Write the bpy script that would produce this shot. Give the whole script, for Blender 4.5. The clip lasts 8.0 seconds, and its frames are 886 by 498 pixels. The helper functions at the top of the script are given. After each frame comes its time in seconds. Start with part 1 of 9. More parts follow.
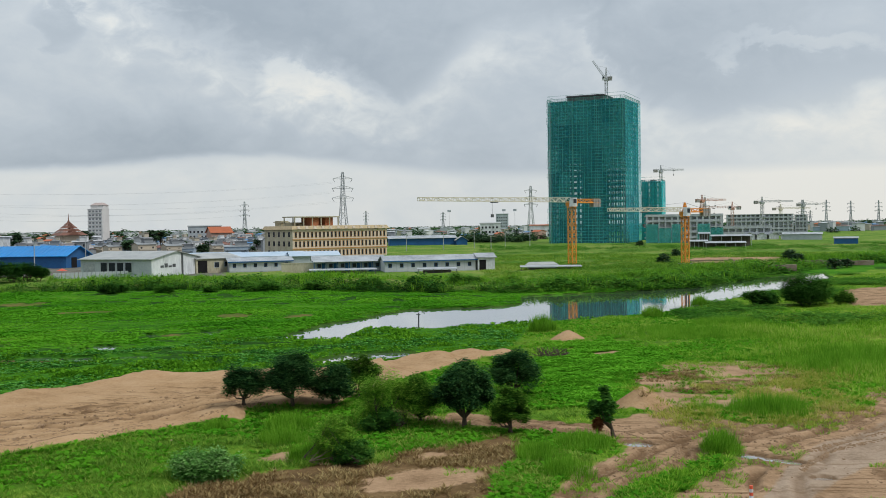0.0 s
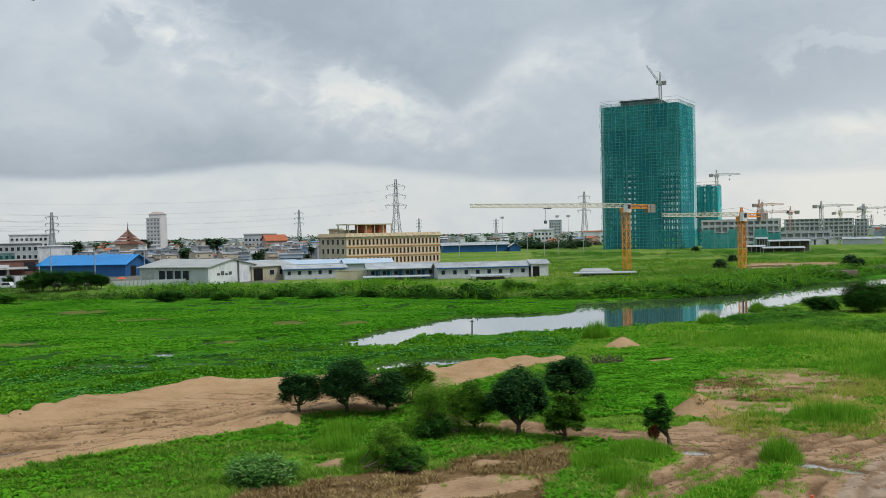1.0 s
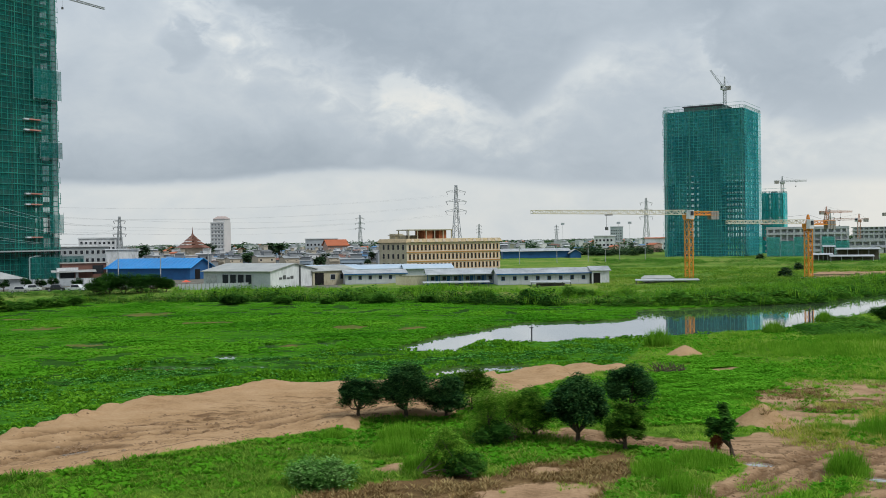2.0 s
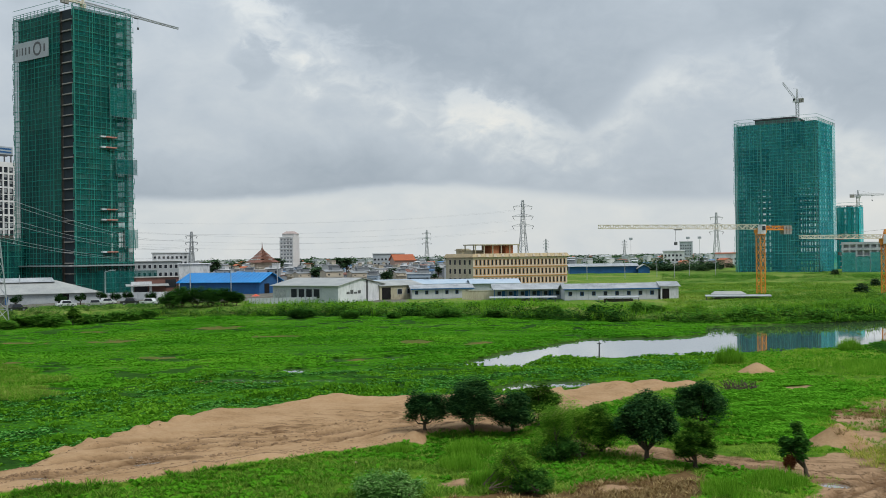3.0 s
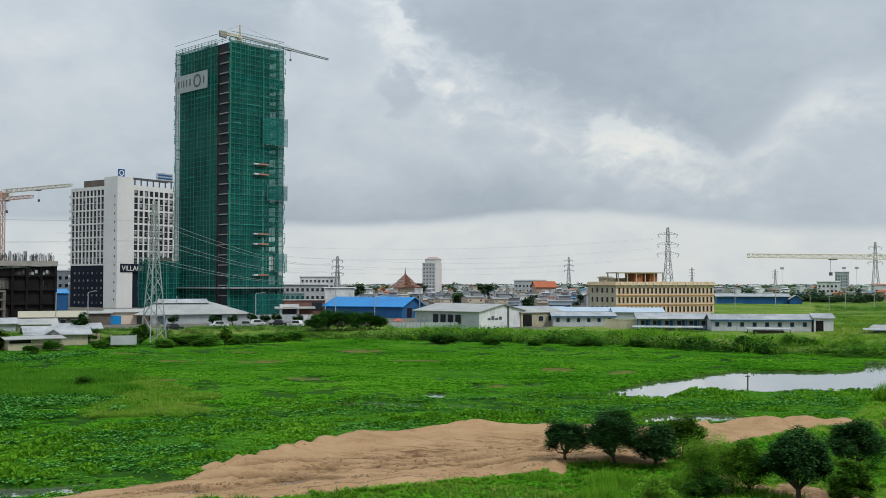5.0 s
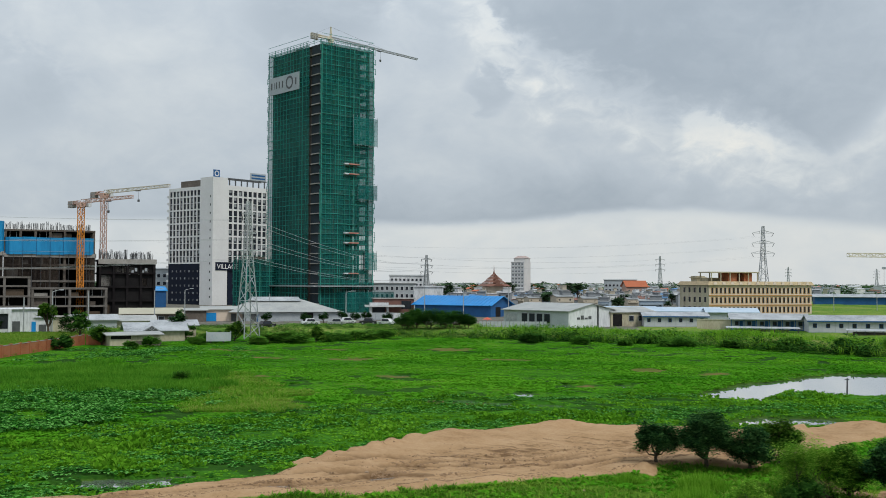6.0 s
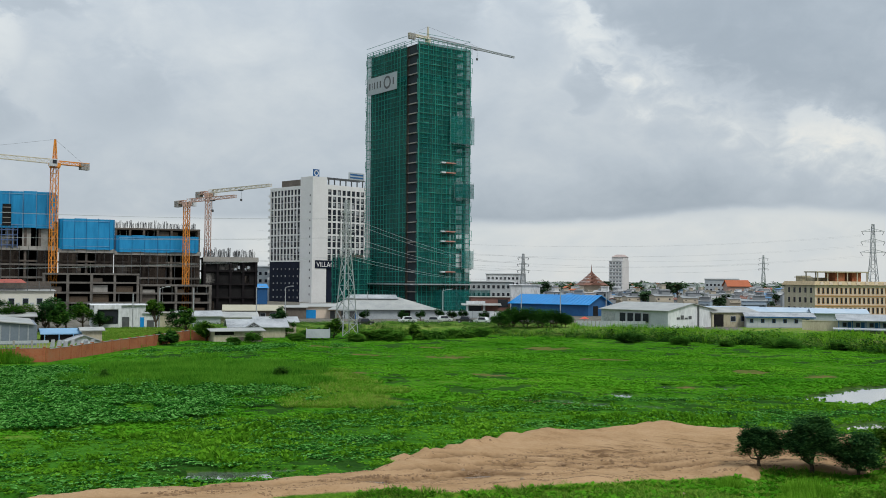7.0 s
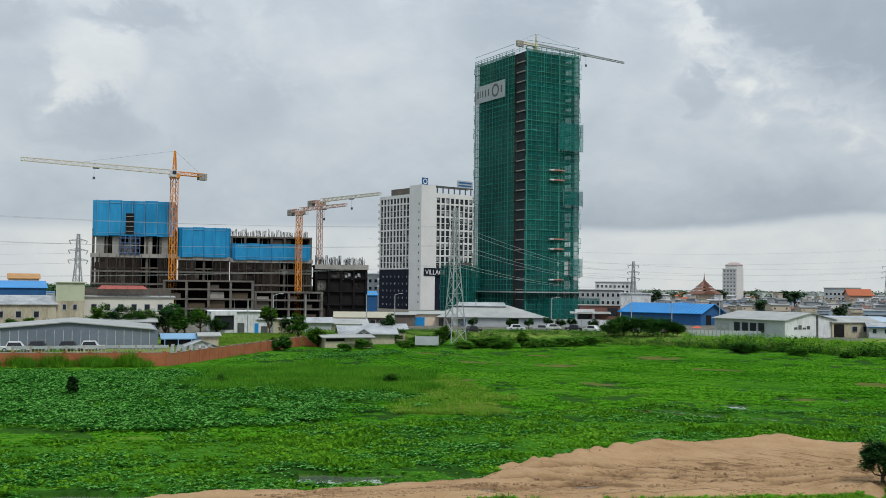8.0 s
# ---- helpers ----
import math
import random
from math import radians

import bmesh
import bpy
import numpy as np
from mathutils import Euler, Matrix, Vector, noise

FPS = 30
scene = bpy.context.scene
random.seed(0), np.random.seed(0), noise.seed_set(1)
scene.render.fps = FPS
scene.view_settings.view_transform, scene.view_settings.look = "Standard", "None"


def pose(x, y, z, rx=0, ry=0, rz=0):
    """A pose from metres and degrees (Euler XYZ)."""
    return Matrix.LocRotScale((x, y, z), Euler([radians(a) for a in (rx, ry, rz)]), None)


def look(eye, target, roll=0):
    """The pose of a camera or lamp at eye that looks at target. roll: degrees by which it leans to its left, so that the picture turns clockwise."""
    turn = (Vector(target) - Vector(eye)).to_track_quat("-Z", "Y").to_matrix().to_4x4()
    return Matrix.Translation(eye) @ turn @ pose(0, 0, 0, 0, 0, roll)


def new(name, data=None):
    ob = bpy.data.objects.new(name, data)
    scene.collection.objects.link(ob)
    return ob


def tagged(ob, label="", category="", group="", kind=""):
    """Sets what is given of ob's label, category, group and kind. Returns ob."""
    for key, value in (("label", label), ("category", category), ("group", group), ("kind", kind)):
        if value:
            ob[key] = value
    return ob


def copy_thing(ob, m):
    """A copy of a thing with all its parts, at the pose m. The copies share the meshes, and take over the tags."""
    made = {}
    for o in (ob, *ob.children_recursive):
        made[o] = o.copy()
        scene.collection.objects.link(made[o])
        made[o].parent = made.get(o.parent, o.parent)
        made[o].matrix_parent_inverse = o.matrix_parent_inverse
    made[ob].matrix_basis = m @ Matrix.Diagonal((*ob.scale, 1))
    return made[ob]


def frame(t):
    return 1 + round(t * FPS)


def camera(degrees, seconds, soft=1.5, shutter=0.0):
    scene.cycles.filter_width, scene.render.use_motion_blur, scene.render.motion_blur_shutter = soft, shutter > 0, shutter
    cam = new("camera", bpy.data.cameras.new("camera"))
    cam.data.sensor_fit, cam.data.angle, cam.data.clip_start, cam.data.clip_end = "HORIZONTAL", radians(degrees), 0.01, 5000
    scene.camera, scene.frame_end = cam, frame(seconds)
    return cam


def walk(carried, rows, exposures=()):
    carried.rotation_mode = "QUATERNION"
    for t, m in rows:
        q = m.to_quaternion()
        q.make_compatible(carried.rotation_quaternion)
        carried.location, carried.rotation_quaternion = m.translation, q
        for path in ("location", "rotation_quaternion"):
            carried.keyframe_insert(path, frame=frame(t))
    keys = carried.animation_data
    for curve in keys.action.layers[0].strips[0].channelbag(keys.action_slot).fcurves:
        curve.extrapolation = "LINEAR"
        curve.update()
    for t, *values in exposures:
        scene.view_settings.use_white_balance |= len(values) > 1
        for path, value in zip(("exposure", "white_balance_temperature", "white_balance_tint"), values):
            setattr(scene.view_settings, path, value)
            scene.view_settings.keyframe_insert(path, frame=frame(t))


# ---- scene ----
EYE = 11.5
cam = camera(47.43, 8.0, soft=0.9)
# seconds, yaw, pitch, roll: one standing eye that pans to its left
ROWS = [
    (0.0, 0.01, -1.35, 0.86), (0.5, 1.09, -1.41, 0.82), (1.0, 3.02, -0.91, 1.20), (1.5, 4.12, -0.76, 0.89),
    (1.7, 5.06, -0.68, 0.86), (2.8, 9.47, 0.15, 0.84), (3.0, 10.21, 0.38, 0.80), (3.5, 11.65, 0.81, 0.51),
    (4.0, 13.58, 1.49, 0.36), (4.5, 15.19, 1.85, 0.13), (5.0, 18.23, 1.94, -0.01), (5.2, 19.59, 1.99, -0.05),
    (6.3, 24.55, 1.82, -0.32), (6.5, 25.60, 1.82, -0.40), (7.0, 28.74, 1.75, -0.46), (7.5, 31.50, 1.86, -0.58),
    (8.0, 34.88, 2.13, -0.64),
]
walk(cam, [(t, pose(0, 0, EYE, 90 + pitch, roll, yaw)) for t, yaw, pitch, roll in ROWS])

# ---- world and sun ----
SUN_EL, SUN_AZ = 52.0, 118.0          # degrees; azimuth clockwise from +y


def node(tree, kind, **values):
    n = tree.nodes.new(kind)
    for key, value in values.items():
        if key.startswith("i_"):
            n.inputs[key[2:].replace("_", " ")].default_value = value
        elif key == "op":
            n.operation = value
        elif key == "blend":
            n.blend_type = value
        elif key == "data":
            n.data_type = value
    return n


def sums(tree, op, a, b=None, c=None):
    n = tree.nodes.new("ShaderNodeMath")
    n.operation = op
    for i, v in enumerate((a, b, c)):
        if v is None:
            continue
        if isinstance(v, (int, float)):
            n.inputs[i].default_value = v
        else:
            tree.links.new(v, n.inputs[i])
    return n.outputs[0]


def ramp(tree, fac, stops):
    n = tree.nodes.new("ShaderNodeValToRGB")
    while len(n.color_ramp.elements) < len(stops):
        n.color_ramp.elements.new(0.5)
    for e, (p, c) in zip(n.color_ramp.elements, stops):
        e.position, e.color = p, (*c, 1)
    tree.links.new(fac, n.inputs[0])
    return n.outputs[0]


def noise_tex(tree, vector, scale, detail=4.0, rough=0.55, distort=0.0):
    n = tree.nodes.new("ShaderNodeTexNoise")
    n.inputs["Scale"].default_value, n.inputs["Detail"].default_value = scale, detail
    n.inputs["Roughness"].default_value, n.inputs["Distortion"].default_value = rough, distort
    if vector is not None:
        tree.links.new(vector, n.inputs["Vector"])
    return n


def profile(tree, fac, low, high, points, top=20.0):
    """A value that follows the points (heading, value) along the heading, between low and high degrees."""
    n = tree.nodes.new("ShaderNodeValToRGB")
    band = n.color_ramp
    where = sums(tree, "DIVIDE", sums(tree, "SUBTRACT", fac, low), high - low)
    tree.links.new(where, n.inputs[0])
    band.interpolation = "B_SPLINE"
    (h0, v0), (h1, v1) = points[0], points[-1]
    band.elements[0].position, band.elements[1].position = (h0 - low) / (high - low), (h1 - low) / (high - low)
    band.elements[0].color, band.elements[1].color = (v0 / top,) * 3 + (1,), (v1 / top,) * 3 + (1,)
    for h, v in points[1:-1]:
        band.elements.new((h - low) / (high - low)).color = (v / top,) * 3 + (1,)
    return sums(tree, "MULTIPLY", n.outputs[0], top)


def make_world():
    w = bpy.data.worlds.new("overcast_sky")
    scene.world = w
    w.use_nodes = True
    t = w.node_tree
    t.nodes.clear()
    way = t.nodes.new("ShaderNodeTexCoord").outputs["Generated"]
    xyz = t.nodes.new("ShaderNodeSeparateXYZ")
    t.links.new(way, xyz.inputs[0])
    x, y, z = xyz.outputs
    sky = t.nodes.new("ShaderNodeTexSky")
    sky.sky_type, sky.sun_disc = "NISHITA", False
    sky.sun_elevation, sky.sun_rotation = radians(SUN_EL), radians(SUN_AZ)
    blue = t.nodes.new("ShaderNodeBackground")
    blue.inputs[1].default_value = 0.05
    t.links.new(sky.outputs[0], blue.inputs[0])
    # cloud deck: heading and height of each direction in degrees, bent by noise at three sizes
    stretch = t.nodes.new("ShaderNodeVectorMath")
    stretch.operation = "MULTIPLY"
    stretch.inputs[1].default_value = (1, 1, 1.6)
    t.links.new(way, stretch.inputs[0])
    vec = stretch.outputs[0]
    n1 = sums(t, "SUBTRACT", noise_tex(t, vec, 4.0, 4, 0.5, 0.3).outputs["Fac"], 0.5)
    n2 = sums(t, "SUBTRACT", noise_tex(t, vec, 11.0, 7, 0.55, 0.5).outputs["Fac"], 0.5)
    n3 = sums(t, "SUBTRACT", noise_tex(t, vec, 38.0, 5, 0.6, 0.6).outputs["Fac"], 0.5)
    deg = 180 / math.pi
    az = sums(t, "MULTIPLY", sums(t, "ARCTAN2", x, y), deg)
    el = sums(t, "MULTIPLY", sums(t, "ARCSINE", z), deg)
    azw = sums(t, "ADD", az, sums(t, "MULTIPLY_ADD", n2, 3.4, sums(t, "MULTIPLY", n3, 1.6)))
    elw = sums(t, "ADD", el, sums(t, "MULTIPLY_ADD", n2, 5.2, sums(t, "MULTIPLY", n3, 2.0)))

    def smooth(value, a, b):
        r = t.nodes.new("ShaderNodeMapRange")
        r.interpolation_type = "SMOOTHSTEP"
        r.inputs[1].default_value, r.inputs[2].default_value = a, b
        t.links.new(value, r.inputs[0])
        return r.outputs[0]

    def bell(value, width):
        q = sums(t, "DIVIDE", value, width)
        return sums(t, "EXPONENT", sums(t, "MULTIPLY", sums(t, "MULTIPLY", q, q), -1.0))

    tone = sums(t, "MULTIPLY_ADD", n2, 0.34, 0.59)
    tone = sums(t, "MULTIPLY_ADD", n3, 0.12, tone)
    tone = sums(t, "MULTIPLY_ADD", n1, 0.30, tone)
    # upper bank of dark cloud: its ragged lower edge, its depth of grey, and the lit rim under it
    above = sums(t, "SUBTRACT", elw, profile(t, azw, -70, 40, BANK_EDGE))
    tone = sums(t, "SUBTRACT", tone, sums(t, "MULTIPLY", smooth(above, -0.7, 1.5), profile(t, az, -70, 40, BANK_GREY, 1.0)))
    rim = sums(t, "MULTIPLY", bell(sums(t, "ADD", above, 1.0), 1.5), smooth(above, 0.5, -0.3))
    rim = sums(t, "MULTIPLY", rim, sums(t, "MULTIPLY_ADD", n3, 1.8, sums(t, "MULTIPLY_ADD", smooth(sums(t, "SUBTRACT", noise_tex(t, vec, 9.0, 4, 0.5, 0.8).outputs["Fac"], 0.5), -0.06, 0.12), 1.0, 0.1)))
    tone = sums(t, "ADD", tone, sums(t, "MULTIPLY", rim, profile(t, az, -70, 40, BANK_RIM, 1.0)))
    # low flat band with a sharp underside, and the clear strip below it
    over = sums(t, "SUBTRACT", sums(t, "MULTIPLY_ADD", n2, 1.0, sums(t, "MULTIPLY_ADD", n3, 0.35, el)), profile(t, az, -70, 40, LOW_EDGE))
    low = sums(t, "MULTIPLY", smooth(over, -0.22, 0.35), bell(over, 2.4))
    tone = sums(t, "SUBTRACT", tone, sums(t, "MULTIPLY", low, profile(t, az, -70, 40, LOW_GREY, 1.0)))
    tone = sums(t, "MULTIPLY_ADD", smooth(over, 0.35, -0.5), 0.21, tone)
    tone = sums(t, "ADD", tone, sums(t, "MULTIPLY", smooth(above, 0.0, -1.5), profile(t, az, -70, 40, CLEAR, 1.0)))
    for a0, e0, wa, we, gain in PUFFS:
        da = sums(t, "DIVIDE", sums(t, "SUBTRACT", azw, a0), wa)
        de = sums(t, "DIVIDE", sums(t, "SUBTRACT", elw, e0), we)
        r2 = sums(t, "MULTIPLY_ADD", da, da, sums(t, "MULTIPLY", de, de))
        tone = sums(t, "MULTIPLY_ADD", smooth(r2, 1.6, 0.3), gain, tone)
    # overcast: the deck brightens from the horizon to the zenith
    up = sums(t, "MAXIMUM", z, 0.0)
    lift = sums(t, "MULTIPLY_ADD", sums(t, "POWER", up, 1.5), ZENITH, 1.0)
    colour = ramp(t, tone, [(0.0, (0.32, 0.385, 0.45)), (0.3, (0.42, 0.49, 0.56)), (0.55, (0.575, 0.645, 0.71)), (0.78, (0.76, 0.81, 0.83)), (1.0, (0.95, 0.95, 0.90))])
    deck = t.nodes.new("ShaderNodeBackground")
    t.links.new(colour, deck.inputs[0])
    t.links.new(sums(t, "MULTIPLY", lift, DECK), deck.inputs[1])
    add = t.nodes.new("ShaderNodeMixShader")
    add.inputs[0].default_value = 0.93
    t.links.new(blue.outputs[0], add.inputs[1])
    t.links.new(deck.outputs[0], add.inputs[2])
    out = t.nodes.new("ShaderNodeOutputWorld")
    t.links.new(add.outputs[0], out.inputs[0])


# heading and height or strength along the cloud banks
BANK_EDGE = [(-34, 18.5), (-26, 18), (-22, 16), (-20, 13.9), (-17, 12.2), (-15, 11.2), (-12, 9.9), (-8, 9.0), (-5, 7.9), (-3, 6.8), (-1, 7.4), (1, 9.8), (3, 10.8), (6, 10.9), (8.5, 10.4), (10, 8.4), (12, 6.5), (15, 6.2), (18, 6.5), (25, 7.2)]
BANK_GREY = [(-30, 0.0), (-24, 0.16), (-19, 0.29), (-10, 0.31), (-4, 0.25), (1, 0.22), (8, 0.2), (14, 0.18), (25, 0.09)]
BANK_RIM = [(-24, 0.05), (-19, 0.26), (-15, 0.30), (-10, 0.18), (-5, 0.30), (-2, 0.10), (4, 0.16), (9, 0.12), (13, 0.14), (25, 0.14)]
LOW_EDGE = [(-60, 3.0), (-40, 3.4), (-28, 3.2), (-22, 3.2), (-16, 3.8), (-10, 4.3), (-4, 3.4), (3, 2.8), (25, 2.8)]
LOW_GREY = [(-50, 0.04), (-36, 0.08), (-28, 0.2), (-20, 0.27), (-14, 0.23), (-9, 0.13), (-4, 0.09), (2, 0.03), (10, 0.0)]
CLEAR = [(-70, 0.0), (8, 0.0), (11, 0.12), (16, 0.24), (25, 0.26)]
# heading, height, half widths in degrees, gain
PUFFS = [(-54.2, 12.0, 2.4, 2.2, 0.2), (-59.0, 14.0, 2.2, 1.5, -0.16), (-51.8, 14.4, 3.4, 1.0, -0.14), (-54.5, 8.6, 3.6, 1.5, -0.12), (-47.0, 10.0, 3.0, 2.4, -0.08), (-30.5, 15.0, 4.0, 2.0, -0.12), (-20.5, 11.2, 1.2, 1.4, -0.15), (19.5, 9.4, 4.5, 0.6, 0.12)]
DECK, ZENITH = 0.85, 1.5
make_world()
sun = new("sun", bpy.data.lights.new("sun", "SUN"))
sun.data.energy, sun.data.angle, sun.data.color = 1.9, radians(14), (1.0, 0.95, 0.88)
sa, se = radians(SUN_AZ), radians(SUN_EL)
sun.matrix_world = look((300 * math.sin(sa) * math.cos(se), 300 * math.cos(sa) * math.cos(se), 300 * math.sin(se)), (0, 0, 0))
scene.view_settings.exposure = 0.0


# ---- builders ----
class Shape:
    """Collects faces for one mesh."""

    def __init__(self):
        self.v, self.f = [], []

    def face(self, *pts):
        n = len(self.v)
        self.v += [tuple(p) for p in pts]
        self.f.append(tuple(range(n, n + len(pts))))
        return self

    def hull(self, bottom, top):
        """A closed prism between two rings of equally many points."""
        n, k = len(self.v), len(bottom)
        self.v += [tuple(p) for p in bottom] + [tuple(p) for p in top]
        self.f.append(tuple(range(n + k - 1, n - 1, -1)))
        self.f.append(tuple(range(n + k, n + 2 * k)))
        for i in range(k):
            j = (i + 1) % k
            self.f.append((n + i, n + j, n + k + j, n + k + i))
        return self

    def box(self, x0, y0, z0, x1, y1, z1):
        return self.hull([(x0, y0, z0), (x1, y0, z0), (x1, y1, z0), (x0, y1, z0)], [(x0, y0, z1), (x1, y0, z1), (x1, y1, z1), (x0, y1, z1)])

    def beam(self, p, q, w, h=None):
        """A square bar from p to q."""
        p, q = Vector(p), Vector(q)
        d = (q - p).normalized()
        side = d.cross(Vector((0, 0, 1)))
        side = Vector((1, 0, 0)) if side.length < 1e-3 else side.normalized()
        top = side.cross(d)
        a, b = side * (w / 2), top * ((h or w) / 2)
        return self.hull([p - a - b, p + a - b, p + a + b, p - a + b], [q - a - b, q + a - b, q + a + b, q - a + b])

    def tube(self, p, q, r0, r1, k=8):
        p, q = Vector(p), Vector(q)
        d = (q - p).normalized()
        side = d.cross(Vector((0, 0, 1)))
        side = Vector((1, 0, 0)) if side.length < 1e-3 else side.normalized()
        top = side.cross(d)
        ring = [(math.cos(2 * math.pi * i / k), math.sin(2 * math.pi * i / k)) for i in range(k)]
        return self.hull([p + side * (c * r0) + top * (s * r0) for c, s in ring], [q + side * (c * r1) + top * (s * r1) for c, s in ring])

    def mesh(self, name, material, smooth=False):
        m = bpy.data.meshes.new(name)
        m.from_pydata(self.v, [], self.f)
        m.materials.append(material)
        if smooth:
            m.shade_smooth()
        return m


def part(name, shape, material, parent, label="", m=None, smooth=False):
    """One mesh object under a thing or a part; shape is a Shape or a mesh made before."""
    data = shape.mesh(name, material, smooth) if isinstance(shape, Shape) else shape
    ob = new(name, data)
    ob.parent = parent
    if m is not None:
        ob.matrix_basis = m
    return tagged(ob, label)


def thing(name, label, category, group="", m=None, kind=""):
    ob = new(name)
    ob.empty_display_size = 0.3
    if m is not None:
        ob.matrix_basis = m
    return tagged(ob, label, category, group, kind)


def solo(name, shape, material, label, category, group="", kind="", m=None, smooth=False):
    ob = new(name, shape.mesh(name, material, smooth) if isinstance(shape, Shape) else shape)
    if m is not None:
        ob.matrix_basis = m
    return tagged(ob, label, category, group, kind)


def polar(heading, d):
    """A place in the plan from a heading, clockwise from +y, and a distance from the eye's foot."""
    return d * math.sin(radians(heading)), d * math.cos(radians(heading))


# ---- materials ----
def surface(name, colours, scale=0.6, rough=0.8, bump=0.15, metal=0.0, fine=9.0, spread=0.5, alpha=None, random_tint=0.0, streak=None, spec=0.3):
    """A mottled surface: two scales of noise between the colours given, with relief."""
    m = bpy.data.materials.new(name)
    m.use_nodes = True
    t = m.node_tree
    b = t.nodes["Principled BSDF"]
    pos = t.nodes.new("ShaderNodeNewGeometry").outputs["Position"]
    if streak:
        k = t.nodes.new("ShaderNodeVectorMath")
        k.operation = "MULTIPLY"
        k.inputs[1].default_value = streak
        t.links.new(pos, k.inputs[0])
        pos = k.outputs[0]
    n1 = noise_tex(t, pos, scale, 4, 0.6).outputs["Fac"]
    n2 = noise_tex(t, pos, scale * fine, 3, 0.6).outputs["Fac"]
    f = sums(t, "MULTIPLY_ADD", sums(t, "SUBTRACT", n2, 0.5), 0.7, n1)
    f = sums(t, "MULTIPLY_ADD", sums(t, "SUBTRACT", f, 0.5), 2.2 * spread, 0.5)
    if random_tint:
        info = t.nodes.new("ShaderNodeObjectInfo").outputs["Random"]
        f = sums(t, "MULTIPLY_ADD", sums(t, "SUBTRACT", info, 0.5), random_tint, f)
    k = len(colours)
    c = ramp(t, f, [(i / max(1, k - 1) * 0.8 + 0.1, col) for i, col in enumerate(colours)])
    t.links.new(c, b.inputs["Base Color"])
    b.inputs["Metallic"].default_value = metal
    b.inputs["Specular IOR Level"].default_value = spec
    t.links.new(sums(t, "MULTIPLY_ADD", n2, 0.2, rough - 0.1), b.inputs["Roughness"])
    if bump:
        bp = t.nodes.new("ShaderNodeBump")
        bp.inputs["Strength"].default_value, bp.inputs["Distance"].default_value = bump, 0.05
        t.links.new(n2, bp.inputs["Height"])
        t.links.new(bp.outputs[0], b.inputs["Normal"])
    if alpha is not None:
        t.links.new(sums(t, "MULTIPLY_ADD", sums(t, "SUBTRACT", n1, 0.5), 0.35, alpha), b.inputs["Alpha"])
    return m


def foliage(name, colours, scale=0.25, trans=0.25, rough=0.55, spread=0.8):
    """Leaves: a tint for each island, patches in the plan, and light let through."""
    m = bpy.data.materials.new(name)
    m.use_nodes = True
    t = m.node_tree
    b = t.nodes["Principled BSDF"]
    geo = t.nodes.new("ShaderNodeNewGeometry")
    n1 = noise_tex(t, geo.outputs["Position"], scale, 3, 0.6).outputs["Fac"]
    f = sums(t, "MULTIPLY_ADD", sums(t, "SUBTRACT", geo.outputs["Random Per Island"], 0.5), spread, n1)
    k = len(colours)
    c = ramp(t, f, [(0.15 + 0.7 * i / (k - 1), col) for i, col in enumerate(colours)])
    t.links.new(c, b.inputs["Base Color"])
    b.inputs["Roughness"].default_value = rough
    b.inputs["Specular IOR Level"].default_value = 0.0
    tr = t.nodes.new("ShaderNodeBsdfTranslucent")
    t.links.new(c, tr.inputs[0])
    mix = t.nodes.new("ShaderNodeMixShader")
    mix.inputs[0].default_value = trans
    t.links.new(b.outputs[0], mix.inputs[1])
    t.links.new(tr.outputs[0], mix.inputs[2])
    t.links.new(mix.outputs[0], t.nodes["Material Output"].inputs[0])
    return m


def netting(name, dark, light, cover):
    """Woven safety netting: lets part of the light and view through, in hung widths of uneven density."""
    m = bpy.data.materials.new(name)
    m.use_nodes = True
    t = m.node_tree
    b = t.nodes["Principled BSDF"]
    tc = t.nodes.new("ShaderNodeTexCoord").outputs["Object"]
    k = t.nodes.new("ShaderNodeVectorMath")
    k.operation = "MULTIPLY"
    k.inputs[1].default_value = (1, 1, 0.45)
    t.links.new(tc, k.inputs[0])
    n1 = noise_tex(t, k.outputs[0], 0.16, 4, 0.6).outputs["Fac"]
    n2 = noise_tex(t, k.outputs[0], 1.3, 3, 0.7).outputs["Fac"]
    rnd = t.nodes.new("ShaderNodeObjectInfo").outputs["Random"]
    f = sums(t, "MULTIPLY_ADD", sums(t, "SUBTRACT", n2, 0.5), 0.9, n1)
    f = sums(t, "MULTIPLY_ADD", sums(t, "SUBTRACT", rnd, 0.5), 0.5, f)
    t.links.new(ramp(t, f, [(0.2, dark), (0.8, light)]), b.inputs["Base Color"])
    b.inputs["Roughness"].default_value = 0.85
    b.inputs["Specular IOR Level"].default_value = 0.1
    a = sums(t, "MULTIPLY_ADD", sums(t, "SUBTRACT", f, 0.5), -0.35, cover)
    t.links.new(a, b.inputs["Alpha"])
    return m


CONCRETE = surface("concrete", [(0.16, 0.155, 0.145), (0.28, 0.27, 0.25), (0.36, 0.35, 0.33)], 0.25, 0.9)
DARK_CONCRETE = surface("raw_brown_concrete", [(0.045, 0.037, 0.032), (0.10, 0.085, 0.073), (0.165, 0.143, 0.123)], 0.2, 0.92)
WHITE_PAINT = surface("white_render", [(0.36, 0.375, 0.385), (0.55, 0.57, 0.59), (0.65, 0.67, 0.685)], 0.25, 0.75, 0.05, spread=0.8, streak=(1, 1, 0.35))
GREY_PAINT = surface("pale_grey_panel", [(0.25, 0.285, 0.31), (0.34, 0.375, 0.40), (0.41, 0.44, 0.46)], 0.3, 0.6, 0.05)
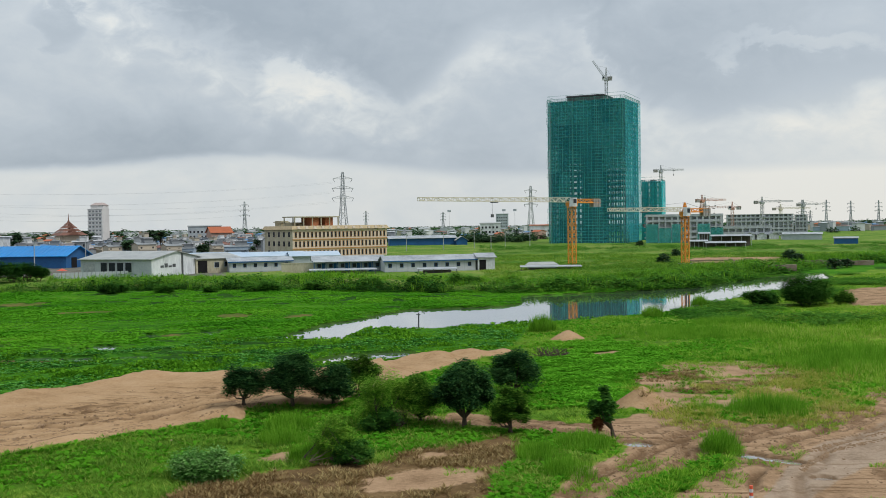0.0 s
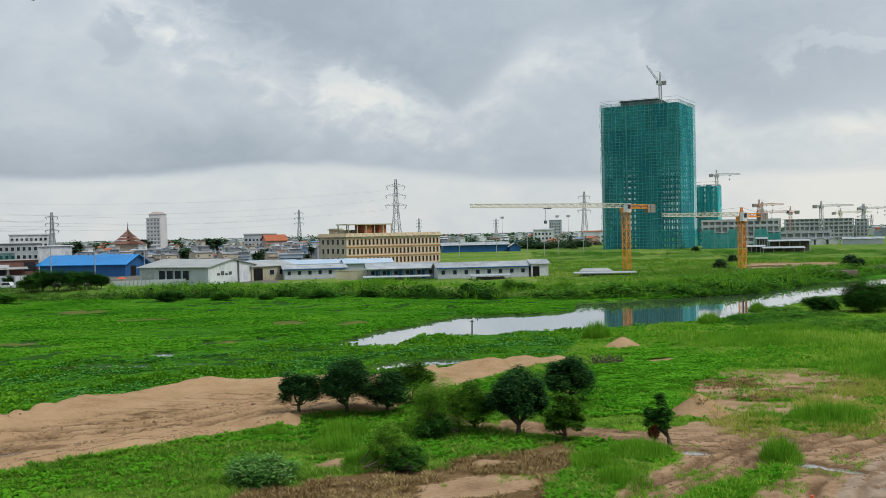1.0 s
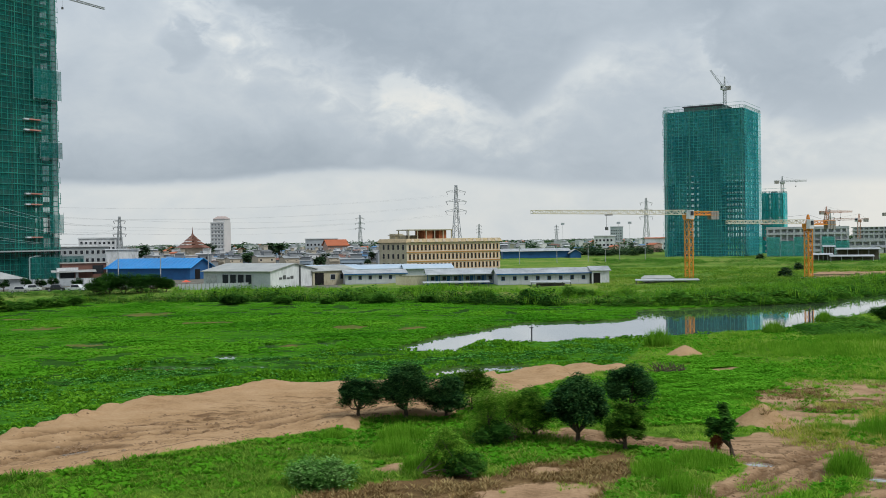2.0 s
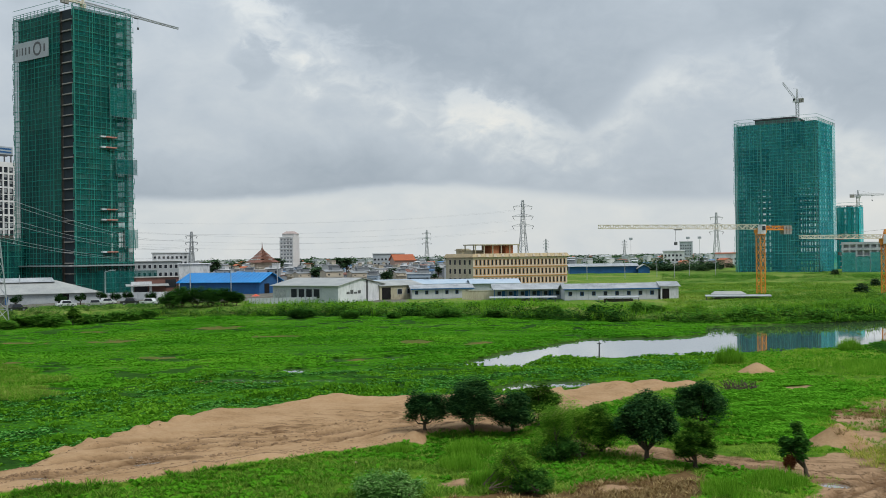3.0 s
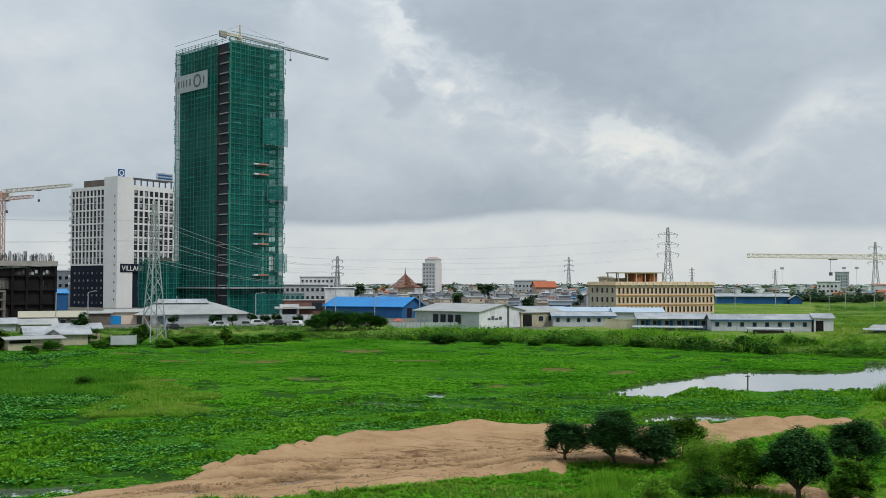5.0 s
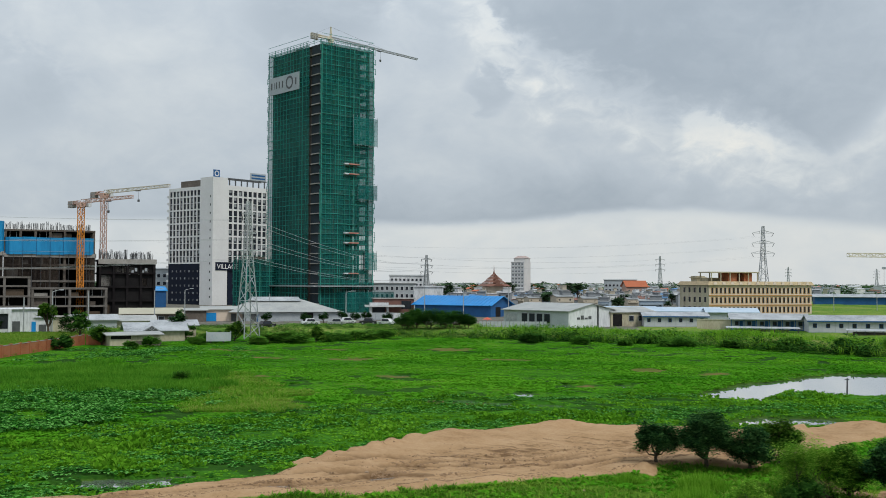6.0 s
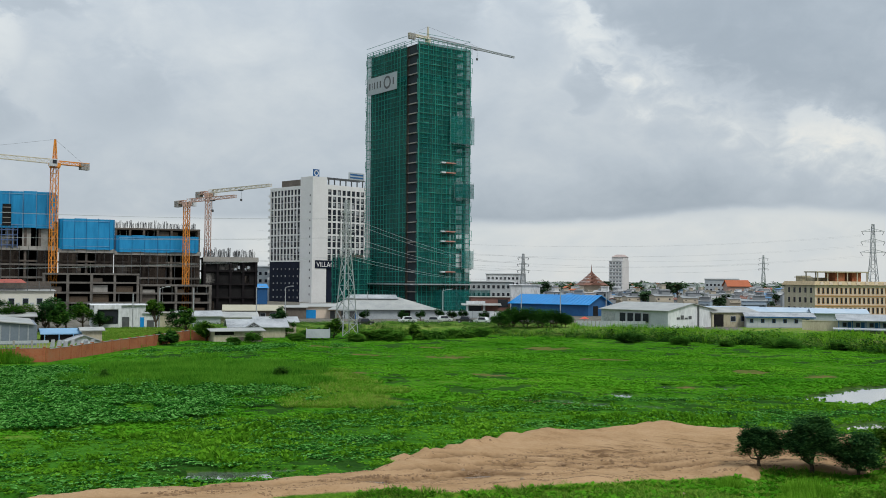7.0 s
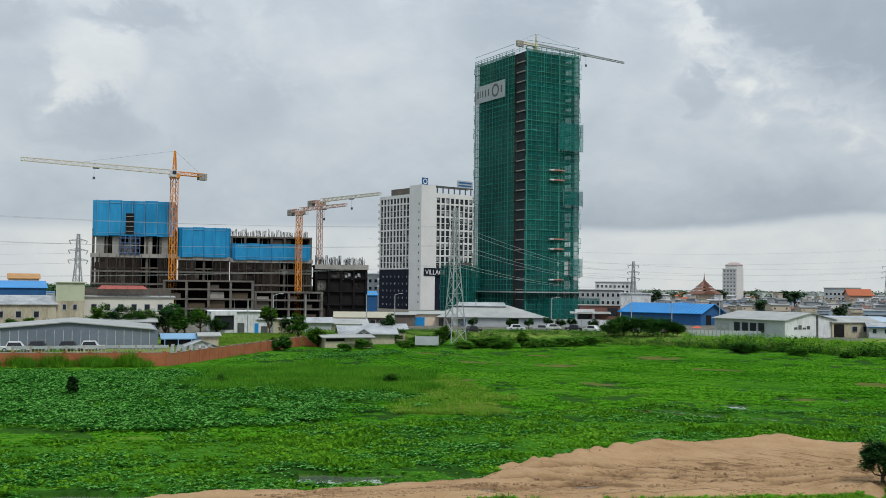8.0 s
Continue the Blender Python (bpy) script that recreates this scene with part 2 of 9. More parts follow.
STEEL = surface("galvanised_steel", [(0.32, 0.34, 0.35), (0.48, 0.5, 0.51)], 1.0, 0.5, 0.05, 0.6)
DARK_STEEL = surface("dull_dark_steel", [(0.06, 0.065, 0.07), (0.13, 0.135, 0.14)], 1.0, 0.6, 0.05, 0.4)
ORANGE = surface("orange_crane_paint", [(0.5, 0.16, 0.015), (0.68, 0.25, 0.03), (0.6, 0.28, 0.08)], 0.5, 0.5, 0.05)
PALE_YELLOW = surface("faded_yellow_crane_paint", [(0.5, 0.45, 0.34), (0.62, 0.58, 0.48)], 0.5, 0.55, 0.05)
NET_GREEN = netting("green_netting", (0.003, 0.065, 0.064), (0.011, 0.19, 0.165), 0.62)
NET_TEAL = netting("teal_netting", (0.005, 0.19, 0.235), (0.045, 0.49, 0.53), 0.53)
NET_PALE = netting("pale_teal_netting", (0.02, 0.24, 0.23), (0.06, 0.42, 0.38), 0.45)
BLUE_SHEET = surface("blue_screen_sheet", [(0.006, 0.15, 0.33), (0.01, 0.23, 0.48), (0.03, 0.31, 0.58)], 0.12, 0.5, 0.08, streak=(1, 1, 0.2))
BLUE_ROOF = surface("blue_metal_roof", [(0.006, 0.16, 0.42), (0.01, 0.25, 0.61)], 0.2, 0.4, 0.1, random_tint=0.3)
DARK_BLUE = surface("dark_blue_cladding", [(0.010, 0.06, 0.18), (0.018, 0.11, 0.28)], 0.3, 0.6, 0.1)
CREAM = surface("cream_yellow_render", [(0.47, 0.385, 0.305), (0.57, 0.47, 0.38), (0.64, 0.545, 0.455)], 0.2, 0.8, 0.08)
CREAM_PALE = surface("pale_cream_render", [(0.26, 0.235, 0.165), (0.38, 0.35, 0.255), (0.46, 0.425, 0.32)], 0.3, 0.8, 0.08, spread=0.8, streak=(1, 1, 0.35))
ORANGE_TRIM = surface("orange_brown_window_trim", [(0.34, 0.17, 0.06), (0.46, 0.26, 0.10)], 0.5, 0.7)
GLASS_DARK = surface("dark_window_glass", [(0.012, 0.015, 0.02), (0.03, 0.035, 0.045)], 0.3, 0.15, 0.0, spec=0.25)
ROOF_GREY = surface("pale_sheet_roof", [(0.2, 0.215, 0.215), (0.3, 0.312, 0.305), (0.39, 0.395, 0.375)], 0.3, 0.55, 0.1, streak=(1, 1, 1))
ROOF_WHITE = surface("white_sheet_roof", [(0.19, 0.205, 0.215), (0.3, 0.322, 0.34), (0.38, 0.4, 0.42)], 0.35, 0.5, 0.08, spread=0.9)
RED_PAINT = surface("red_board", [(0.5, 0.06, 0.03), (0.65, 0.12, 0.06)], 0.8, 0.6)
BRICK_RED = surface("orange_brick_wall", [(0.2, 0.06, 0.03), (0.34, 0.115, 0.05), (0.3, 0.15, 0.085)], 0.5, 0.85, 0.3)
BARK = surface("bark", [(0.05, 0.035, 0.025), (0.11, 0.085, 0.06)], 3.0, 0.9, 0.5)
BLACK_CONCRETE = surface("near_black_concrete", [(0.007, 0.006, 0.007), (0.015, 0.0135, 0.0145), (0.03, 0.027, 0.027)], 0.3, 0.92, spec=0.05)
DARK_CLAD = surface("navy_black_cladding", [(0.006, 0.009, 0.018), (0.013, 0.018, 0.034)], 0.4, 0.7, 0.03, spec=0.1)
# near-black colour that stands in for shade inside frames and openings
DEEP_SHADE = surface("painted_interior_shade", [(0.010, 0.010, 0.011), (0.024, 0.023, 0.023)], 0.3, 0.95, spec=0.05)
MANGO = foliage("mango_leaves", [(0.008, 0.032, 0.013), (0.024, 0.078, 0.021), (0.07, 0.165, 0.044)], 0.8, 0.18)
LIGHT_LEAF = foliage("light_leaves", [(0.02, 0.07, 0.010), (0.055, 0.15, 0.014), (0.12, 0.24, 0.03)], 0.8, 0.25)
HEDGE_LEAF = foliage("hedge_leaves", [(0.012, 0.048, 0.011), (0.036, 0.115, 0.018), (0.09, 0.215, 0.028)], 0.10, 0.2, 0.55, 0.45)
# greyer green with a little distance haze mixed into the leaf colour
FAR_LEAF = foliage("hazed_town_tree_leaves", [(0.024, 0.058, 0.028), (0.055, 0.105, 0.05), (0.1, 0.165, 0.075)], 0.02, 0.2, 0.6, 0.5)
YELLOW_LEAF = foliage("yellowing_grass_blades", [(0.16, 0.24, 0.025), (0.3, 0.37, 0.05), (0.44, 0.43, 0.1), (0.46, 0.37, 0.15)], 0.25, 0.45, 0.55, 0.6)
BELT_LEAF = foliage("dark_marsh_herb_leaves", [(0.036, 0.12, 0.008), (0.088, 0.255, 0.013), (0.16, 0.365, 0.028)], 0.12, 0.35, 0.6, 0.5)
OLIVE_LEAF = foliage("olive_grass_blades", [(0.06, 0.21, 0.012), (0.125, 0.33, 0.022), (0.21, 0.39, 0.04), (0.28, 0.33, 0.075)], 0.12, 0.45)
CREEP_LEAF = foliage("creeping_weed_leaves", [(0.042, 0.165, 0.01), (0.098, 0.33, 0.017), (0.175, 0.44, 0.036)], 0.3, 0.35, 0.6, 0.5)
MEADOW_BUSH = foliage("meadow_shrub_leaves", [(0.024, 0.092, 0.014), (0.062, 0.185, 0.022), (0.135, 0.285, 0.036)], 0.06, 0.3, 0.55, 0.4)
CLUMP_LEAF = foliage("lush_grass_blades", [(0.075, 0.21, 0.014), (0.14, 0.34, 0.022), (0.23, 0.44, 0.045)], 0.4, 0.5, 0.55, 0.6)
TALL_LEAF = foliage("tall_marsh_grass_blades", [(0.04, 0.155, 0.012), (0.085, 0.27, 0.02), (0.155, 0.36, 0.034)], 0.12, 0.45, 0.55, 0.5)
MAT_LEAF = foliage("floating_mat_leaves", [(0.025, 0.108, 0.008), (0.059, 0.235, 0.012), (0.105, 0.318, 0.018), (0.19, 0.37, 0.036)], 0.06, 0.35, 0.6, 0.14)
FEATHER_LEAF = foliage("feathery_leaves", [(0.06, 0.17, 0.018), (0.14, 0.32, 0.03), (0.27, 0.46, 0.06)], 0.9, 0.5)
BROAD_LEAF = foliage("broad_lily_leaves", [(0.014, 0.084, 0.012), (0.045, 0.2, 0.022), (0.135, 0.37, 0.078)], 0.2, 0.3, 0.5, 1.1)
GRASS_LEAF = foliage("grass_blades", [(0.06, 0.18, 0.013), (0.14, 0.34, 0.022), (0.25, 0.44, 0.042), (0.42, 0.49, 0.11)], 0.11, 0.45, 0.55, 0.5)
MEADOW_LEAF = foliage("meadow_blades", [(0.058, 0.155, 0.018), (0.122, 0.26, 0.03), (0.215, 0.36, 0.046), (0.34, 0.385, 0.095)], 0.035, 0.4, 0.55, 0.45)
DRY_LEAF = foliage("dry_grass_blades", [(0.16, 0.1, 0.042), (0.27, 0.185, 0.082), (0.38, 0.3, 0.14)], 0.3, 0.2)

# ---- ground ----
# banks of the plan, as corners in metres
LAND = [(-75, -20), (-60, 8), (-45.3, 28.6), (-42.2, 33.4), (-38, 39.7), (-35.1, 42.8), (-31.9, 48.6), (-32.1, 54.6), (-29.7, 64.2), (-27.6, 69.2), (-22.5, 74.9),
        (-16.5, 75.6), (-11.9, 78.9), (-8.3, 78.5), (-3.2, 84.2), (4.1, 88.1), (6.5, 99), (9, 115), (24, 125), (34, 138), (44, 152), (57, 168), (68, 192), (95, 225), (400, 300), (400, -400), (-75, -400)]
SAND = [(-75, -20), (-60, 8), (-45.3, 28.6), (-38, 39.7), (-35.1, 42.8), (-31.9, 48.6), (-32.1, 54.6), (-29.7, 64.2), (-22.5, 74.9), (-11.9, 78.9), (-8.3, 78.5), (-3.2, 84.2), (4.1, 88.1), (6, 86),
        (0.5, 77.9), (-2.7, 71.2), (-5.5, 65.5), (-6.6, 60.4), (-10.6, 60.4), (-12.6, 57.5), (-15.2, 55), (-17.4, 52.5), (-19.4, 50), (-22.8, 46.1), (-29.4, 42), (-38, 26), (-50, 0), (-60, -30)]
POND = [(-16.6, 105.7), (-12.6, 119.7), (-3.6, 137.3), (9, 140.7), (12.5, 146), (13.5, 160), (28, 167), (44, 176), (58, 195), (80, 216), (74, 196), (56.4, 168), (44.2, 153.3),
        (33.8, 138.9), (24.3, 126.4), (14.5, 121.1), (10.2, 118.2), (4.8, 117), (-1.7, 113.4), (-9.5, 113.5), (-11.5, 104.5)]
CREEK = [(-12.5, 84), (-9.5, 91), (-3.5, 92.6), (-2.4, 89.5), (-6, 86)]
FAR = [(-700, -100), (-240, -60), (-124.4, 76.3), (-110.5, 92.3), (-118, 112.5), (-129, 139), (-124, 166), (-107, 181), (-85, 188), (-62, 190), (-30, 187), (-8, 174), (11, 167), (30, 170), (45, 179), (64, 205), (90, 240), (200, 330), (700, 500), (700, 900), (-700, 900)]
ROAD = [(-3, 59.7), (2.3, 57.4), (5, 55.8), (8.2, 54.2), (10.7, 56.2), (12.8, 57.2), (15.1, 57), (16.5, 54.6), (18.6, 55), (23.2, 58.6), (27.4, 63), (60, 84), (60, 20), (2, 20), (1.5, 36), (3.9, 40.8), (5.1, 43), (6.4, 45.4), (7.8, 47.6), (8.9, 49.4),
        (8.7, 51.6), (6.8, 52.5), (4.2, 53.8), (2.2, 55.2), (-2.9, 57.2)]
# green verge between the two tracks, and the packed lorry lane
VERGE = [(4.5, 36), (6.5, 40), (8.2, 42.8), (10.4, 45.4), (12.4, 48.1), (13.9, 50.4), (14.6, 49), (14.0, 47.4), (12.5, 44.7), (10.8, 42.7), (9, 39.9), (7, 36)]
LANE = [(10.4, 36), (12.3, 39.7), (14.7, 44.4), (18.1, 48.7), (24.3, 55.4), (36, 67), (42, 66), (28, 53.5), (20.1, 46), (16.7, 42.3), (14.5, 39.6), (12.6, 36)]
# middle lines of wheel tracks
SAND_TRACKS = [[(-48, 26), (-36, 41), (-28, 53), (-25.2, 56.8), (-20.5, 59.8), (-17, 64.4), (-12, 67), (-4, 70)], [(-46, 24), (-33, 43), (-23.9, 53.7), (-17.9, 55.0), (-15.1, 58.9), (-11.5, 63)],
               [(-44, 22), (-31, 42.5), (-21.5, 51.5), (-16.6, 54.6), (-13.9, 58.5), (-8, 62.6)], [(-34, 50), (-26, 55), (-19, 57), (-13, 64), (-5, 66.5)], [(-40, 33), (-29, 46.5), (-22, 55.5), (-14.5, 62.5)]]
ROAD_TRACKS = [[(-3, 58.5), (3, 56), (8, 53), (10.6, 50.6), (10.2, 48.3), (7.4, 44), (4.4, 38.5)], [(20, 55.5), (15, 53), (12, 51), (10.9, 48.6), (8.3, 44.7), (5.4, 39)], [(24, 58.5), (18.5, 53), (15.5, 50.2), (13, 51.5), (9.5, 53.2), (3, 56.4)],
               [(34, 66), (24.5, 56.3), (17.2, 48.9), (14, 43.2), (11.6, 36)], [(36, 65), (26, 55), (18.6, 47.6), (15.2, 42.8), (12.9, 36)], [(30, 63.4), (21, 56.6), (16.5, 52.8), (12.5, 50.5), (9.2, 46.5), (6, 41)]]
SAND_RUTS = [[(-40, 34), (-30.2, 46.5), (-25.2, 52.6), (-22, 57.2), (-18.5, 61), (-13.5, 65.5), (-6, 69)], [(-31, 38.5), (-24.3, 46.5), (-21.1, 50.8), (-17.8, 54.2), (-13.8, 58.6), (-11, 61.5)], [(-21.4, 48), (-19.1, 50.6), (-16.7, 54.1), (-14.9, 57.5)], [(-35, 46), (-27.9, 52.5), (-25.6, 57.8), (-22.2, 61.8), (-17, 66.4)], [(-36, 37.5), (-27.6, 46.8), (-23.2, 52.2), (-20.4, 57), (-16.4, 60), (-10, 64.6)]]
ROAD_RUTS = [[(7.6, 41.1), (9.9, 42.8), (11.8, 46.5), (12.3, 49.6), (11.4, 52)], [(5.2, 42), (7.5, 43.5), (10.2, 46.9), (11.3, 50.2), (10, 53)], [(8.4, 41.8), (10.9, 44.4), (12.6, 47.2), (13.1, 50.4)], [(15.9, 47.1), (17.8, 48.6), (20.4, 51.1), (23.2, 53.5)], [(15.3, 44.6), (18.1, 48), (21.2, 50.6), (25, 54.4)], [(17, 51), (20.5, 53.5), (26, 58.5)], [(2, 57), (6, 54.6), (10.5, 53.2), (16, 52.4), (22, 55.5)]]
BARE = [[(-3.9, 43.3), (-1.9, 44.9), (-0.2, 45.1), (1.5, 45.6), (2.4, 43.8), (0.4, 41.8), (-2.1, 41.2), (-3.6, 42)], [(-9.6, 47.4), (-8.6, 49.2), (-7.4, 49.1), (-6.5, 47.7), (-7.6, 46.1)], [(5, 45.2), (6.9, 46), (6.3, 43.2), (5.2, 42.8)],
        [(0, 41), (2, 41), (2, 36), (-4, 36)], [(12.6, 64), (14.4, 64.4), (18.2, 62.8), (15.6, 57), (12.4, 56.9)], [(-0.8, 48.4), (1.4, 49), (1, 47.6), (-0.8, 47.4)], [(10, 84.5), (15, 88), (14, 85.2)],
        [(66, 277), (92, 275), (80, 231), (64, 228), (60, 250)]]
PATCH = [(12.6, 69.2), (15.5, 74.8), (19.2, 77.6), (22.5, 78.3), (25.2, 75.4), (25, 71.3), (21.5, 63.5), (18.5, 59.6), (14.4, 59.4), (13.6, 64)]
YELLOWED = [(12.6, 57), (14.5, 62.5), (20, 67), (24, 71), (27.5, 76), (29, 71), (27, 65), (24.5, 58), (21, 54.5), (17, 53.6), (13.4, 54.4)]
TRACK = [(52, 128), (62, 158), (90, 180), (120, 190), (100, 150), (64, 128)]
DRY = [(-11.5, 36), (-10.7, 41), (-8.8, 43), (-7.6, 44.6), (-5.9, 45.7), (-3.9, 46.6), (-1.9, 49), (-0.2, 50.3), (3.2, 51.9), (4, 49.9), (3, 44.1), (2, 36)]
YARDS = [(-46, 214), (-80, 226), (-112, 216), (-150, 186), (-160, 152), (-152, 126), (-200, 70), (-700, 60), (-700, 900), (-20, 900), (-42, 420), (-58, 300), (-50, 236)]
# stands in the marsh: olive grass, tall grass, broad leaves; and the creeping weeds behind the trees
OLIVE = [(-73, 96), (-72, 104), (-64, 99), (-55, 89.5), (-47.5, 78), (-50, 73), (-55, 71.5), (-60, 78)]
TALL = [(-86.5, 77), (-98.8, 95.7), (-94.5, 106), (-84, 107.3), (-73, 98.2), (-63.2, 85), (-74.5, 78.5), (-81, 75.7)]
LOTUS = [(-116, 72), (-101.5, 88), (-82, 76.1), (-75, 80.1), (-65.2, 77.9), (-57.5, 75.2), (-53.4, 69.5), (-59.3, 62.6), (-63.1, 61.2), (-63.4, 53), (-70, 49), (-92, 50)]
CREEPER = [(5.5, 60.5), (5.5, 66), (6.6, 80), (10.2, 87), (15.9, 98.4), (17.6, 88.5), (17.6, 80.4), (15.4, 73.4), (13.4, 70), (11.4, 65.8), (8.6, 60.7)]
# centre, half widths and turn of small pools
SWAMP_POOLS = [(-34.0, 99, 2.3, 2.4, 0.1), (-36.2, 90.4, 2.4, 1.3, 0.1), (-32.6, 90.2, 2.2, 1.3, 0), (-39.8, 45.6, 3.0, 1.4, 0.5), (-37.2, 48.8, 1.2, 0.7, 0.6), (-46, 34.2, 2.6, 0.8, 0.6), (-45.2, 37, 1.2, 0.5, 0.6), (-31.4, 109.5, 1.2, 1.4, 0), (-26.3, 110.7, 1.4, 1.6, 0), (-39, 116.3, 1.1, 1.8, 0), (-53.2, 112.6, 1.6, 1.6, 0), (-62.5, 97, 2.6, 1.2, 0.4), (-28.6, 91, 1.6, 1.0, 0)]
BROWN_MATS = [(-83, 147.7, 5, 4, 0.2), (-66, 157, 6, 5, 0.1), (-67.8, 102.7, 4, 2.4, 0.3), (-51, 82, 3.4, 2, 0.3), (-27.2, 131.6, 2.6, 4, 0), (-54, 109, 5, 2.6, 0.05), (-36.5, 88.4, 6, 2.2, 0.05), (-66, 82, 6, 2.4, 0.1), (-30, 108, 4, 2.2, 0), (-84, 128, 7, 3.5, 0.2), (-20, 128, 4, 3, 0), (-96, 140, 8, 3, 0.3), (-70, 132, 6, 3.5, 0.2), (-74, 96, 7, 2.6, 0.3), (-50, 140, 5, 3, 0)]
LAND_POOLS = [(9.6, 50.3, 0.95, 0.75, -0.5), (14.2, 47.6, 1.3, 0.7, -0.7), (15.5, 46.4, 1.4, 0.62, -0.75), (16.2, 43.2, 0.55, 0.4, 0), (-24.6, 50.4, 1.7, 0.95, 0.6), (11.9, 49.2, 0.5, 0.4, 0.4), (-29.0, 45.2, 1.2, 0.5, 0.5)]
HEAPS = [(11.7, 59.9, 1.75, 1.25), (12.0, 98.2, 1.7, 1.05), (16.7, 86, 0.5, 0.3), (-12.2, 58.0, 0.7, 0.4),
         (-33.0, 55.2, 1.0, 0.45), (-32.0, 56.2, 0.9, 0.8), (-31.3, 57.8, 0.9, 0.65), (-30.4, 58.9, 1.1, 0.45), (-29.8, 60.6, 1.2, 0.5), (-29.9, 63.0, 1.3, 0.5), (-28.6, 66.4, 2.6, 0.45), (-25.2, 71.4, 3.0, 0.25), (-21.8, 73.6, 2.4, 0.32), (-17.0, 74.4, 3.0, 0.3),
         (-0.6, 82.8, 1.8, 0.3), (2.2, 85, 1.7, 0.35)]


def inside(poly, x, y):
    """Signed distance to a polygon's edge, positive inside."""
    best = np.full(x.shape, 1e9)
    odd = np.zeros(x.shape, bool)
    for (ax, ay), (bx, by) in zip(poly, poly[1:] + poly[:1]):
        dx, dy = bx - ax, by - ay
        s = np.clip(((x - ax) * dx + (y - ay) * dy) / (dx * dx + dy * dy), 0, 1)
        best = np.minimum(best, np.hypot(x - ax - s * dx, y - ay - s * dy))
        hit = ((ay > y) != (by > y)) & (x < (bx - ax) * (y - ay) / (by - ay + 1e-12) + ax)
        odd ^= hit
    return np.where(odd, best, -best)


def step(a, b, v):
    s = np.clip((v - a) / (b - a), 0, 1)
    return s * s * (3 - 2 * s)


GRAIN = np.random.RandomState(7).rand(257, 257)


def value_noise(x, y):
    """Smooth lattice noise, 0 to 1, for arrays."""
    xi, yi = np.floor(x), np.floor(y)
    fx, fy = x - xi, y - yi
    fx, fy = fx * fx * (3 - 2 * fx), fy * fy * (3 - 2 * fy)
    i, j = xi.astype(int) % 256, yi.astype(int) % 256
    a = GRAIN[i, j] * (1 - fx) + GRAIN[i + 1, j] * fx
    b = GRAIN[i, j + 1] * (1 - fx) + GRAIN[i + 1, j + 1] * fx
    return a * (1 - fy) + b * fy


def rough_noise(x, y, size, octaves=4):
    total, gain, norm = 0, 1.0, 0
    for k in range(octaves):
        total = total + gain * value_noise(x / size * 2 ** k + 17 * k, y / size * 2 ** k + 31 * k)
        norm += gain
        gain *= 0.55
    return total / norm


def off_line(points, x, y):
    """Distance to a line of points."""
    best = np.full(x.shape, 1e9)
    for (ax, ay), (bx, by) in zip(points, points[1:]):
        dx, dy = bx - ax, by - ay
        s = np.clip(((x - ax) * dx + (y - ay) * dy) / (dx * dx + dy * dy), 0, 1)
        best = np.minimum(best, np.hypot(x - ax - s * dx, y - ay - s * dy))
    return best


def wheel_marks(lines, x, y, seed, gap=1.0, wide=0.2):
    """Depth of wheel ruts, 0 to 1, and of the soil pressed up beside them, along wandering tracks that fade in and out."""
    near = np.hypot(x, y) < 110
    deep, lip = np.zeros(x.shape), np.zeros(x.shape)
    if near.any():
        px, py = x[near], y[near]
        sway = 1.3 * (rough_noise(px + seed, py, 7, 2) - 0.5)
        d2, l2 = np.zeros(px.shape), np.zeros(px.shape)
        for k, points in enumerate(lines):
            o = np.abs(off_line(points, px + sway, py - sway) - gap) - 0.1 * (k % 2)
            fade = step(0.30, 0.46, rough_noise(px + 37 * k, py + seed, 3.4, 2))
            d2 = np.maximum(d2, np.exp(-(o / wide) ** 2) * fade)
            l2 = np.maximum(l2, np.exp(-((np.abs(o) - 2.1 * wide) / wide) ** 2) * fade)
        deep[near], lip[near] = d2, l2 * (1 - d2)
    return deep, lip


def pools(x, y, rows):
    best = np.full(x.shape, -9.0)
    for cx, cy, a, b, turn in rows:
        c, s = math.cos(turn), math.sin(turn)
        u, v = (x - cx) * c + (y - cy) * s, -(x - cx) * s + (y - cy) * c
        best = np.maximum(best, 1 - np.hypot(u / a, v / b))
    return best


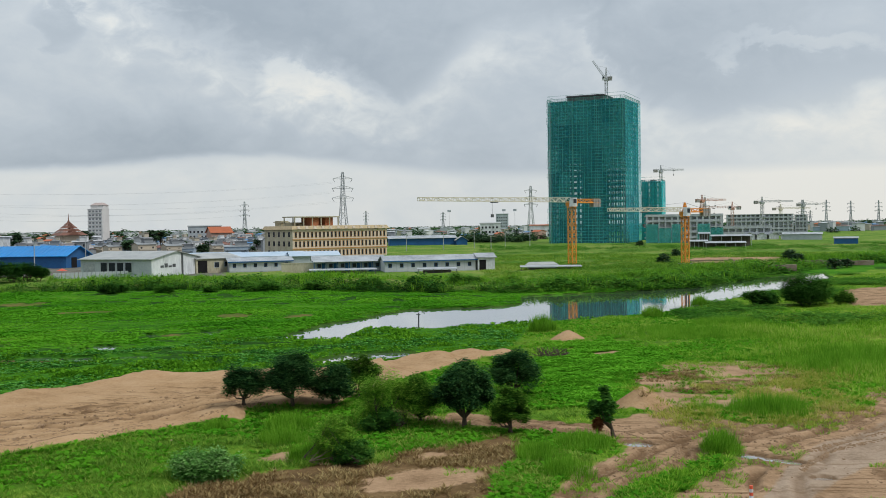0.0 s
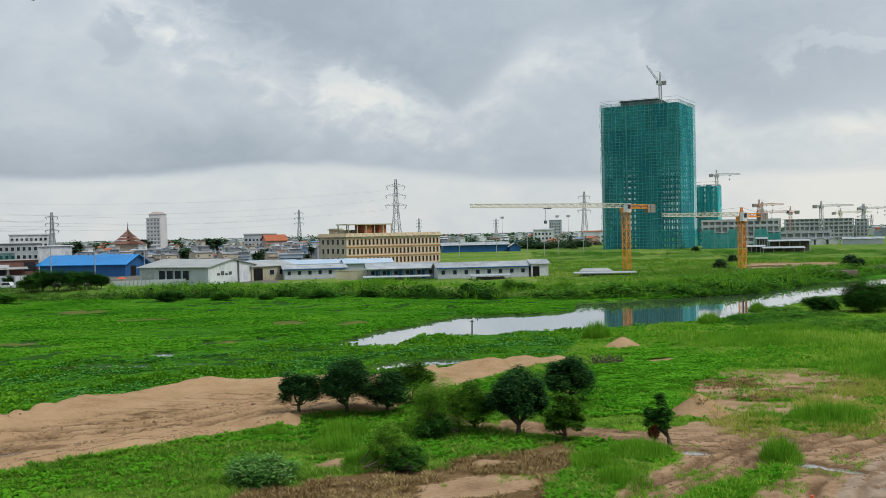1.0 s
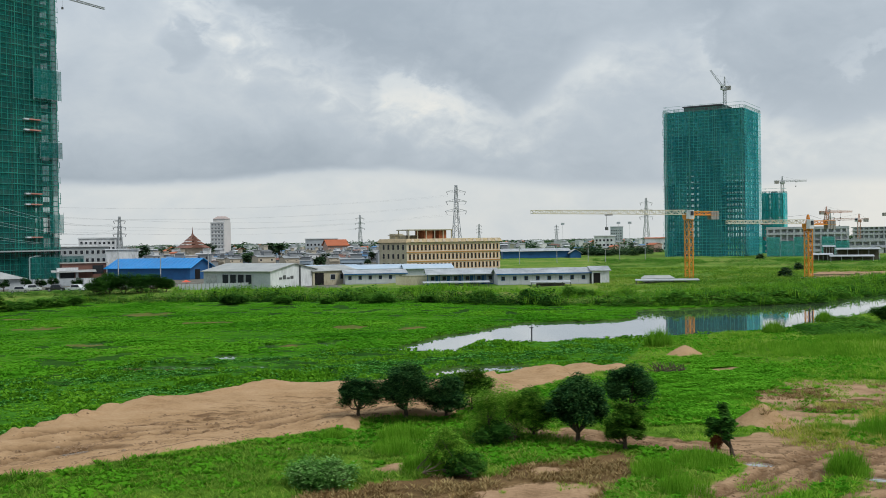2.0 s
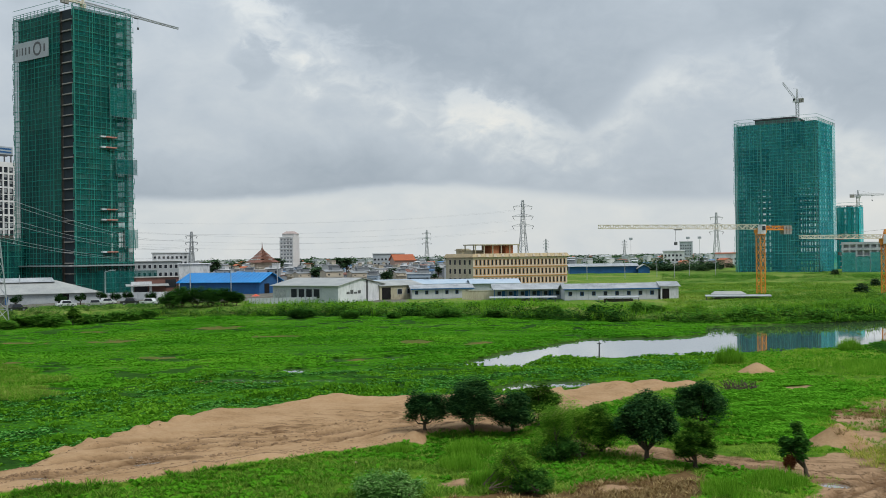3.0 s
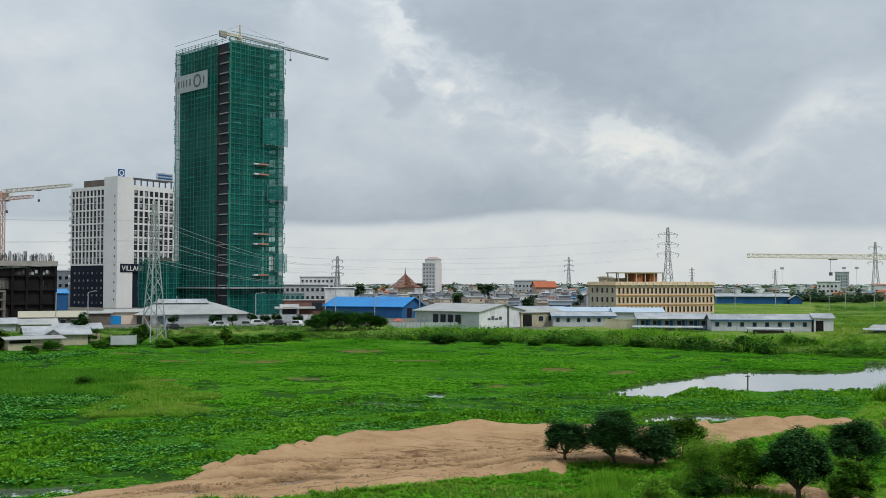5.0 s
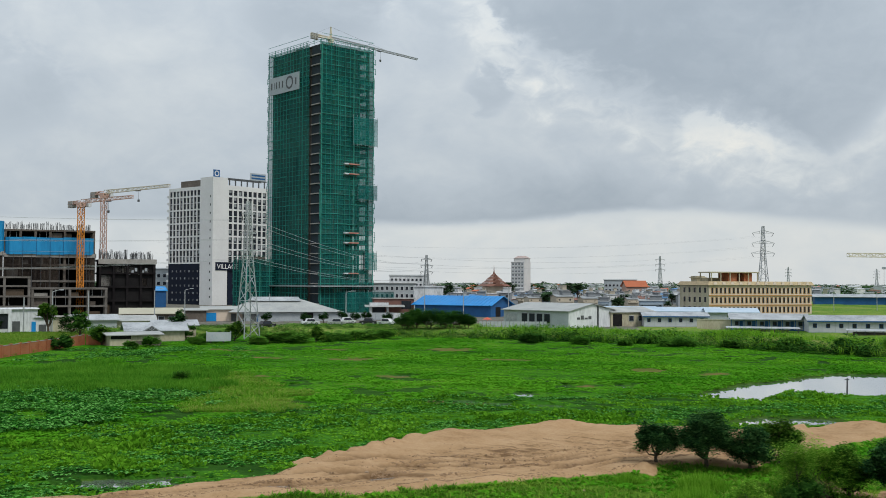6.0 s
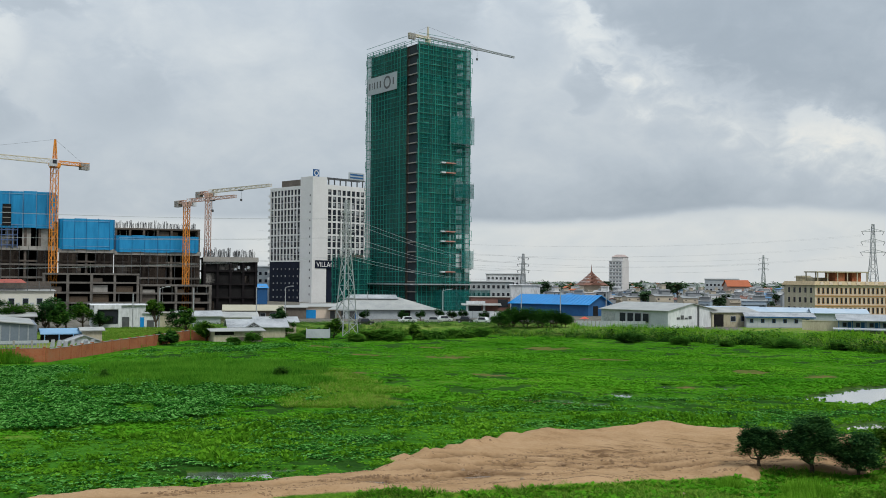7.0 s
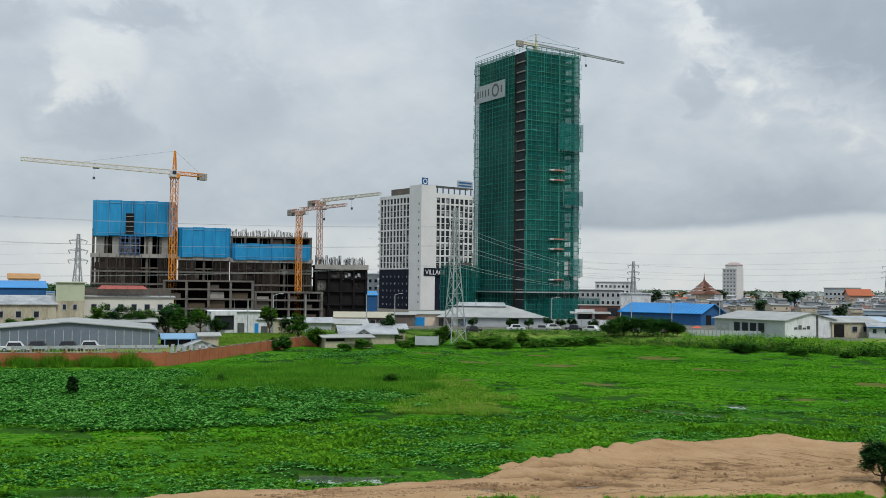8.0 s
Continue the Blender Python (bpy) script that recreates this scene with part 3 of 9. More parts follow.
def zones(x, y):
    """Weights of the ground's covers at each place, and its height."""
    x, y = np.asarray(x, float), np.asarray(y, float)
    w = (rough_noise(x, y, 6) - 0.5)
    w2 = (rough_noise(x + 90, y + 40, 1.6) - 0.5)
    bend = 5.0 * w + 1.4 * w2
    land, sand = inside(LAND, x, y), inside(SAND, x, y)
    pond = np.maximum(inside(POND, x, y) + 1.2 + 2.0 * w + 0.9 * w2, inside(CREEK, x, y) + 0.8 * w2)
    pool = pools(x, y, SWAMP_POOLS) + 1.9 * w2 + 0.7 * w
    far = inside(FAR, x, y)
    ragged = 2.2 * (rough_noise(x + 15, y + 3, 2.6, 4) - 0.5)
    verge = inside(VERGE, x, y) + 0.22 * bend
    road = np.maximum(np.minimum(inside(ROAD, x, y) + 0.35 * bend + 1.6 * ragged * step(51, 56, y), -verge), inside(TRACK, x, y) + bend)
    bare = np.maximum.reduce([inside(b, x, y) + 0.45 * bend + 0.7 * ragged for b in BARE] + [np.minimum(inside(PATCH, x, y) + bend, 8.0 * (rough_noise(x * 0.6 + 71, y + 22, 2.4, 4) - 0.35))])
    dry = np.maximum(inside(DRY, x, y) + 0.8 * bend, np.minimum(inside(PATCH, x, y) + 1.8 * bend, 9.0 * (rough_noise(x * 0.5 + 11, y + 4, 2.4, 4) - 0.56)))
    mats = step(0.05, 0.95, pools(x, y, BROWN_MATS) + 1.6 * w + 1.5 * w2)
    lp = pools(x, y, LAND_POOLS) + 0.5 * w2
    belt = step(-28, -20, land + 16 * w) * step(150, 128, y)
    olive = step(-3, 3, inside(OLIVE, x, y) + 12 * w)
    gap = step(0.585, 0.65, rough_noise(x + 140, y + 60, 3.4, 3)) * step(0.40, 0.5, rough_noise(x + 8, y + 60, 22, 2))
    on_land = step(-0.4, 2.2, land)
    z = 0.10 + 0.10 * w + 0.06 * w2
    level = np.maximum.reduce([step(0, 22, land), step(-1.0, 0.8, sand), step(92, 76, y)])
    z = z * (1 - on_land) + on_land * (0.08 + 0.42 * level + (0.25 * w + 0.05 * w2) * (0.3 + 0.7 * level))
    # sand bank: a heaped crest along the swamp that falls off towards the eye
    crest = 0.5 * np.exp(-np.clip(sand, 0, 99) / 6.0) * step(-0.4, 0.9, land) * step(-1.0, 0.8, sand)
    crest = crest * (0.35 + 1.9 * (rough_noise(x + 5, y, 4.2) - 0.15))
    z = z + crest
    z = z + 0.42 * np.clip(rough_noise(x + 8, y, 1.7, 2) - 0.42, 0, 1) * np.exp(-np.clip(sand, 0, 99) / 1.6) * step(-0.2, 0.9, land) * step(-0.5, 0.6, sand) * step(-22, -30, x)
    on_sand = step(-0.3, 0.4, sand + 0.5 * w2)
    on_road = step(-0.3, 0.5, road)
    lane = step(-0.4, 0.6, inside(LANE, x, y) + 0.2 * bend)
    deep, lip = wheel_marks(SAND_TRACKS, x, y, 3.0)
    deep2, lip2 = wheel_marks(ROAD_TRACKS, x, y, 9.0)
    deep, lip = deep * on_sand * step(1.2, 3.5, sand), lip * on_sand * step(1.2, 3.5, sand)
    deep2, lip2 = deep2 * on_road * (lp < -0.5), lip2 * on_road * (lp < -0.5)
    churn = step(0.54, 0.66, rough_noise((0.8 * x + 0.6 * y) / 2.6 + 40, 0.6 * x - 0.8 * y, 1.1, 4)) * step(3.0, 7.0, sand)
    z = z - 0.2 * deep + 0.12 * lip - (0.13 - 0.05 * lane) * deep2 + 0.08 * lip2 * (1 - 0.7 * lane)
    z = z + on_sand * (0.30 * (rough_noise(x, y, 0.9, 3) - 0.5) * churn + 0.09 * (rough_noise(x + 4, y, 0.6, 2) - 0.5))
    z = z + on_road * step(130, 90, y) * (0.13 * (rough_noise(x, y, 0.8, 3) - 0.5) * (1 - 0.8 * lane) - 0.06)
    for cx, cy, r, h in HEAPS:
        q = np.hypot(x - cx, y - cy) / r
        z = z + h * np.clip(1 - q + 0.10 * w2, 0, 1) ** 0.85
    z = z - 0.75 * step(-0.6, 1.6, pond) * (1 - step(0.2, 2.0, land) * 0.0) * step(0.9, -3.0, land - 3 * (pond > 0)) - 0.50 * step(-0.16, 0.02, pool) * (1 - on_land)
    z = z - 0.34 * step(-0.05, 0.45, lp) * on_land
    z = z + 1.3 * step(-1, 13, far + 2.0 * w) + 0.5 * w * step(4, 20, far)
    z = z + 1.2 * step(35, 160, x - 0.12 * y) * on_land * step(150, 90, y)
    rutted = np.maximum.reduce([deep, 0.9 * deep2 * (1 - 0.4 * lane), 0.75 * on_sand * churn * step(0.52, 0.62, rough_noise(x, y, 0.9, 3)), 0.6 * on_road * step(0.55, 0.66, rough_noise(x + 9, y, 1.4, 4)) * (1 - 0.7 * lane)])
    rutted = np.maximum(rutted, 0.8 * step(-0.4, 0.1, lp) * on_land)
    heap = np.zeros_like(x)
    for cx, cy, r, h in HEAPS:
        heap = np.maximum(heap, step(1.1, 0.95, np.hypot(x - cx, y - cy) / r + 0.3 * w2))
    cover = {"sand": np.maximum(on_sand, heap), "road": on_road * (1 - on_sand), "bare": step(-0.4, 0.8, bare), "dry": step(-0.6, 1.0, dry) * on_land, "mats": mats * (1 - on_land), "lane": lane * on_road, "churn": np.maximum.reduce([on_sand * churn, on_road * (1 - lane) * 0.8, lip, lip2, np.exp(-((sand - 1.0) / 0.7) ** 2) * on_sand * 0.5 * step(-4, -12, x)]), "near_pool": step(-0.7, 0.0, pool), "land": on_land, "belt": belt * (1 - on_land), "olive": olive * (1 - on_land), "gap": gap * (1 - on_land),
             "far": step(0, 6, far), "paved": step(-2, 3, inside(YARDS, x, y) + 1.5 * bend), "rut": np.clip(rutted, 0, 1), "track": np.maximum(on_sand * step(3.5, 8.5, sand + 2.5 * w), on_road * (1 - 0.5 * lane)), "wet": np.maximum.reduce([step(-1.2, 0.4, pond), step(-0.16, -0.04, pool) * (1 - on_land)])}
    return z, cover


def ground_z(x, y):
    return float(zones(np.array([x]), np.array([y]))[0][0])


COVER_PACKS = {"cover_a": ("land", "far", "paved"), "cover_b": ("mats", "dry", "bare"), "cover_c": ("road", "lane", "sand"), "cover_d": ("track", "rut", "wet"), "cover_e": ("belt", "olive", "gap")}


def ground_material():
    m = bpy.data.materials.new("earth_and_turf")
    m.use_nodes = True
    t = m.node_tree
    b = t.nodes["Principled BSDF"]
    pos = t.nodes.new("ShaderNodeNewGeometry").outputs["Position"]
    n_big = noise_tex(t, pos, 0.035, 4, 0.6).outputs["Fac"]
    n_mid = noise_tex(t, pos, 0.45, 5, 0.65).outputs["Fac"]
    n_fine = noise_tex(t, pos, 4.5, 4, 0.65).outputs["Fac"]
    n_grit = noise_tex(t, pos, 22.0, 3, 0.6).outputs["Fac"]

    packs = {}
    for name, trio in COVER_PACKS.items():
        a = t.nodes.new("ShaderNodeAttribute")
        a.attribute_name = name
        split = t.nodes.new("ShaderNodeSeparateXYZ")
        t.links.new(a.outputs["Vector"], split.inputs[0])
        packs.update(zip(trio, split.outputs))

    def zone(name):
        return packs[name]

    def blend(fac, a, b2):
        n = t.nodes.new("ShaderNodeMix")
        n.data_type = "RGBA"
        t.links.new(fac, n.inputs[0])
        t.links.new(a, n.inputs[6])
        t.links.new(b2, n.inputs[7])
        return n.outputs[2]

    def edge(fac, width=0.35):
        g = sums(t, "MULTIPLY_ADD", sums(t, "SUBTRACT", n_fine, 0.5), width, fac)
        g = sums(t, "MULTIPLY_ADD", sums(t, "SUBTRACT", n_mid, 0.5), width, g)
        r = t.nodes.new("ShaderNodeMapRange")
        r.inputs[1].default_value, r.inputs[2].default_value = 0.35, 0.65
        t.links.new(g, r.inputs[0])
        return r.outputs[0]

    f1 = sums(t, "MULTIPLY_ADD", sums(t, "SUBTRACT", n_mid, 0.5), 0.9, n_big)
    f1 = sums(t, "MULTIPLY_ADD", sums(t, "SUBTRACT", n_fine, 0.5), 0.6, f1)
    swamp = ramp(t, f1, [(0.2, (0.012, 0.045, 0.006)), (0.42, (0.03, 0.12, 0.007)), (0.6, (0.06, 0.19, 0.010)), (0.85, (0.14, 0.18, 0.03))])
    turf = ramp(t, f1, [(0.2, (0.04, 0.10, 0.010)), (0.45, (0.085, 0.18, 0.016)), (0.65, (0.15, 0.23, 0.026)), (0.85, (0.24, 0.21, 0.07))])
    meadow = ramp(t, f1, [(0.2, (0.04, 0.10, 0.016)), (0.45, (0.09, 0.18, 0.026)), (0.62, (0.16, 0.22, 0.045)), (0.85, (0.22, 0.2, 0.085))])
    f2 = sums(t, "MULTIPLY_ADD", sums(t, "SUBTRACT", n_fine, 0.5), 0.5, n_mid)
    sand = ramp(t, f2, [(0.2, (0.232, 0.141, 0.072)), (0.45, (0.333, 0.215, 0.117)), (0.7, (0.39, 0.261, 0.15)), (0.9, (0.43, 0.302, 0.187))])
    dirt = ramp(t, f2, [(0.2, (0.17, 0.105, 0.058)), (0.45, (0.30, 0.195, 0.115)), (0.7, (0.39, 0.262, 0.16)), (0.9, (0.45, 0.33, 0.215))])
    dry = ramp(t, f2, [(0.25, (0.07, 0.045, 0.022)), (0.55, (0.15, 0.095, 0.045)), (0.8, (0.24, 0.16, 0.085))])
    mud = ramp(t, f2, [(0.3, (0.024, 0.06, 0.010)), (0.7, (0.06, 0.12, 0.02))])
    herbs = ramp(t, f1, [(0.25, (0.014, 0.055, 0.006)), (0.5, (0.035, 0.13, 0.010)), (0.75, (0.06, 0.19, 0.016))])
    straw = ramp(t, f1, [(0.2, (0.045, 0.125, 0.010)), (0.5, (0.10, 0.19, 0.018)), (0.8, (0.17, 0.2, 0.04))])
    swamp = blend(edge(zone("olive"), 0.8), blend(edge(zone("belt"), 0.8), swamp, herbs), straw)
    # gaps between the mats: shadow at their edges put into a darker ground colour
    swamp = blend(edge(zone("gap"), 0.5), swamp, ramp(t, f1, [(0.3, (0.012, 0.042, 0.006)), (0.7, (0.03, 0.095, 0.010))]))
    c = blend(edge(zone("land")), swamp, turf)
    c = blend(edge(zone("far")), c, meadow)
    gravel = ramp(t, f2, [(0.25, (0.075, 0.075, 0.062)), (0.55, (0.15, 0.143, 0.122)), (0.85, (0.24, 0.228, 0.2))])
    c = blend(edge(zone("paved"), 0.8), c, gravel)
    faded = ramp(t, f2, [(0.25, (0.05, 0.10, 0.012)), (0.5, (0.105, 0.115, 0.028)), (0.7, (0.17, 0.12, 0.05)), (0.9, (0.2, 0.15, 0.08))])
    c = blend(edge(zone("mats"), 1.0), c, faded)
    c = blend(edge(zone("dry"), 0.9), c, dry)
    c = blend(edge(zone("bare"), 1.1), c, dirt)
    c = blend(edge(zone("road"), 0.5), c, dirt)
    packed = ramp(t, f2, [(0.25, (0.2, 0.145, 0.1)), (0.5, (0.31, 0.232, 0.166)), (0.8, (0.38, 0.3, 0.225))])
    c = blend(edge(zone("lane"), 0.5), c, packed)
    c = blend(edge(zone("sand"), 0.3), c, sand)
    damp = ramp(t, f2, [(0.2, (0.075, 0.042, 0.021)), (0.6, (0.15, 0.09, 0.048)), (0.9, (0.23, 0.145, 0.082))])
    # wheel tracks: streaks along the way that the lorries take
    turn = t.nodes.new("ShaderNodeMapping")
    turn.inputs["Rotation"].default_value = (0, 0, radians(-43))
    turn.inputs["Scale"].default_value = (0.03, 1.0, 1.0)
    t.links.new(pos, turn.inputs["Vector"])
    streak = noise_tex(t, turn.outputs[0], 2.6, 7, 0.7, 0.25).outputs["Fac"]
    cut = t.nodes.new("ShaderNodeMapRange")
    cut.inputs[1].default_value, cut.inputs[2].default_value = 0.56, 0.585
    t.links.new(streak, cut.inputs[0])
    lines = sums(t, "MULTIPLY", sums(t, "MULTIPLY", cut.outputs[0], zone("track")), 0.72)
    c = blend(lines, c, damp)
    c = blend(sums(t, "MULTIPLY", zone("rut"), 1.0), c, damp)
    c = blend(edge(zone("wet"), 0.4), c, mud)
    t.links.new(c, b.inputs["Base Color"])
    b.inputs["Roughness"].default_value = 0.92
    b.inputs["Specular IOR Level"].default_value = 0.02
    h = sums(t, "MULTIPLY_ADD", n_grit, 0.35, n_fine)
    h = sums(t, "MULTIPLY_ADD", sums(t, "MULTIPLY", streak, zone("track")), 2.2, h)
    bp = t.nodes.new("ShaderNodeBump")
    bp.inputs["Strength"].default_value, bp.inputs["Distance"].default_value = 0.6, 0.14
    t.links.new(h, bp.inputs["Height"])
    t.links.new(bp.outputs[0], b.inputs["Normal"])
    return m


def build_ground():
    """One sheet in rings round the eye's foot: fine where the ground is near, coarse to the horizon."""
    heads = np.radians(np.concatenate([np.arange(-63, 28, 0.165), np.arange(28, 297, 6.0)]))
    rings = [0.02, 12.0, 24.0, 30.0]
    while rings[-1] < 4800:
        rings.append(rings[-1] * (1.0045 if rings[-1] < 84 else 1.010 if rings[-1] < 225 else 1.06))
    r, a = np.meshgrid(np.array(rings), heads, indexing="ij")
    x, y = r * np.sin(a) + 0.4, r * np.cos(a) + 0.3
    z, cover = zones(x, y)
    n, k = x.shape
    i, j = np.meshgrid(np.arange(n - 1), np.arange(k), indexing="ij")
    j2 = (j + 1) % k
    faces = np.stack([i * k + j, i * k + j2, (i + 1) * k + j2, (i + 1) * k + j], -1).reshape(-1, 4)[:, ::-1]
    faces = np.vstack([faces])
    m = bpy.data.meshes.new("ground")
    verts = np.stack([x, y, z], -1).reshape(-1, 3)
    m.vertices.add(len(verts))
    m.vertices.foreach_set("co", verts.ravel())
    m.loops.add(faces.size)
    m.loops.foreach_set("vertex_index", faces.ravel().astype(np.int32))
    m.polygons.add(len(faces))
    m.polygons.foreach_set("loop_start", np.arange(0, faces.size, 4, dtype=np.int32))
    m.polygons.foreach_set("loop_total", np.full(len(faces), 4, np.int32))
    m.update(calc_edges=True)
    m.shade_smooth()
    for name, trio in COVER_PACKS.items():
        values = np.stack([cover[k].ravel() for k in trio], -1)
        m.attributes.new(name, "FLOAT_VECTOR", "POINT").data.foreach_set("vector", values.ravel().astype(np.float32))
    m.materials.append(ground_material())
    tagged(new("ground", m), "flat marshy ground with green plant cover, sand bank and dirt tracks", "ground", kind="structure")


def water_material(name, tint):
    m = bpy.data.materials.new(name)
    m.use_nodes = True
    t = m.node_tree
    b = t.nodes["Principled BSDF"]
    pos = t.nodes.new("ShaderNodeNewGeometry").outputs["Position"]
    b.inputs["Base Color"].default_value = (*tint, 1)
    b.inputs["Roughness"].default_value = 0.04
    b.inputs["IOR"].default_value = 1.5
    b.inputs["Specular IOR Level"].default_value = 0.5
    b.inputs["Coat Weight"].default_value = 1.0
    b.inputs["Coat IOR"].default_value = 1.5
    b.inputs["Coat Roughness"].default_value = 0.03
    n = noise_tex(t, pos, 0.6, 3, 0.5).outputs["Fac"]
    bp = t.nodes.new("ShaderNodeBump")
    bp.inputs["Strength"].default_value, bp.inputs["Distance"].default_value = 0.05, 0.02
    t.links.new(n, bp.inputs["Height"])
    t.links.new(bp.outputs[0], b.inputs["Normal"])
    return m


WATER = water_material("still_water", (0.11, 0.12, 0.11))
PUDDLE = water_material("muddy_puddle_water", (0.27, 0.24, 0.21))
build_ground()
solo("water", Shape().face((-100, 20, -0.12), (-4, 20, -0.12), (100, 190, -0.12), (100, 222, -0.12), (60, 215, -0.12), (-100, 160, -0.12)), WATER, "still pale pond water reflecting the grey sky", "water", kind="structure")
puddle = Shape()
for cx, cy, a, b, turn in LAND_POOLS:
    ring = [(cx + 1.2 * (a * math.cos(q) * math.cos(turn) - b * math.sin(q) * math.sin(turn)), cy + 1.2 * (a * math.cos(q) * math.sin(turn) + b * math.sin(q) * math.cos(turn)), ground_z(cx, cy) + 0.22) for q in [k * math.pi / 8 for k in range(16)]]
    puddle.face(*ring)
solo("rain_puddle", puddle, PUDDLE, "muddy rain puddles in the sand and dirt tracks", "puddle", kind="stuff")

# ---- netted towers under construction ----
def netted_tower(name, label, corner, turn, wide, deep, floors, storey, net, base_z, bay=3.0, group="", crown=True, open_bays=(), cover_side=True, slab_mat=None, solid=(0.36, 0.35, 0.62, 0.7), seam=None, gaps=0.0, walled=False):
    """Concrete frame of slabs and columns inside scaffolding hung with netting; local x along the front, y inwards."""
    slab_mat, seam = slab_mat or CONCRETE, seam or SEAM_GREEN
    ob = thing(name, label, "building", group, pose(*corner, base_z, 0, 0, turn))
    h = floors * storey
    slab = Shape().box(0.9, 0.9, -0.14, wide - 0.9, deep - 0.9, 0.14).mesh("floor_slab", slab_mat)
    for k in range(floors + 1):
        part("floor_slab", slab, None, ob, m=pose(0, 0, k * storey))
    column = Shape().box(-0.3, -0.3, 0, 0.3, 0.3, h).mesh("column", slab_mat)
    nx, ny = max(2, round(wide / 5.5)), max(2, round(deep / 5.5))
    for i in range(nx + 1):
        for j in range(ny + 1):
            if i in (0, nx) or j in (0, ny):
                part("column", column, None, ob, m=pose(1.3 + (wide - 2.6) * i / nx, 1.3 + (deep - 2.6) * j / ny, 0))
    core = Shape().box(wide * solid[0], deep * solid[1], 0, wide * solid[2], deep * solid[3], h + (1.5 if solid[0] > 0.3 else -0.2))
    part("lift_core", core, slab_mat, ob)
    # parapet walls behind the net, set back, a few bays left open
    fit_x, fit_y = (wide - 2.6) / nx - 0.8, (deep - 2.6) / ny - 0.8
    wall_x = Shape().box(0, 0, 0.14, fit_x, 0.2, storey * 0.42).mesh("parapet_wall", slab_mat)
    wall_y = Shape().box(0, 0, 0.14, 0.2, fit_y, storey * 0.42).mesh("parapet_wall", slab_mat)
    def storey_wall(length, along_x):
        """One storey of block walling with a row of window openings."""
        s, n = Shape(), round(length / 2.45)
        for u0, u1, z0, z1 in [(0, length, 0.14, 0.85), (0, length, storey - 0.5, storey - 0.14)] + [(length * (i + 0.3) / n, length * (i + 0.7) / n, 0.85, storey - 0.5) for i in range(n)]:
            s.box(u0, 0, z0, u1, 0.2, z1) if along_x else s.box(0, u0, z0, 0.2, u1, z1)
        return s.mesh("storey_wall", slab_mat)

    if walled:
        wx, wy = storey_wall(wide - 3.4, True), storey_wall(deep - 3.4, False)
        for k in range(floors):
            part("storey_wall", wx, None, ob, m=pose(1.7, 1.35, k * storey))
            part("storey_wall", wy, None, ob, m=pose(1.35, 1.7, k * storey))
            part("storey_wall", wy, None, ob, m=pose(wide - 1.55, 1.7, k * storey))
    for k in range(0 if walled else floors):
        for i in range(nx):
            if (i * 7 + k * 3) % 5 > 1:
                part("parapet_wall", wall_x, None, ob, m=pose(1.7 + (wide - 2.6) * i / nx, 1.5, k * storey))
        for j in range(ny):
            if (j * 5 + k * 3) % 5 > 1:
                part("parapet_wall", wall_y, None, ob, m=pose(1.5, 1.7 + (deep - 2.6) * j / ny, k * storey))
    # scaffold standards and ledgers, one mesh each, on the seen sides
    pole = Shape().tube((0, 0, 0), (0, 0, h + 1.6), 0.07, 0.07, 5).mesh("scaffold_pole", seam)
    step_x = 1.9
    for i in range(int(wide / step_x) + 1):
        part("scaffold_pole", pole, None, ob, m=pose(min(wide, i * step_x), -0.36, 0))
    for j in range(1, int(deep / step_x) + 1):
        if not open_bays or j * step_x > deep / 5:
            part("scaffold_pole", pole, None, ob, m=pose(-0.36, j * step_x, 0))
        if cover_side:
            part("scaffold_pole", pole, None, ob, m=pose(wide, j * step_x, 0))
    front_rail = Shape().beam((0, 0, 0), (wide, 0, 0), 0.10).mesh("scaffold_ledger", seam)
    left_rail = Shape().beam((0, deep / 5 if open_bays else 0, 0), (0, deep, 0), 0.10).mesh("scaffold_ledger", seam)
    side_rail = Shape().beam((0, 0, 0), (0, deep, 0), 0.10).mesh("scaffold_ledger", seam)
    for k in range(2 * floors + 3):
        z = k * storey / 2
        part("scaffold_ledger", front_rail, None, ob, m=pose(0, -0.4, z))
        part("scaffold_ledger", left_rail, None, ob, m=pose(-0.4, 0, z))
        part("scaffold_ledger", side_rail, None, ob, m=pose(wide - 0.02, 0, z))
    # netting in hung widths, each with a slack edge
    rnd = random.Random(len(name) + floors)

    def net_panel(length, height):
        s, k = Shape(), 5
        for c in range(k):
            for rr in range(4):
                z0, z1 = height * rr / 4, height * (rr + 1) / 4
                a, b2 = length * c / k, length * (c + 1) / k
                w = [0.07 * math.sin(3.1 * q / k * math.pi) * math.sin(math.pi * v) for q, v in ((c, rr / 4), (c + 1, rr / 4), (c + 1, (rr + 1) / 4), (c, (rr + 1) / 4))]
                s.face((a, -w[0], z0), (b2, -w[1], z0), (b2, -w[2], z1), (a, -w[3], z1))
        return s.mesh("net", net)

    lift = 4 * storey
    count = math.ceil(floors / 4)
    for face, length in (("front", wide), ("left", deep), ("right", deep)):
        n = max(2, round(length / 5.6))
        sheet = net_panel(length / n - 0.05, min(lift, h) - 0.08)
        for i in range(n):
            if face == "left" and i in open_bays:
                continue
            for k in range(count):
                if face == "right" and rnd.random() < gaps:
                    continue
                z = min(k * lift, h + 0.7 - lift)
                u = length * i / n + 0.025
                out = 0.12 + 0.05 * rnd.random()
                if face == "front":
                    mm = pose(u, -out, z)
                elif face == "left":
                    mm = pose(-out, length - u, z, 0, 0, -90)
                else:
                    mm = pose(wide + out, u, z, 0, 0, 90)
                part("net", sheet, None, ob, m=mm)
    # lifts of netting end in slack, paler seams; scaffold ends stand out past the corners
    s = Shape()
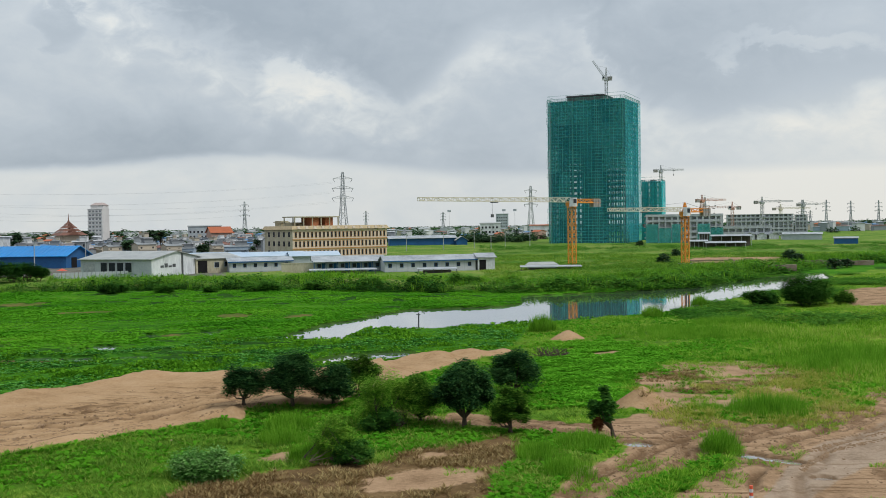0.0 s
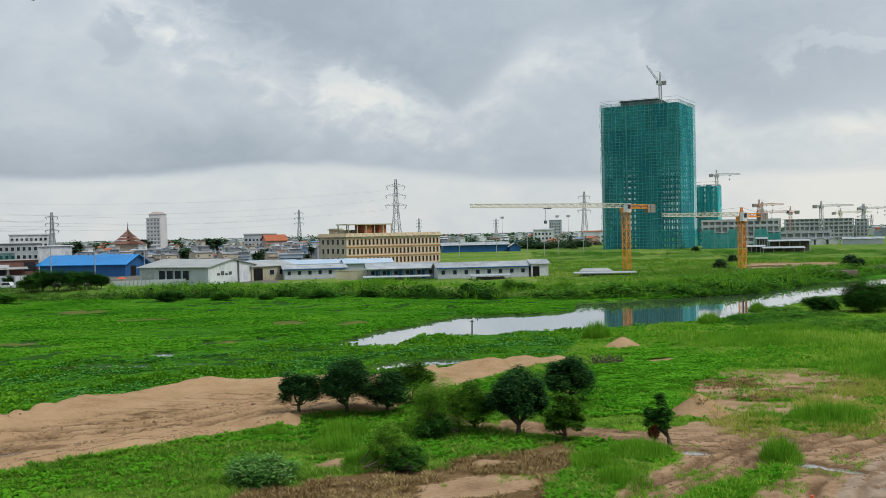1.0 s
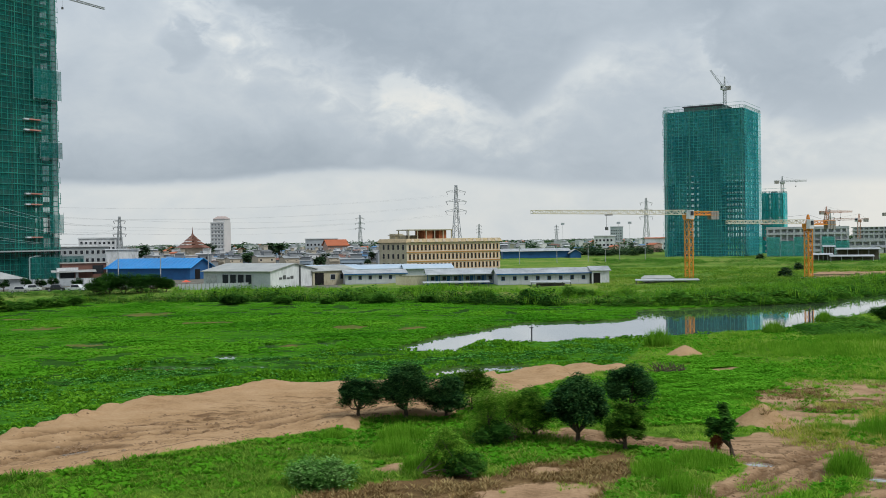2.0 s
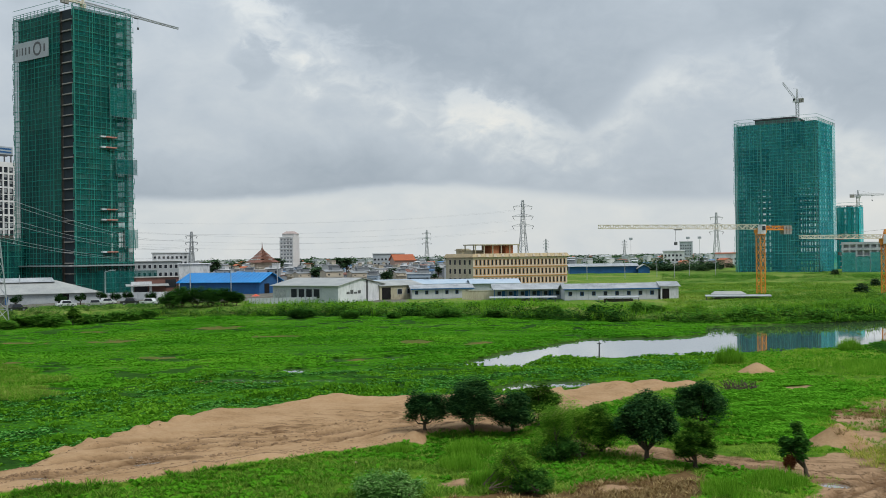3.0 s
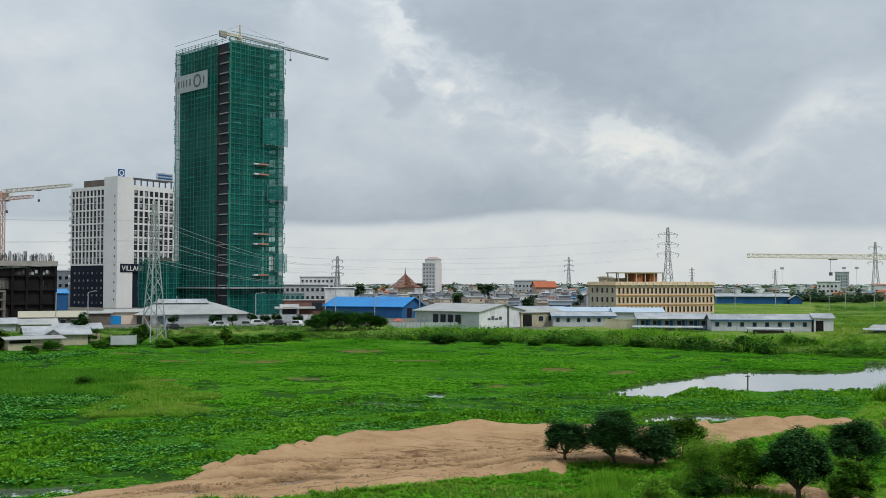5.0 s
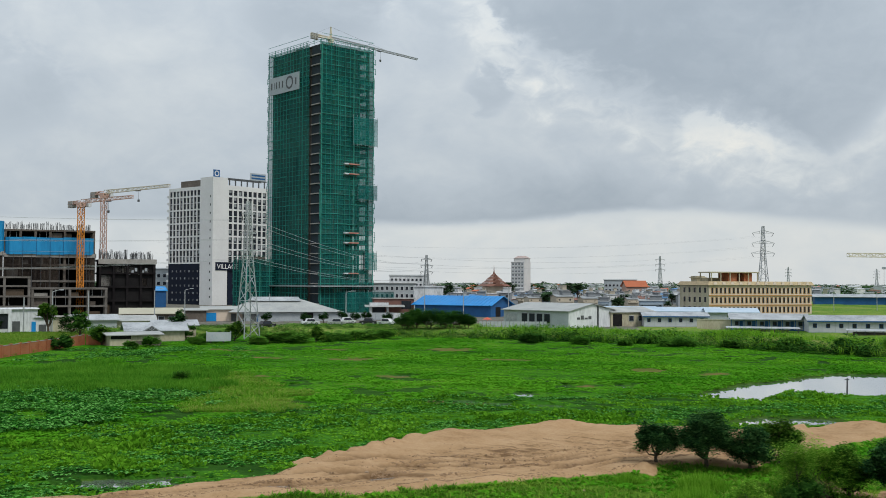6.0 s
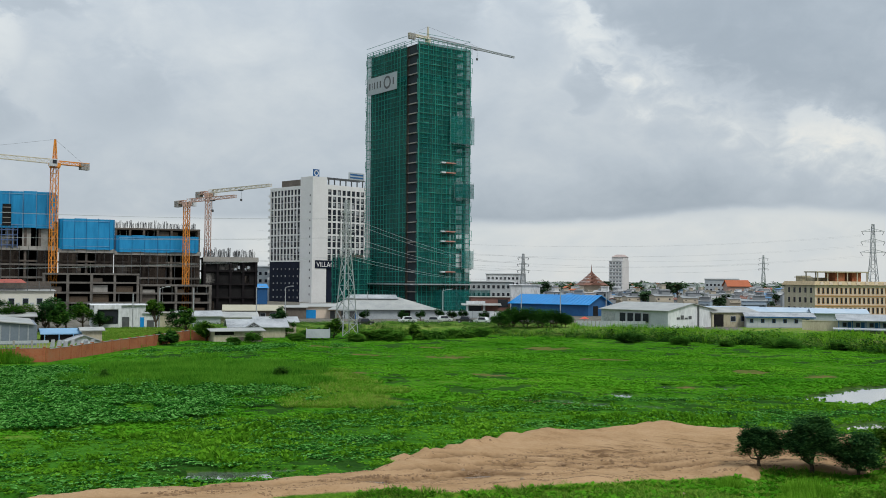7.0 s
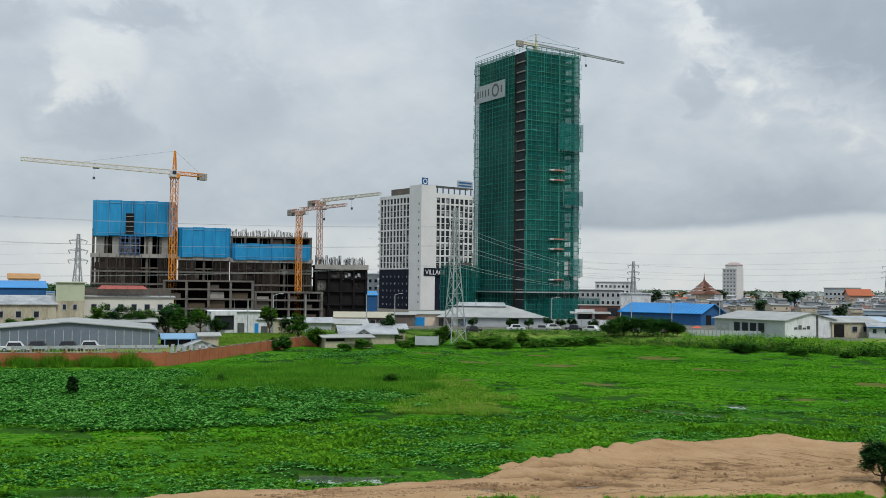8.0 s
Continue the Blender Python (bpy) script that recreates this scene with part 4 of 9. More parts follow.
    for face, length in (("front", wide), ("left", deep)):
        y0 = deep / 5 if face == "left" and open_bays else 0.0
        for k in range(1, floors + 1):
            q = y0
            while q < length - 0.3:
                e = min(length, q + rnd.uniform(2.0, 5.5))
                z, drop = k * storey + rnd.uniform(-0.25, 0.3), rnd.uniform(0.10, 0.26)
                if rnd.random() < 0.3:
                    s.box(q, -0.26, z - drop / 2, e - 0.1, -0.2, z + drop / 2) if face == "front" else s.box(-0.26, q, z - drop / 2, -0.2, e - 0.1, z + drop / 2)
                q = e
        for q in [v for v in (0.02, 0.31, 0.63, 0.98) if v * length > y0]:
            u = q * length + rnd.uniform(-0.5, 0.5)
            s.box(u, -0.31, 0, u + rnd.uniform(0.18, 0.5), -0.27, h) if face == "front" else s.box(-0.31, u, 0, -0.27, u + rnd.uniform(0.18, 0.5), h)
    tagged(part("net_seam", s, seam, ob), kind="stuff")
    for cx, cy, ox, oy in ((wide, 0, 1, 0), (0, deep, 0, 1), (0, 0, -0.6, -0.6)):
        s = Shape()
        for z in np.arange(1.0, h + 1.0, storey / 2):
            out = rnd.uniform(0.5, 1.3)
            s.beam((cx, cy, z), (cx + ox * out, cy + oy * out, z), 0.13)
            if rnd.random() < 0.6:
                s.beam((cx + ox * out * 0.85, cy + oy * out * 0.85, z - 0.3), (cx + ox * out * 0.85, cy + oy * out * 0.85, z + storey / 2), 0.11)
        tagged(part("scaffold_end", s, seam, ob), kind="stuff")
    if crown:
        guard = Shape()
        for x0, y0, x1, y1 in ((0, 0, wide, 0), (0, 0, 0, deep), (wide, 0, wide, deep), (0, deep, wide, deep)):
            for z in (h + 0.6, h + 1.2):
                guard.beam((x0, y0, z), (x1, y1, z), 0.09)
            for q in range(9):
                p = q / 8
                guard.beam((x0 + (x1 - x0) * p, y0 + (y1 - y0) * p, h), (x0 + (x1 - x0) * p, y0 + (y1 - y0) * p, h + 1.2 + 0.5 * (q % 2)), 0.09)
        part("guard_rail", guard, seam, ob)
    if open_bays:
        # open hoist bay beside the near corner: dark panel paints the recess's shade, with pale slab edges
        part("hoist_shade", Shape().box(0.7, 0.5, 0, 0.95, deep / 5 - 0.2, h), HOIST_DARK, ob, "dark panel painting the shade of the hoist bay without netting")
        edge = Shape().box(0.1, 0.8, -0.16, 0.68, deep / 5 - 0.6, 0.16).mesh("slab_edge", CONCRETE)
        for k in range(floors):
            part("slab_edge", edge, None, ob, m=pose(0, 0, k * storey))
    return ob



def spot(heading, d, z, turn=0.0):
    """Pose at a place seen under that heading: local x runs to the right across the line of sight, y away from the eye."""
    return pose(*polar(heading, d), z, 0, 0, turn - heading)


HOIST_DARK = surface("painted_hoist_shade", [(0.012, 0.02, 0.026), (0.03, 0.045, 0.055)], 0.3, 0.9)
SEAM_GREEN = surface("pale_green_net_seam", [(0.010, 0.13, 0.105), (0.04, 0.25, 0.2)], 0.4, 0.85)
SEAM_TEAL = surface("pale_teal_net_seam", [(0.05, 0.19, 0.17), (0.13, 0.36, 0.33)], 0.4, 0.85)
FRAME_BLUE = surface("dark_grey_blockwork", [(0.035, 0.042, 0.048), (0.065, 0.075, 0.08), (0.11, 0.115, 0.115)], 0.2, 0.92)
TOWER_1 = polar(-30.26, 322)
tower_1 = netted_tower("netted_tower", "tall concrete tower under construction wrapped in dark green scaffold netting", TOWER_1, 64.9, 21.0, 30.7, 27, 3.2, NET_GREEN, 1.2, open_bays=(4,), slab_mat=DARK_CONCRETE, solid=(0.06, 0.1, 0.72, 0.985), gaps=0.15)
NET_BRIGHT = netting("fresh_teal_netting", (0.012, 0.3, 0.34), (0.06, 0.6, 0.64), 0.76)
SEAM_FRESH = surface("fresh_teal_seam", [(0.01, 0.2, 0.21), (0.03, 0.3, 0.3)], 0.5, 0.8)
SHELL = surface("pale_block_shell", [(0.13, 0.16, 0.17), (0.22, 0.25, 0.25)], 0.3, 0.9)
tower_2 = netted_tower("netted_tower", "broad concrete tower under construction wrapped in teal scaffold netting", (54.4, 517), -25.0, 39.8, 32.0, 24, 3.0, NET_TEAL, 1.2, seam=SEAM_TEAL, walled=True, slab_mat=FRAME_BLUE)
part("roof_block", Shape().box(9, 4, 72.1, 28, 20, 75.2).box(8.4, 3.4, 74.6, 28.6, 20.6, 75.0), DARK_STEEL, tower_2, "dark unfinished roof block")
netted_tower("netted_tower", "lower concrete block under construction in teal netting behind the broad tower", polar(11.15, 585), -25.0, 11.0, 11.0, 11, 2.98, NET_BRIGHT, 1.2, seam=SEAM_FRESH, walled=True, slab_mat=SHELL)


def net_box(parent, x0, y0, z0, x1, y1, z1, net=None):
    """A netted scaffold bay that stands out: sheets on the open sides, poles at the edges."""
    part("net_bay", Shape().face((x0, y0, z0), (x1, y0, z0), (x1, y0, z1), (x0, y0, z1)), net or NET_GREEN, parent)
    part("net_bay", Shape().face((x0, y0, z0), (x0, y1, z0), (x0, y1, z1), (x0, y0, z1)), net or NET_GREEN, parent)
    n = max(2, round((x1 - x0) / 1.7))
    for k in range(n + 1):
        x = x0 + (x1 - x0) * k / n
        part("scaffold_pole", Shape().tube((x, y0 + 0.1, z0 - 0.4), (x, y0 + 0.1, z1 + 0.6), 0.05, 0.05, 5), STEEL, parent)
    z = z0
    while z < z1 + 0.1:
        part("scaffold_ledger", Shape().beam((x0, y0 + 0.12, z), (x1, y0 + 0.12, z), 0.08), STEEL, parent)
        z += 1.6


# loading decks that stand out of the netting, with net round them and red and white toe boards
S1 = 3.2
DECK_RED = surface("faded_red_board", [(0.38, 0.13, 0.10), (0.5, 0.24, 0.19)], 0.6, 0.7)
for f0, f1, u in ((17.2, 20.0, 12.0), (11.6, 13.1, 14.0), (4.4, 6.2, 17.0)):
    net_box(tower_1, u, -1.5, f0 * S1, 21.9, -0.3, f1 * S1)
for k in (14.0, 15.0, 7.0, 8.0, 3.9):
    board = Shape().box(10.6, -1.3, k * S1 + 0.25, 14.6, -0.35, k * S1 + 0.62)
    part("loading_deck", board, DECK_RED, tower_1, "faded red and white loading deck")
    part("deck_end", Shape().box(8.9, -1.2, k * S1 + 0.2, 10.55, -0.35, k * S1 + 0.65), WHITE_PAINT, tower_1, "white deck end")
part("canopy", Shape().box(-1.0, -2.6, 4 * S1 - 4.2, 24.5, -0.3, 4 * S1 - 3.8), STEEL, tower_1, "rusty protective canopy of planks")
part("canopy", Shape().box(-2.4, -0.3, 4 * S1 - 4.2, -0.3, 31, 4 * S1 - 3.8), STEEL, tower_1)
net_box(tower_1, 6.5, -6.0, 0.3, 25.5, -0.4, 7.0)
# podium of the tower on its far side, netted as well
podium = netted_tower("netted_podium", "low concrete podium in dark green netting beside the tall tower", polar(-34.3, 338), 64.9, 14.0, 8.0, 5, 3.4, NET_GREEN, 1.2, crown=False, slab_mat=DARK_CONCRETE)
# banner near the top of the left face: lettering and emblem as plain shapes
banner = part("banner", Shape().box(-0.6, 11.5, 73.2, -0.42, 29.6, 79.0), GREY_PAINT, tower_1, "pale grey banner with dark lettering")
for k, (u, bw) in enumerate(((28.8, 1.7), (26.7, 0.5), (25.7, 1.4), (23.9, 1.4), (22.1, 1.7), (14.2, 1.8))):
    part("letter_bar", Shape().box(-0.66, u - bw * 0.62, 75.0, -0.61, u - bw * 0.2, 77.3), DARK_STEEL, banner)
ring = Shape()
for k in range(20):
    a0, a1 = 2 * math.pi * k / 20, 2 * math.pi * (k + 1) / 20
    ring.hull([(-0.66, 17.2 + r * math.cos(a), 76.2 + r * math.sin(a)) for r, a in ((2.2, a0), (2.2, a1), (1.5, a1), (1.5, a0))], [(-0.61, 17.2 + r * math.cos(a), 76.2 + r * math.sin(a)) for r, a in ((2.2, a0), (2.2, a1), (1.5, a1), (1.5, a0))])
tagged(part("emblem", ring, DARK_STEEL, banner), kind="stuff")


# ---- tower cranes ----
def lattice(shape, p, q, w, bays, bar, taper=1.0):
    """A square truss from p to q with crossing braces."""
    p, q = Vector(p), Vector(q)
    d = (q - p).normalized()
    side = d.cross(Vector((0, 0, 1)))
    side = Vector((1, 0, 0)) if side.length < 1e-3 else side.normalized()
    top = side.cross(d)

    def at(k, c):
        f = k / bays
        h = w / 2 * (1 + (taper - 1) * f)
        return p + (q - p) * f + side * (h * (1 if c in (0, 3) else -1)) + top * (h * (1 if c in (0, 1) else -1))

    for c in range(4):
        shape.beam(at(0, c), at(bays, c), bar * 1.3)
        for k in range(bays):
            a, b = (c, (c + 1) % 4) if k % 2 else ((c + 1) % 4, c)
            shape.beam(at(k, a), at(k + 1, b), bar * 0.8)
            shape.beam(at(k + 1, a), at(k + 1, b), bar * 0.7)
    return shape


def tower_crane(label, place, base_z, height, jib, counter, heading, mast_mat, jib_mat, w=1.6, group="tower cranes", luff=0.0, bar=0.14, apex=5.0, head_mat=None):
    """Mast, slewing ring with cab, jib, counter-jib with weights, apex and tie bars. heading: where the jib points."""
    ob = thing("tower_crane", label, "crane", group, pose(*place, base_z, 0, 0, 90 - heading))
    head_mat = head_mat or mast_mat
    part("mast", lattice(Shape(), (0, 0, 0), (0, 0, height), w, max(3, round(height / (w * 1.25))), bar), mast_mat, ob)
    part("base_block", Shape().box(-w, -w, -0.6, w, w, 0.25), CONCRETE, ob)
    part("slewing_ring", Shape().box(-w * 0.75, -w * 0.75, height, w * 0.75, w * 0.75, height + 1.1).tube((0, 0, height - 0.4), (0, 0, height), w * 0.9, w * 0.9, 10), head_mat, ob)
    cab = part("cab", Shape().hull([(w * 0.3, w * 0.75, height - 0.2), (w * 1.4, w * 0.75, height - 0.2), (w * 1.4, w * 1.6, height - 0.2), (w * 0.3, w * 1.6, height - 0.2)], [(w * 0.3, w * 0.75, height + 1.9), (w * 1.2, w * 0.75, height + 1.9), (w * 1.2, w * 1.6, height + 1.9), (w * 0.3, w * 1.6, height + 1.9)]), WHITE_PAINT, ob)
    part("window", Shape().box(w * 0.45, w * 1.61, height + 0.6, w * 1.15, w * 1.66, height + 1.6), GLASS_DARK, cab)
    z = height + 1.4
    tip = (jib * math.cos(radians(luff)), 0, z + jib * math.sin(radians(luff)))
    part("jib", lattice(Shape(), (w * 0.6, 0, z), tip, w * 0.75, max(4, round(jib / (w * 1.0))), bar * 0.75, 0.7), jib_mat, ob)
    part("counter_jib", lattice(Shape(), (-w * 0.6, 0, z - 0.2), (-counter, 0, z - 0.2), w * 0.6, max(2, round(counter / 2)), bar).box(-counter, -w * 0.5, z - 0.75, -w * 0.6, w * 0.5, z - 0.6), head_mat, ob)
    for k in range(3):
        part("counterweight", Shape().box(-counter + 0.1 + 0.9 * k, -w * 0.5, z - 1.7, -counter + 0.85 + 0.9 * k, w * 0.5, z + 0.2), CONCRETE, ob)
    if apex:
        part("apex", lattice(Shape(), (0, 0, height + 1.1), (0, 0, z + apex), w * 0.6, 3, bar, 0.3), mast_mat, ob)
        tie = Shape().beam((0, 0, z + apex), (tip[0] * 0.62, 0, z + (tip[2] - z) * 0.62 + w * 0.4), bar * 0.3).beam((0, 0, z + apex), (-counter * 0.85, 0, z), bar * 0.3)
        part("tie_bar", tie, DARK_STEEL, ob)
    if not luff:
        part("trolley", Shape().box(jib * 0.52, -0.5, z - w * 0.55, jib * 0.52 + 1.5, 0.5, z - w * 0.4), DARK_STEEL, ob)
        part("hook", Shape().beam((jib * 0.55, 0, z - w * 0.5), (jib * 0.55, 0, z - 3.4), 0.05).box(jib * 0.55 - 0.3, -0.2, z - 4.0, jib * 0.55 + 0.3, 0.2, z - 3.3), DARK_STEEL, ob)
    return ob


FADED_PINK = surface("sun_bleached_red_paint", [(0.45, 0.26, 0.2), (0.56, 0.4, 0.33)], 0.5, 0.6)
tower_crane("orange tower crane with a long pale jib standing in the meadow", polar(7.27, 244), 1.4, 14.3, 45.7, 9.5, -128, ORANGE, PALE_YELLOW, 1.35, apex=0)
tower_crane("orange tower crane with a pale jib and dark counterweight", polar(13.48, 246), 1.4, 11.6, 25.0, 8.5, -125, ORANGE, PALE_YELLOW, 1.25, apex=1.6)
tower_crane("orange tower crane with a long jib over the blue-screened blocks", polar(-49.9, 314), 1.4, 42.2, 45, 10.5, -166, ORANGE, PALE_YELLOW, 1.7, apex=6.5)
tower_crane("orange tower crane with a short pale jib at the rebar block", polar(-43.05, 318), 1.4, 32.2, 27, 6.5, 107, ORANGE, FADED_PINK, 1.4, apex=0, head_mat=FADED_PINK)
tower_crane("pale tower crane with a long jib beside the rebar block", polar(-41.9, 335), 1.4, 36.6, 35, 7.0, 107, FADED_PINK, PALE_YELLOW, 1.4, apex=0)
# cranes on the roofs of the netted towers
tower_crane("pale tower crane on the roof of the green netted tower", (tower_1.matrix_basis @ Vector((8, 6, 0))).xy, 1.2 + 27 * 3.2, 2.6, 42, 8.5, 18, PALE_YELLOW, STEEL, 0.95, apex=3.6)
tower_crane("pale luffing crane on the roof of the teal netted tower", (tower_2.matrix_basis @ Vector((28.5, 8, 0))).xy, 1.2 + 72, 10.5, 11.0, 3.0, -70, STEEL, STEEL, 1.3, luff=52, apex=5.0)
FADED_RED = surface("faded_red_crane_paint", [(0.42, 0.2, 0.14), (0.52, 0.3, 0.22)], 0.5, 0.6)
for head, d, h, jib, ctr, to, mat in ((14.4, 640, 22, 20, 5, 60, FADED_RED), (16.0, 620, 17, 19, 5, -70, FADED_RED), (17.55, 680, 21, 24, 6, 70, STEEL), (18.5, 820, 18, 26, 7, 75, PALE_YELLOW), (19.65, 760, 20, 18, 5, 80, STEEL), (12.2, 700, 44, 16, 5, 85, STEEL)):
    tower_crane("small distant tower crane over the building site", polar(head, d), 1.4, h, jib, ctr, to, mat, mat, 1.6, "distant cranes", bar=0.16, apex=3.0)

# ---- sheds, halls and blocks ----
def windows_on(parent, face, cols, rows, u0, du, z0, dz, w, h, frame_mat, pane_mat, depth=0.0, length=0.0, sill=False):
    """Framed windows on the front (x) or the left (y) wall of a block: one frame and one pane each."""
    if face == "front":
        fr = Shape().box(-w / 2 - 0.12, -0.07, -0.12, w / 2 + 0.12, -0.01, h + 0.12).mesh("window_frame", frame_mat)
        pn = Shape().box(-w / 2, -0.10, 0, w / 2, -0.075, h).mesh("pane", pane_mat)
    else:
        fr = Shape().box(-0.07, -w / 2 - 0.12, -0.12, -0.01, w / 2 + 0.12, h + 0.12).mesh("window_frame", frame_mat)
        pn = Shape().box(-0.10, -w / 2, 0, -0.075, w / 2, h).mesh("pane", pane_mat)
    for r in range(rows):
        for c in range(cols):
            at = (u0 + c * du, 0, z0 + r * dz) if face == "front" else (0, u0 + c * du, z0 + r * dz)
            win = part("window", fr, None, parent, m=pose(*at))
            part("pane", pn, None, win)


def hall(name, label, m, w, d, h, rise, wall_mat, roof_mat, along="y", over=0.45, group="", category="building", plinth=True):
    """A gabled hall; near corner at the origin, front wall along x, left wall along y; the ridge runs along x or y."""
    ob = thing(name, label, category, group, m)
    body = Shape()
    if along == "y":
        body.hull([(0, 0, -1), (w, 0, -1), (w, 0, h), (w / 2, 0, h + rise), (0, 0, h)], [(0, d, -1), (w, d, -1), (w, d, h), (w / 2, d, h + rise), (0, d, h)])
    else:
        body.hull([(0, 0, -1), (0, d, -1), (0, d, h), (0, d / 2, h + rise), (0, 0, h)], [(w, 0, -1), (w, d, -1), (w, d, h), (w, d / 2, h + rise), (w, 0, h)])
    part("wall", body, wall_mat, ob)
    th = 0.14
    if along == "y":
        k = rise / (w / 2)
        for s in (-1, 1):
            e, r = w / 2 + s * (w / 2 + over), w / 2
            ze, zr = h - over * k + 0.03, h + rise + 0.03
            part("roof_slope", Shape().hull([(e, -over, ze), (r, -over, zr), (r, -over, zr + th), (e, -over, ze + th)], [(e, d + over, ze), (r, d + over, zr), (r, d + over, zr + th), (e, d + over, ze + th)]), roof_mat, ob)
    else:
        k = rise / (d / 2)
        for s in (-1, 1):
            e, r = d / 2 + s * (d / 2 + over), d / 2
            ze, zr = h - over * k + 0.03, h + rise + 0.03
            part("roof_slope", Shape().hull([(-over, e, ze), (-over, r, zr), (-over, r, zr + th), (-over, e, ze + th)], [(w + over, e, ze), (w + over, r, zr), (w + over, r, zr + th), (w + over, e, ze + th)]), roof_mat, ob)
    return ob


def roof_ribs(ob, w, d, h, rise, along, mat, pitch=1.1, over=0.45):
    """Standing seams on both slopes of a hall's roof."""
    s = Shape()
    if along == "y":
        for q in range(int(d / pitch) + 1):
            for sg in (-1, 1):
                s.beam((w / 2 + sg * (w / 2 + over), q * pitch, h - over * rise / (w / 2) + 0.22), (w / 2, q * pitch, h + rise + 0.22), 0.09)
    else:
        for q in range(int(w / pitch) + 1):
            for sg in (-1, 1):
                s.beam((q * pitch, d / 2 + sg * (d / 2 + over), h - over * rise / (d / 2) + 0.22), (q * pitch, d / 2, h + rise + 0.22), 0.09)
    tagged(part("roof_seams", s, mat, ob), kind="stuff")


def opening(ob, face, u0, u1, z0, z1, mat, name="door"):
    # flat panel on the wall; in DEEP_SHADE it paints the dark of an open doorway
    s = Shape().box(u0, -0.06, z0, u1, -0.012, z1) if face == "front" else Shape().box(-0.06, u0, z0, -0.012, u1, z1)
    return part(name, s, mat, ob)


def seams(ob, face, length, h, mat, pitch=1.2):
    """Upright cover strips on a clad wall."""
    strip = (Shape().box(-0.05, -0.05, 0, 0.05, -0.012, h) if face == "front" else Shape().box(-0.05, -0.05, 0, -0.012, 0.05, h)).mesh("cladding_strip", mat)
    for q in range(1, int(length / pitch)):
        part("cladding_strip", strip, None, ob, m=pose(q * pitch, 0, 0) if face == "front" else pose(0, q * pitch, 0))


# the white slab hotel
HD = 430.0
HOTEL_WHITE = surface("offwhite_render", [(0.56, 0.56, 0.555), (0.67, 0.675, 0.67)], 0.12, 0.75)
hotel = thing("hotel", "white high-rise hotel with rows of windows and a dark base", "building", "", spot(-36.15, HD, 1.4, 38.0))
HW, HL, HH = 30.0, 30.6, 51.6
part("core", Shape().box(0.4, 0.4, -1, HW - 0.4, HL - 0.4, HH - 1.5), HOTEL_WHITE, hotel)
part("corner_slab", Shape().box(-0.4, -0.4, -1, 7.4, 8.0, HH + 2.0), HOTEL_WHITE, hotel, "plain white corner slab")
part("dark_base", Shape().box(0.1, 8.0, -1, 0.42, HL - 0.2, 17.5), DARK_CLAD, hotel, "dark cladding of the lower storeys")
part("dark_base", Shape().box(7.4, 0.1, -1, HW - 0.2, 0.42, 17.5), DARK_CLAD, hotel)
ST = 3.05
part("glazing", Shape().box(7.6, 0.34, 17.6, HW - 0.6, 0.41, HH - 3), GLASS_DARK, hotel)
part("glazing", Shape().box(0.34, 8.2, 17.6, 0.41, HL - 0.6, HH - 3), GLASS_DARK, hotel)
rows = 11
rise = (HH - 3 - 17.5) / rows
# white piers and floor bands stand proud of the glazing; each window keeps its own pale blind or curtain
mull_f = Shape().box(-0.36, 0.0, 17.5, 0.36, 0.33, HH - 3).mesh("white_pier", HOTEL_WHITE)
for c in range(9):
    part("white_pier", mull_f, None, hotel, m=pose(8.0 + c * (HW - 8.8) / 8, 0, 0))
mull_l = Shape().box(0.0, -0.32, 17.5, 0.33, 0.32, HH - 3).mesh("white_pier", HOTEL_WHITE)
for c in range(10):
    part("white_pier", mull_l, None, hotel, m=pose(0, 8.5 + c * (HL - 9.0) / 9, 0))
thick_f, thin_f = (Shape().box(7.4, 0.03, -q, HW, 0.3, q).mesh("floor_band", HOTEL_WHITE) for q in (0.36, 0.14))
thick_l, thin_l = (Shape().box(0.03, 8.0, -q, 0.3, HL, q).mesh("floor_band", HOTEL_WHITE) for q in (0.3, 0.12))
for k in range(rows + 1):
    part("floor_band", thin_f if k % 2 else thick_f, None, hotel, m=pose(0, 0, 17.7 + k * rise))
    part("floor_band", thin_l if k % 2 else thick_l, None, hotel, m=pose(0, 0, 17.7 + k * rise))
blind = surface("pale_window_blind", [(0.16, 0.18, 0.19), (0.3, 0.32, 0.33)], 0.5, 0.6)
blind_f = Shape().box(-0.6, 0.31, 0, 0.6, 0.335, 1.5).mesh("blind", blind)
blind_l = Shape().box(0.31, -0.45, 0, 0.335, 0.45, 1.3).mesh("blind", blind)
rb = random.Random(12)
for k in range(rows):
    for c in range(8):
        if rb.random() < 0.42:
            part("blind", blind_f, None, hotel, m=pose(8.0 + (c + 0.5) * (HW - 8.8) / 8, 0, 18.4 + k * rise + rb.uniform(-0.2, 0.9)))
    for c in range(9):
        if rb.random() < 0.25:
            part("blind", blind_l, None, hotel, m=pose(0, 8.5 + (c + 0.5) * (HL - 9.0) / 9, 18.3 + k * rise + rb.uniform(-0.1, 0.8)))
part("top_wall", Shape().box(7.4, 0.02, HH - 3, HW, 0.44, HH - 1.0), HOTEL_WHITE, hotel)
part("top_wall", Shape().box(0.02, 8.0, HH - 3, 0.44, HL, HH - 1.6), HOTEL_WHITE, hotel)
windows_on(hotel, "left", 7, 5, 9.8, 2.9, 1.6, 3.05, 0.8, 0.8, DARK_CLAD, surface("dim_lit_window", [(0.03, 0.035, 0.045), (0.3, 0.31, 0.32)], 0.35, 0.4, 0.0, spread=1.6))
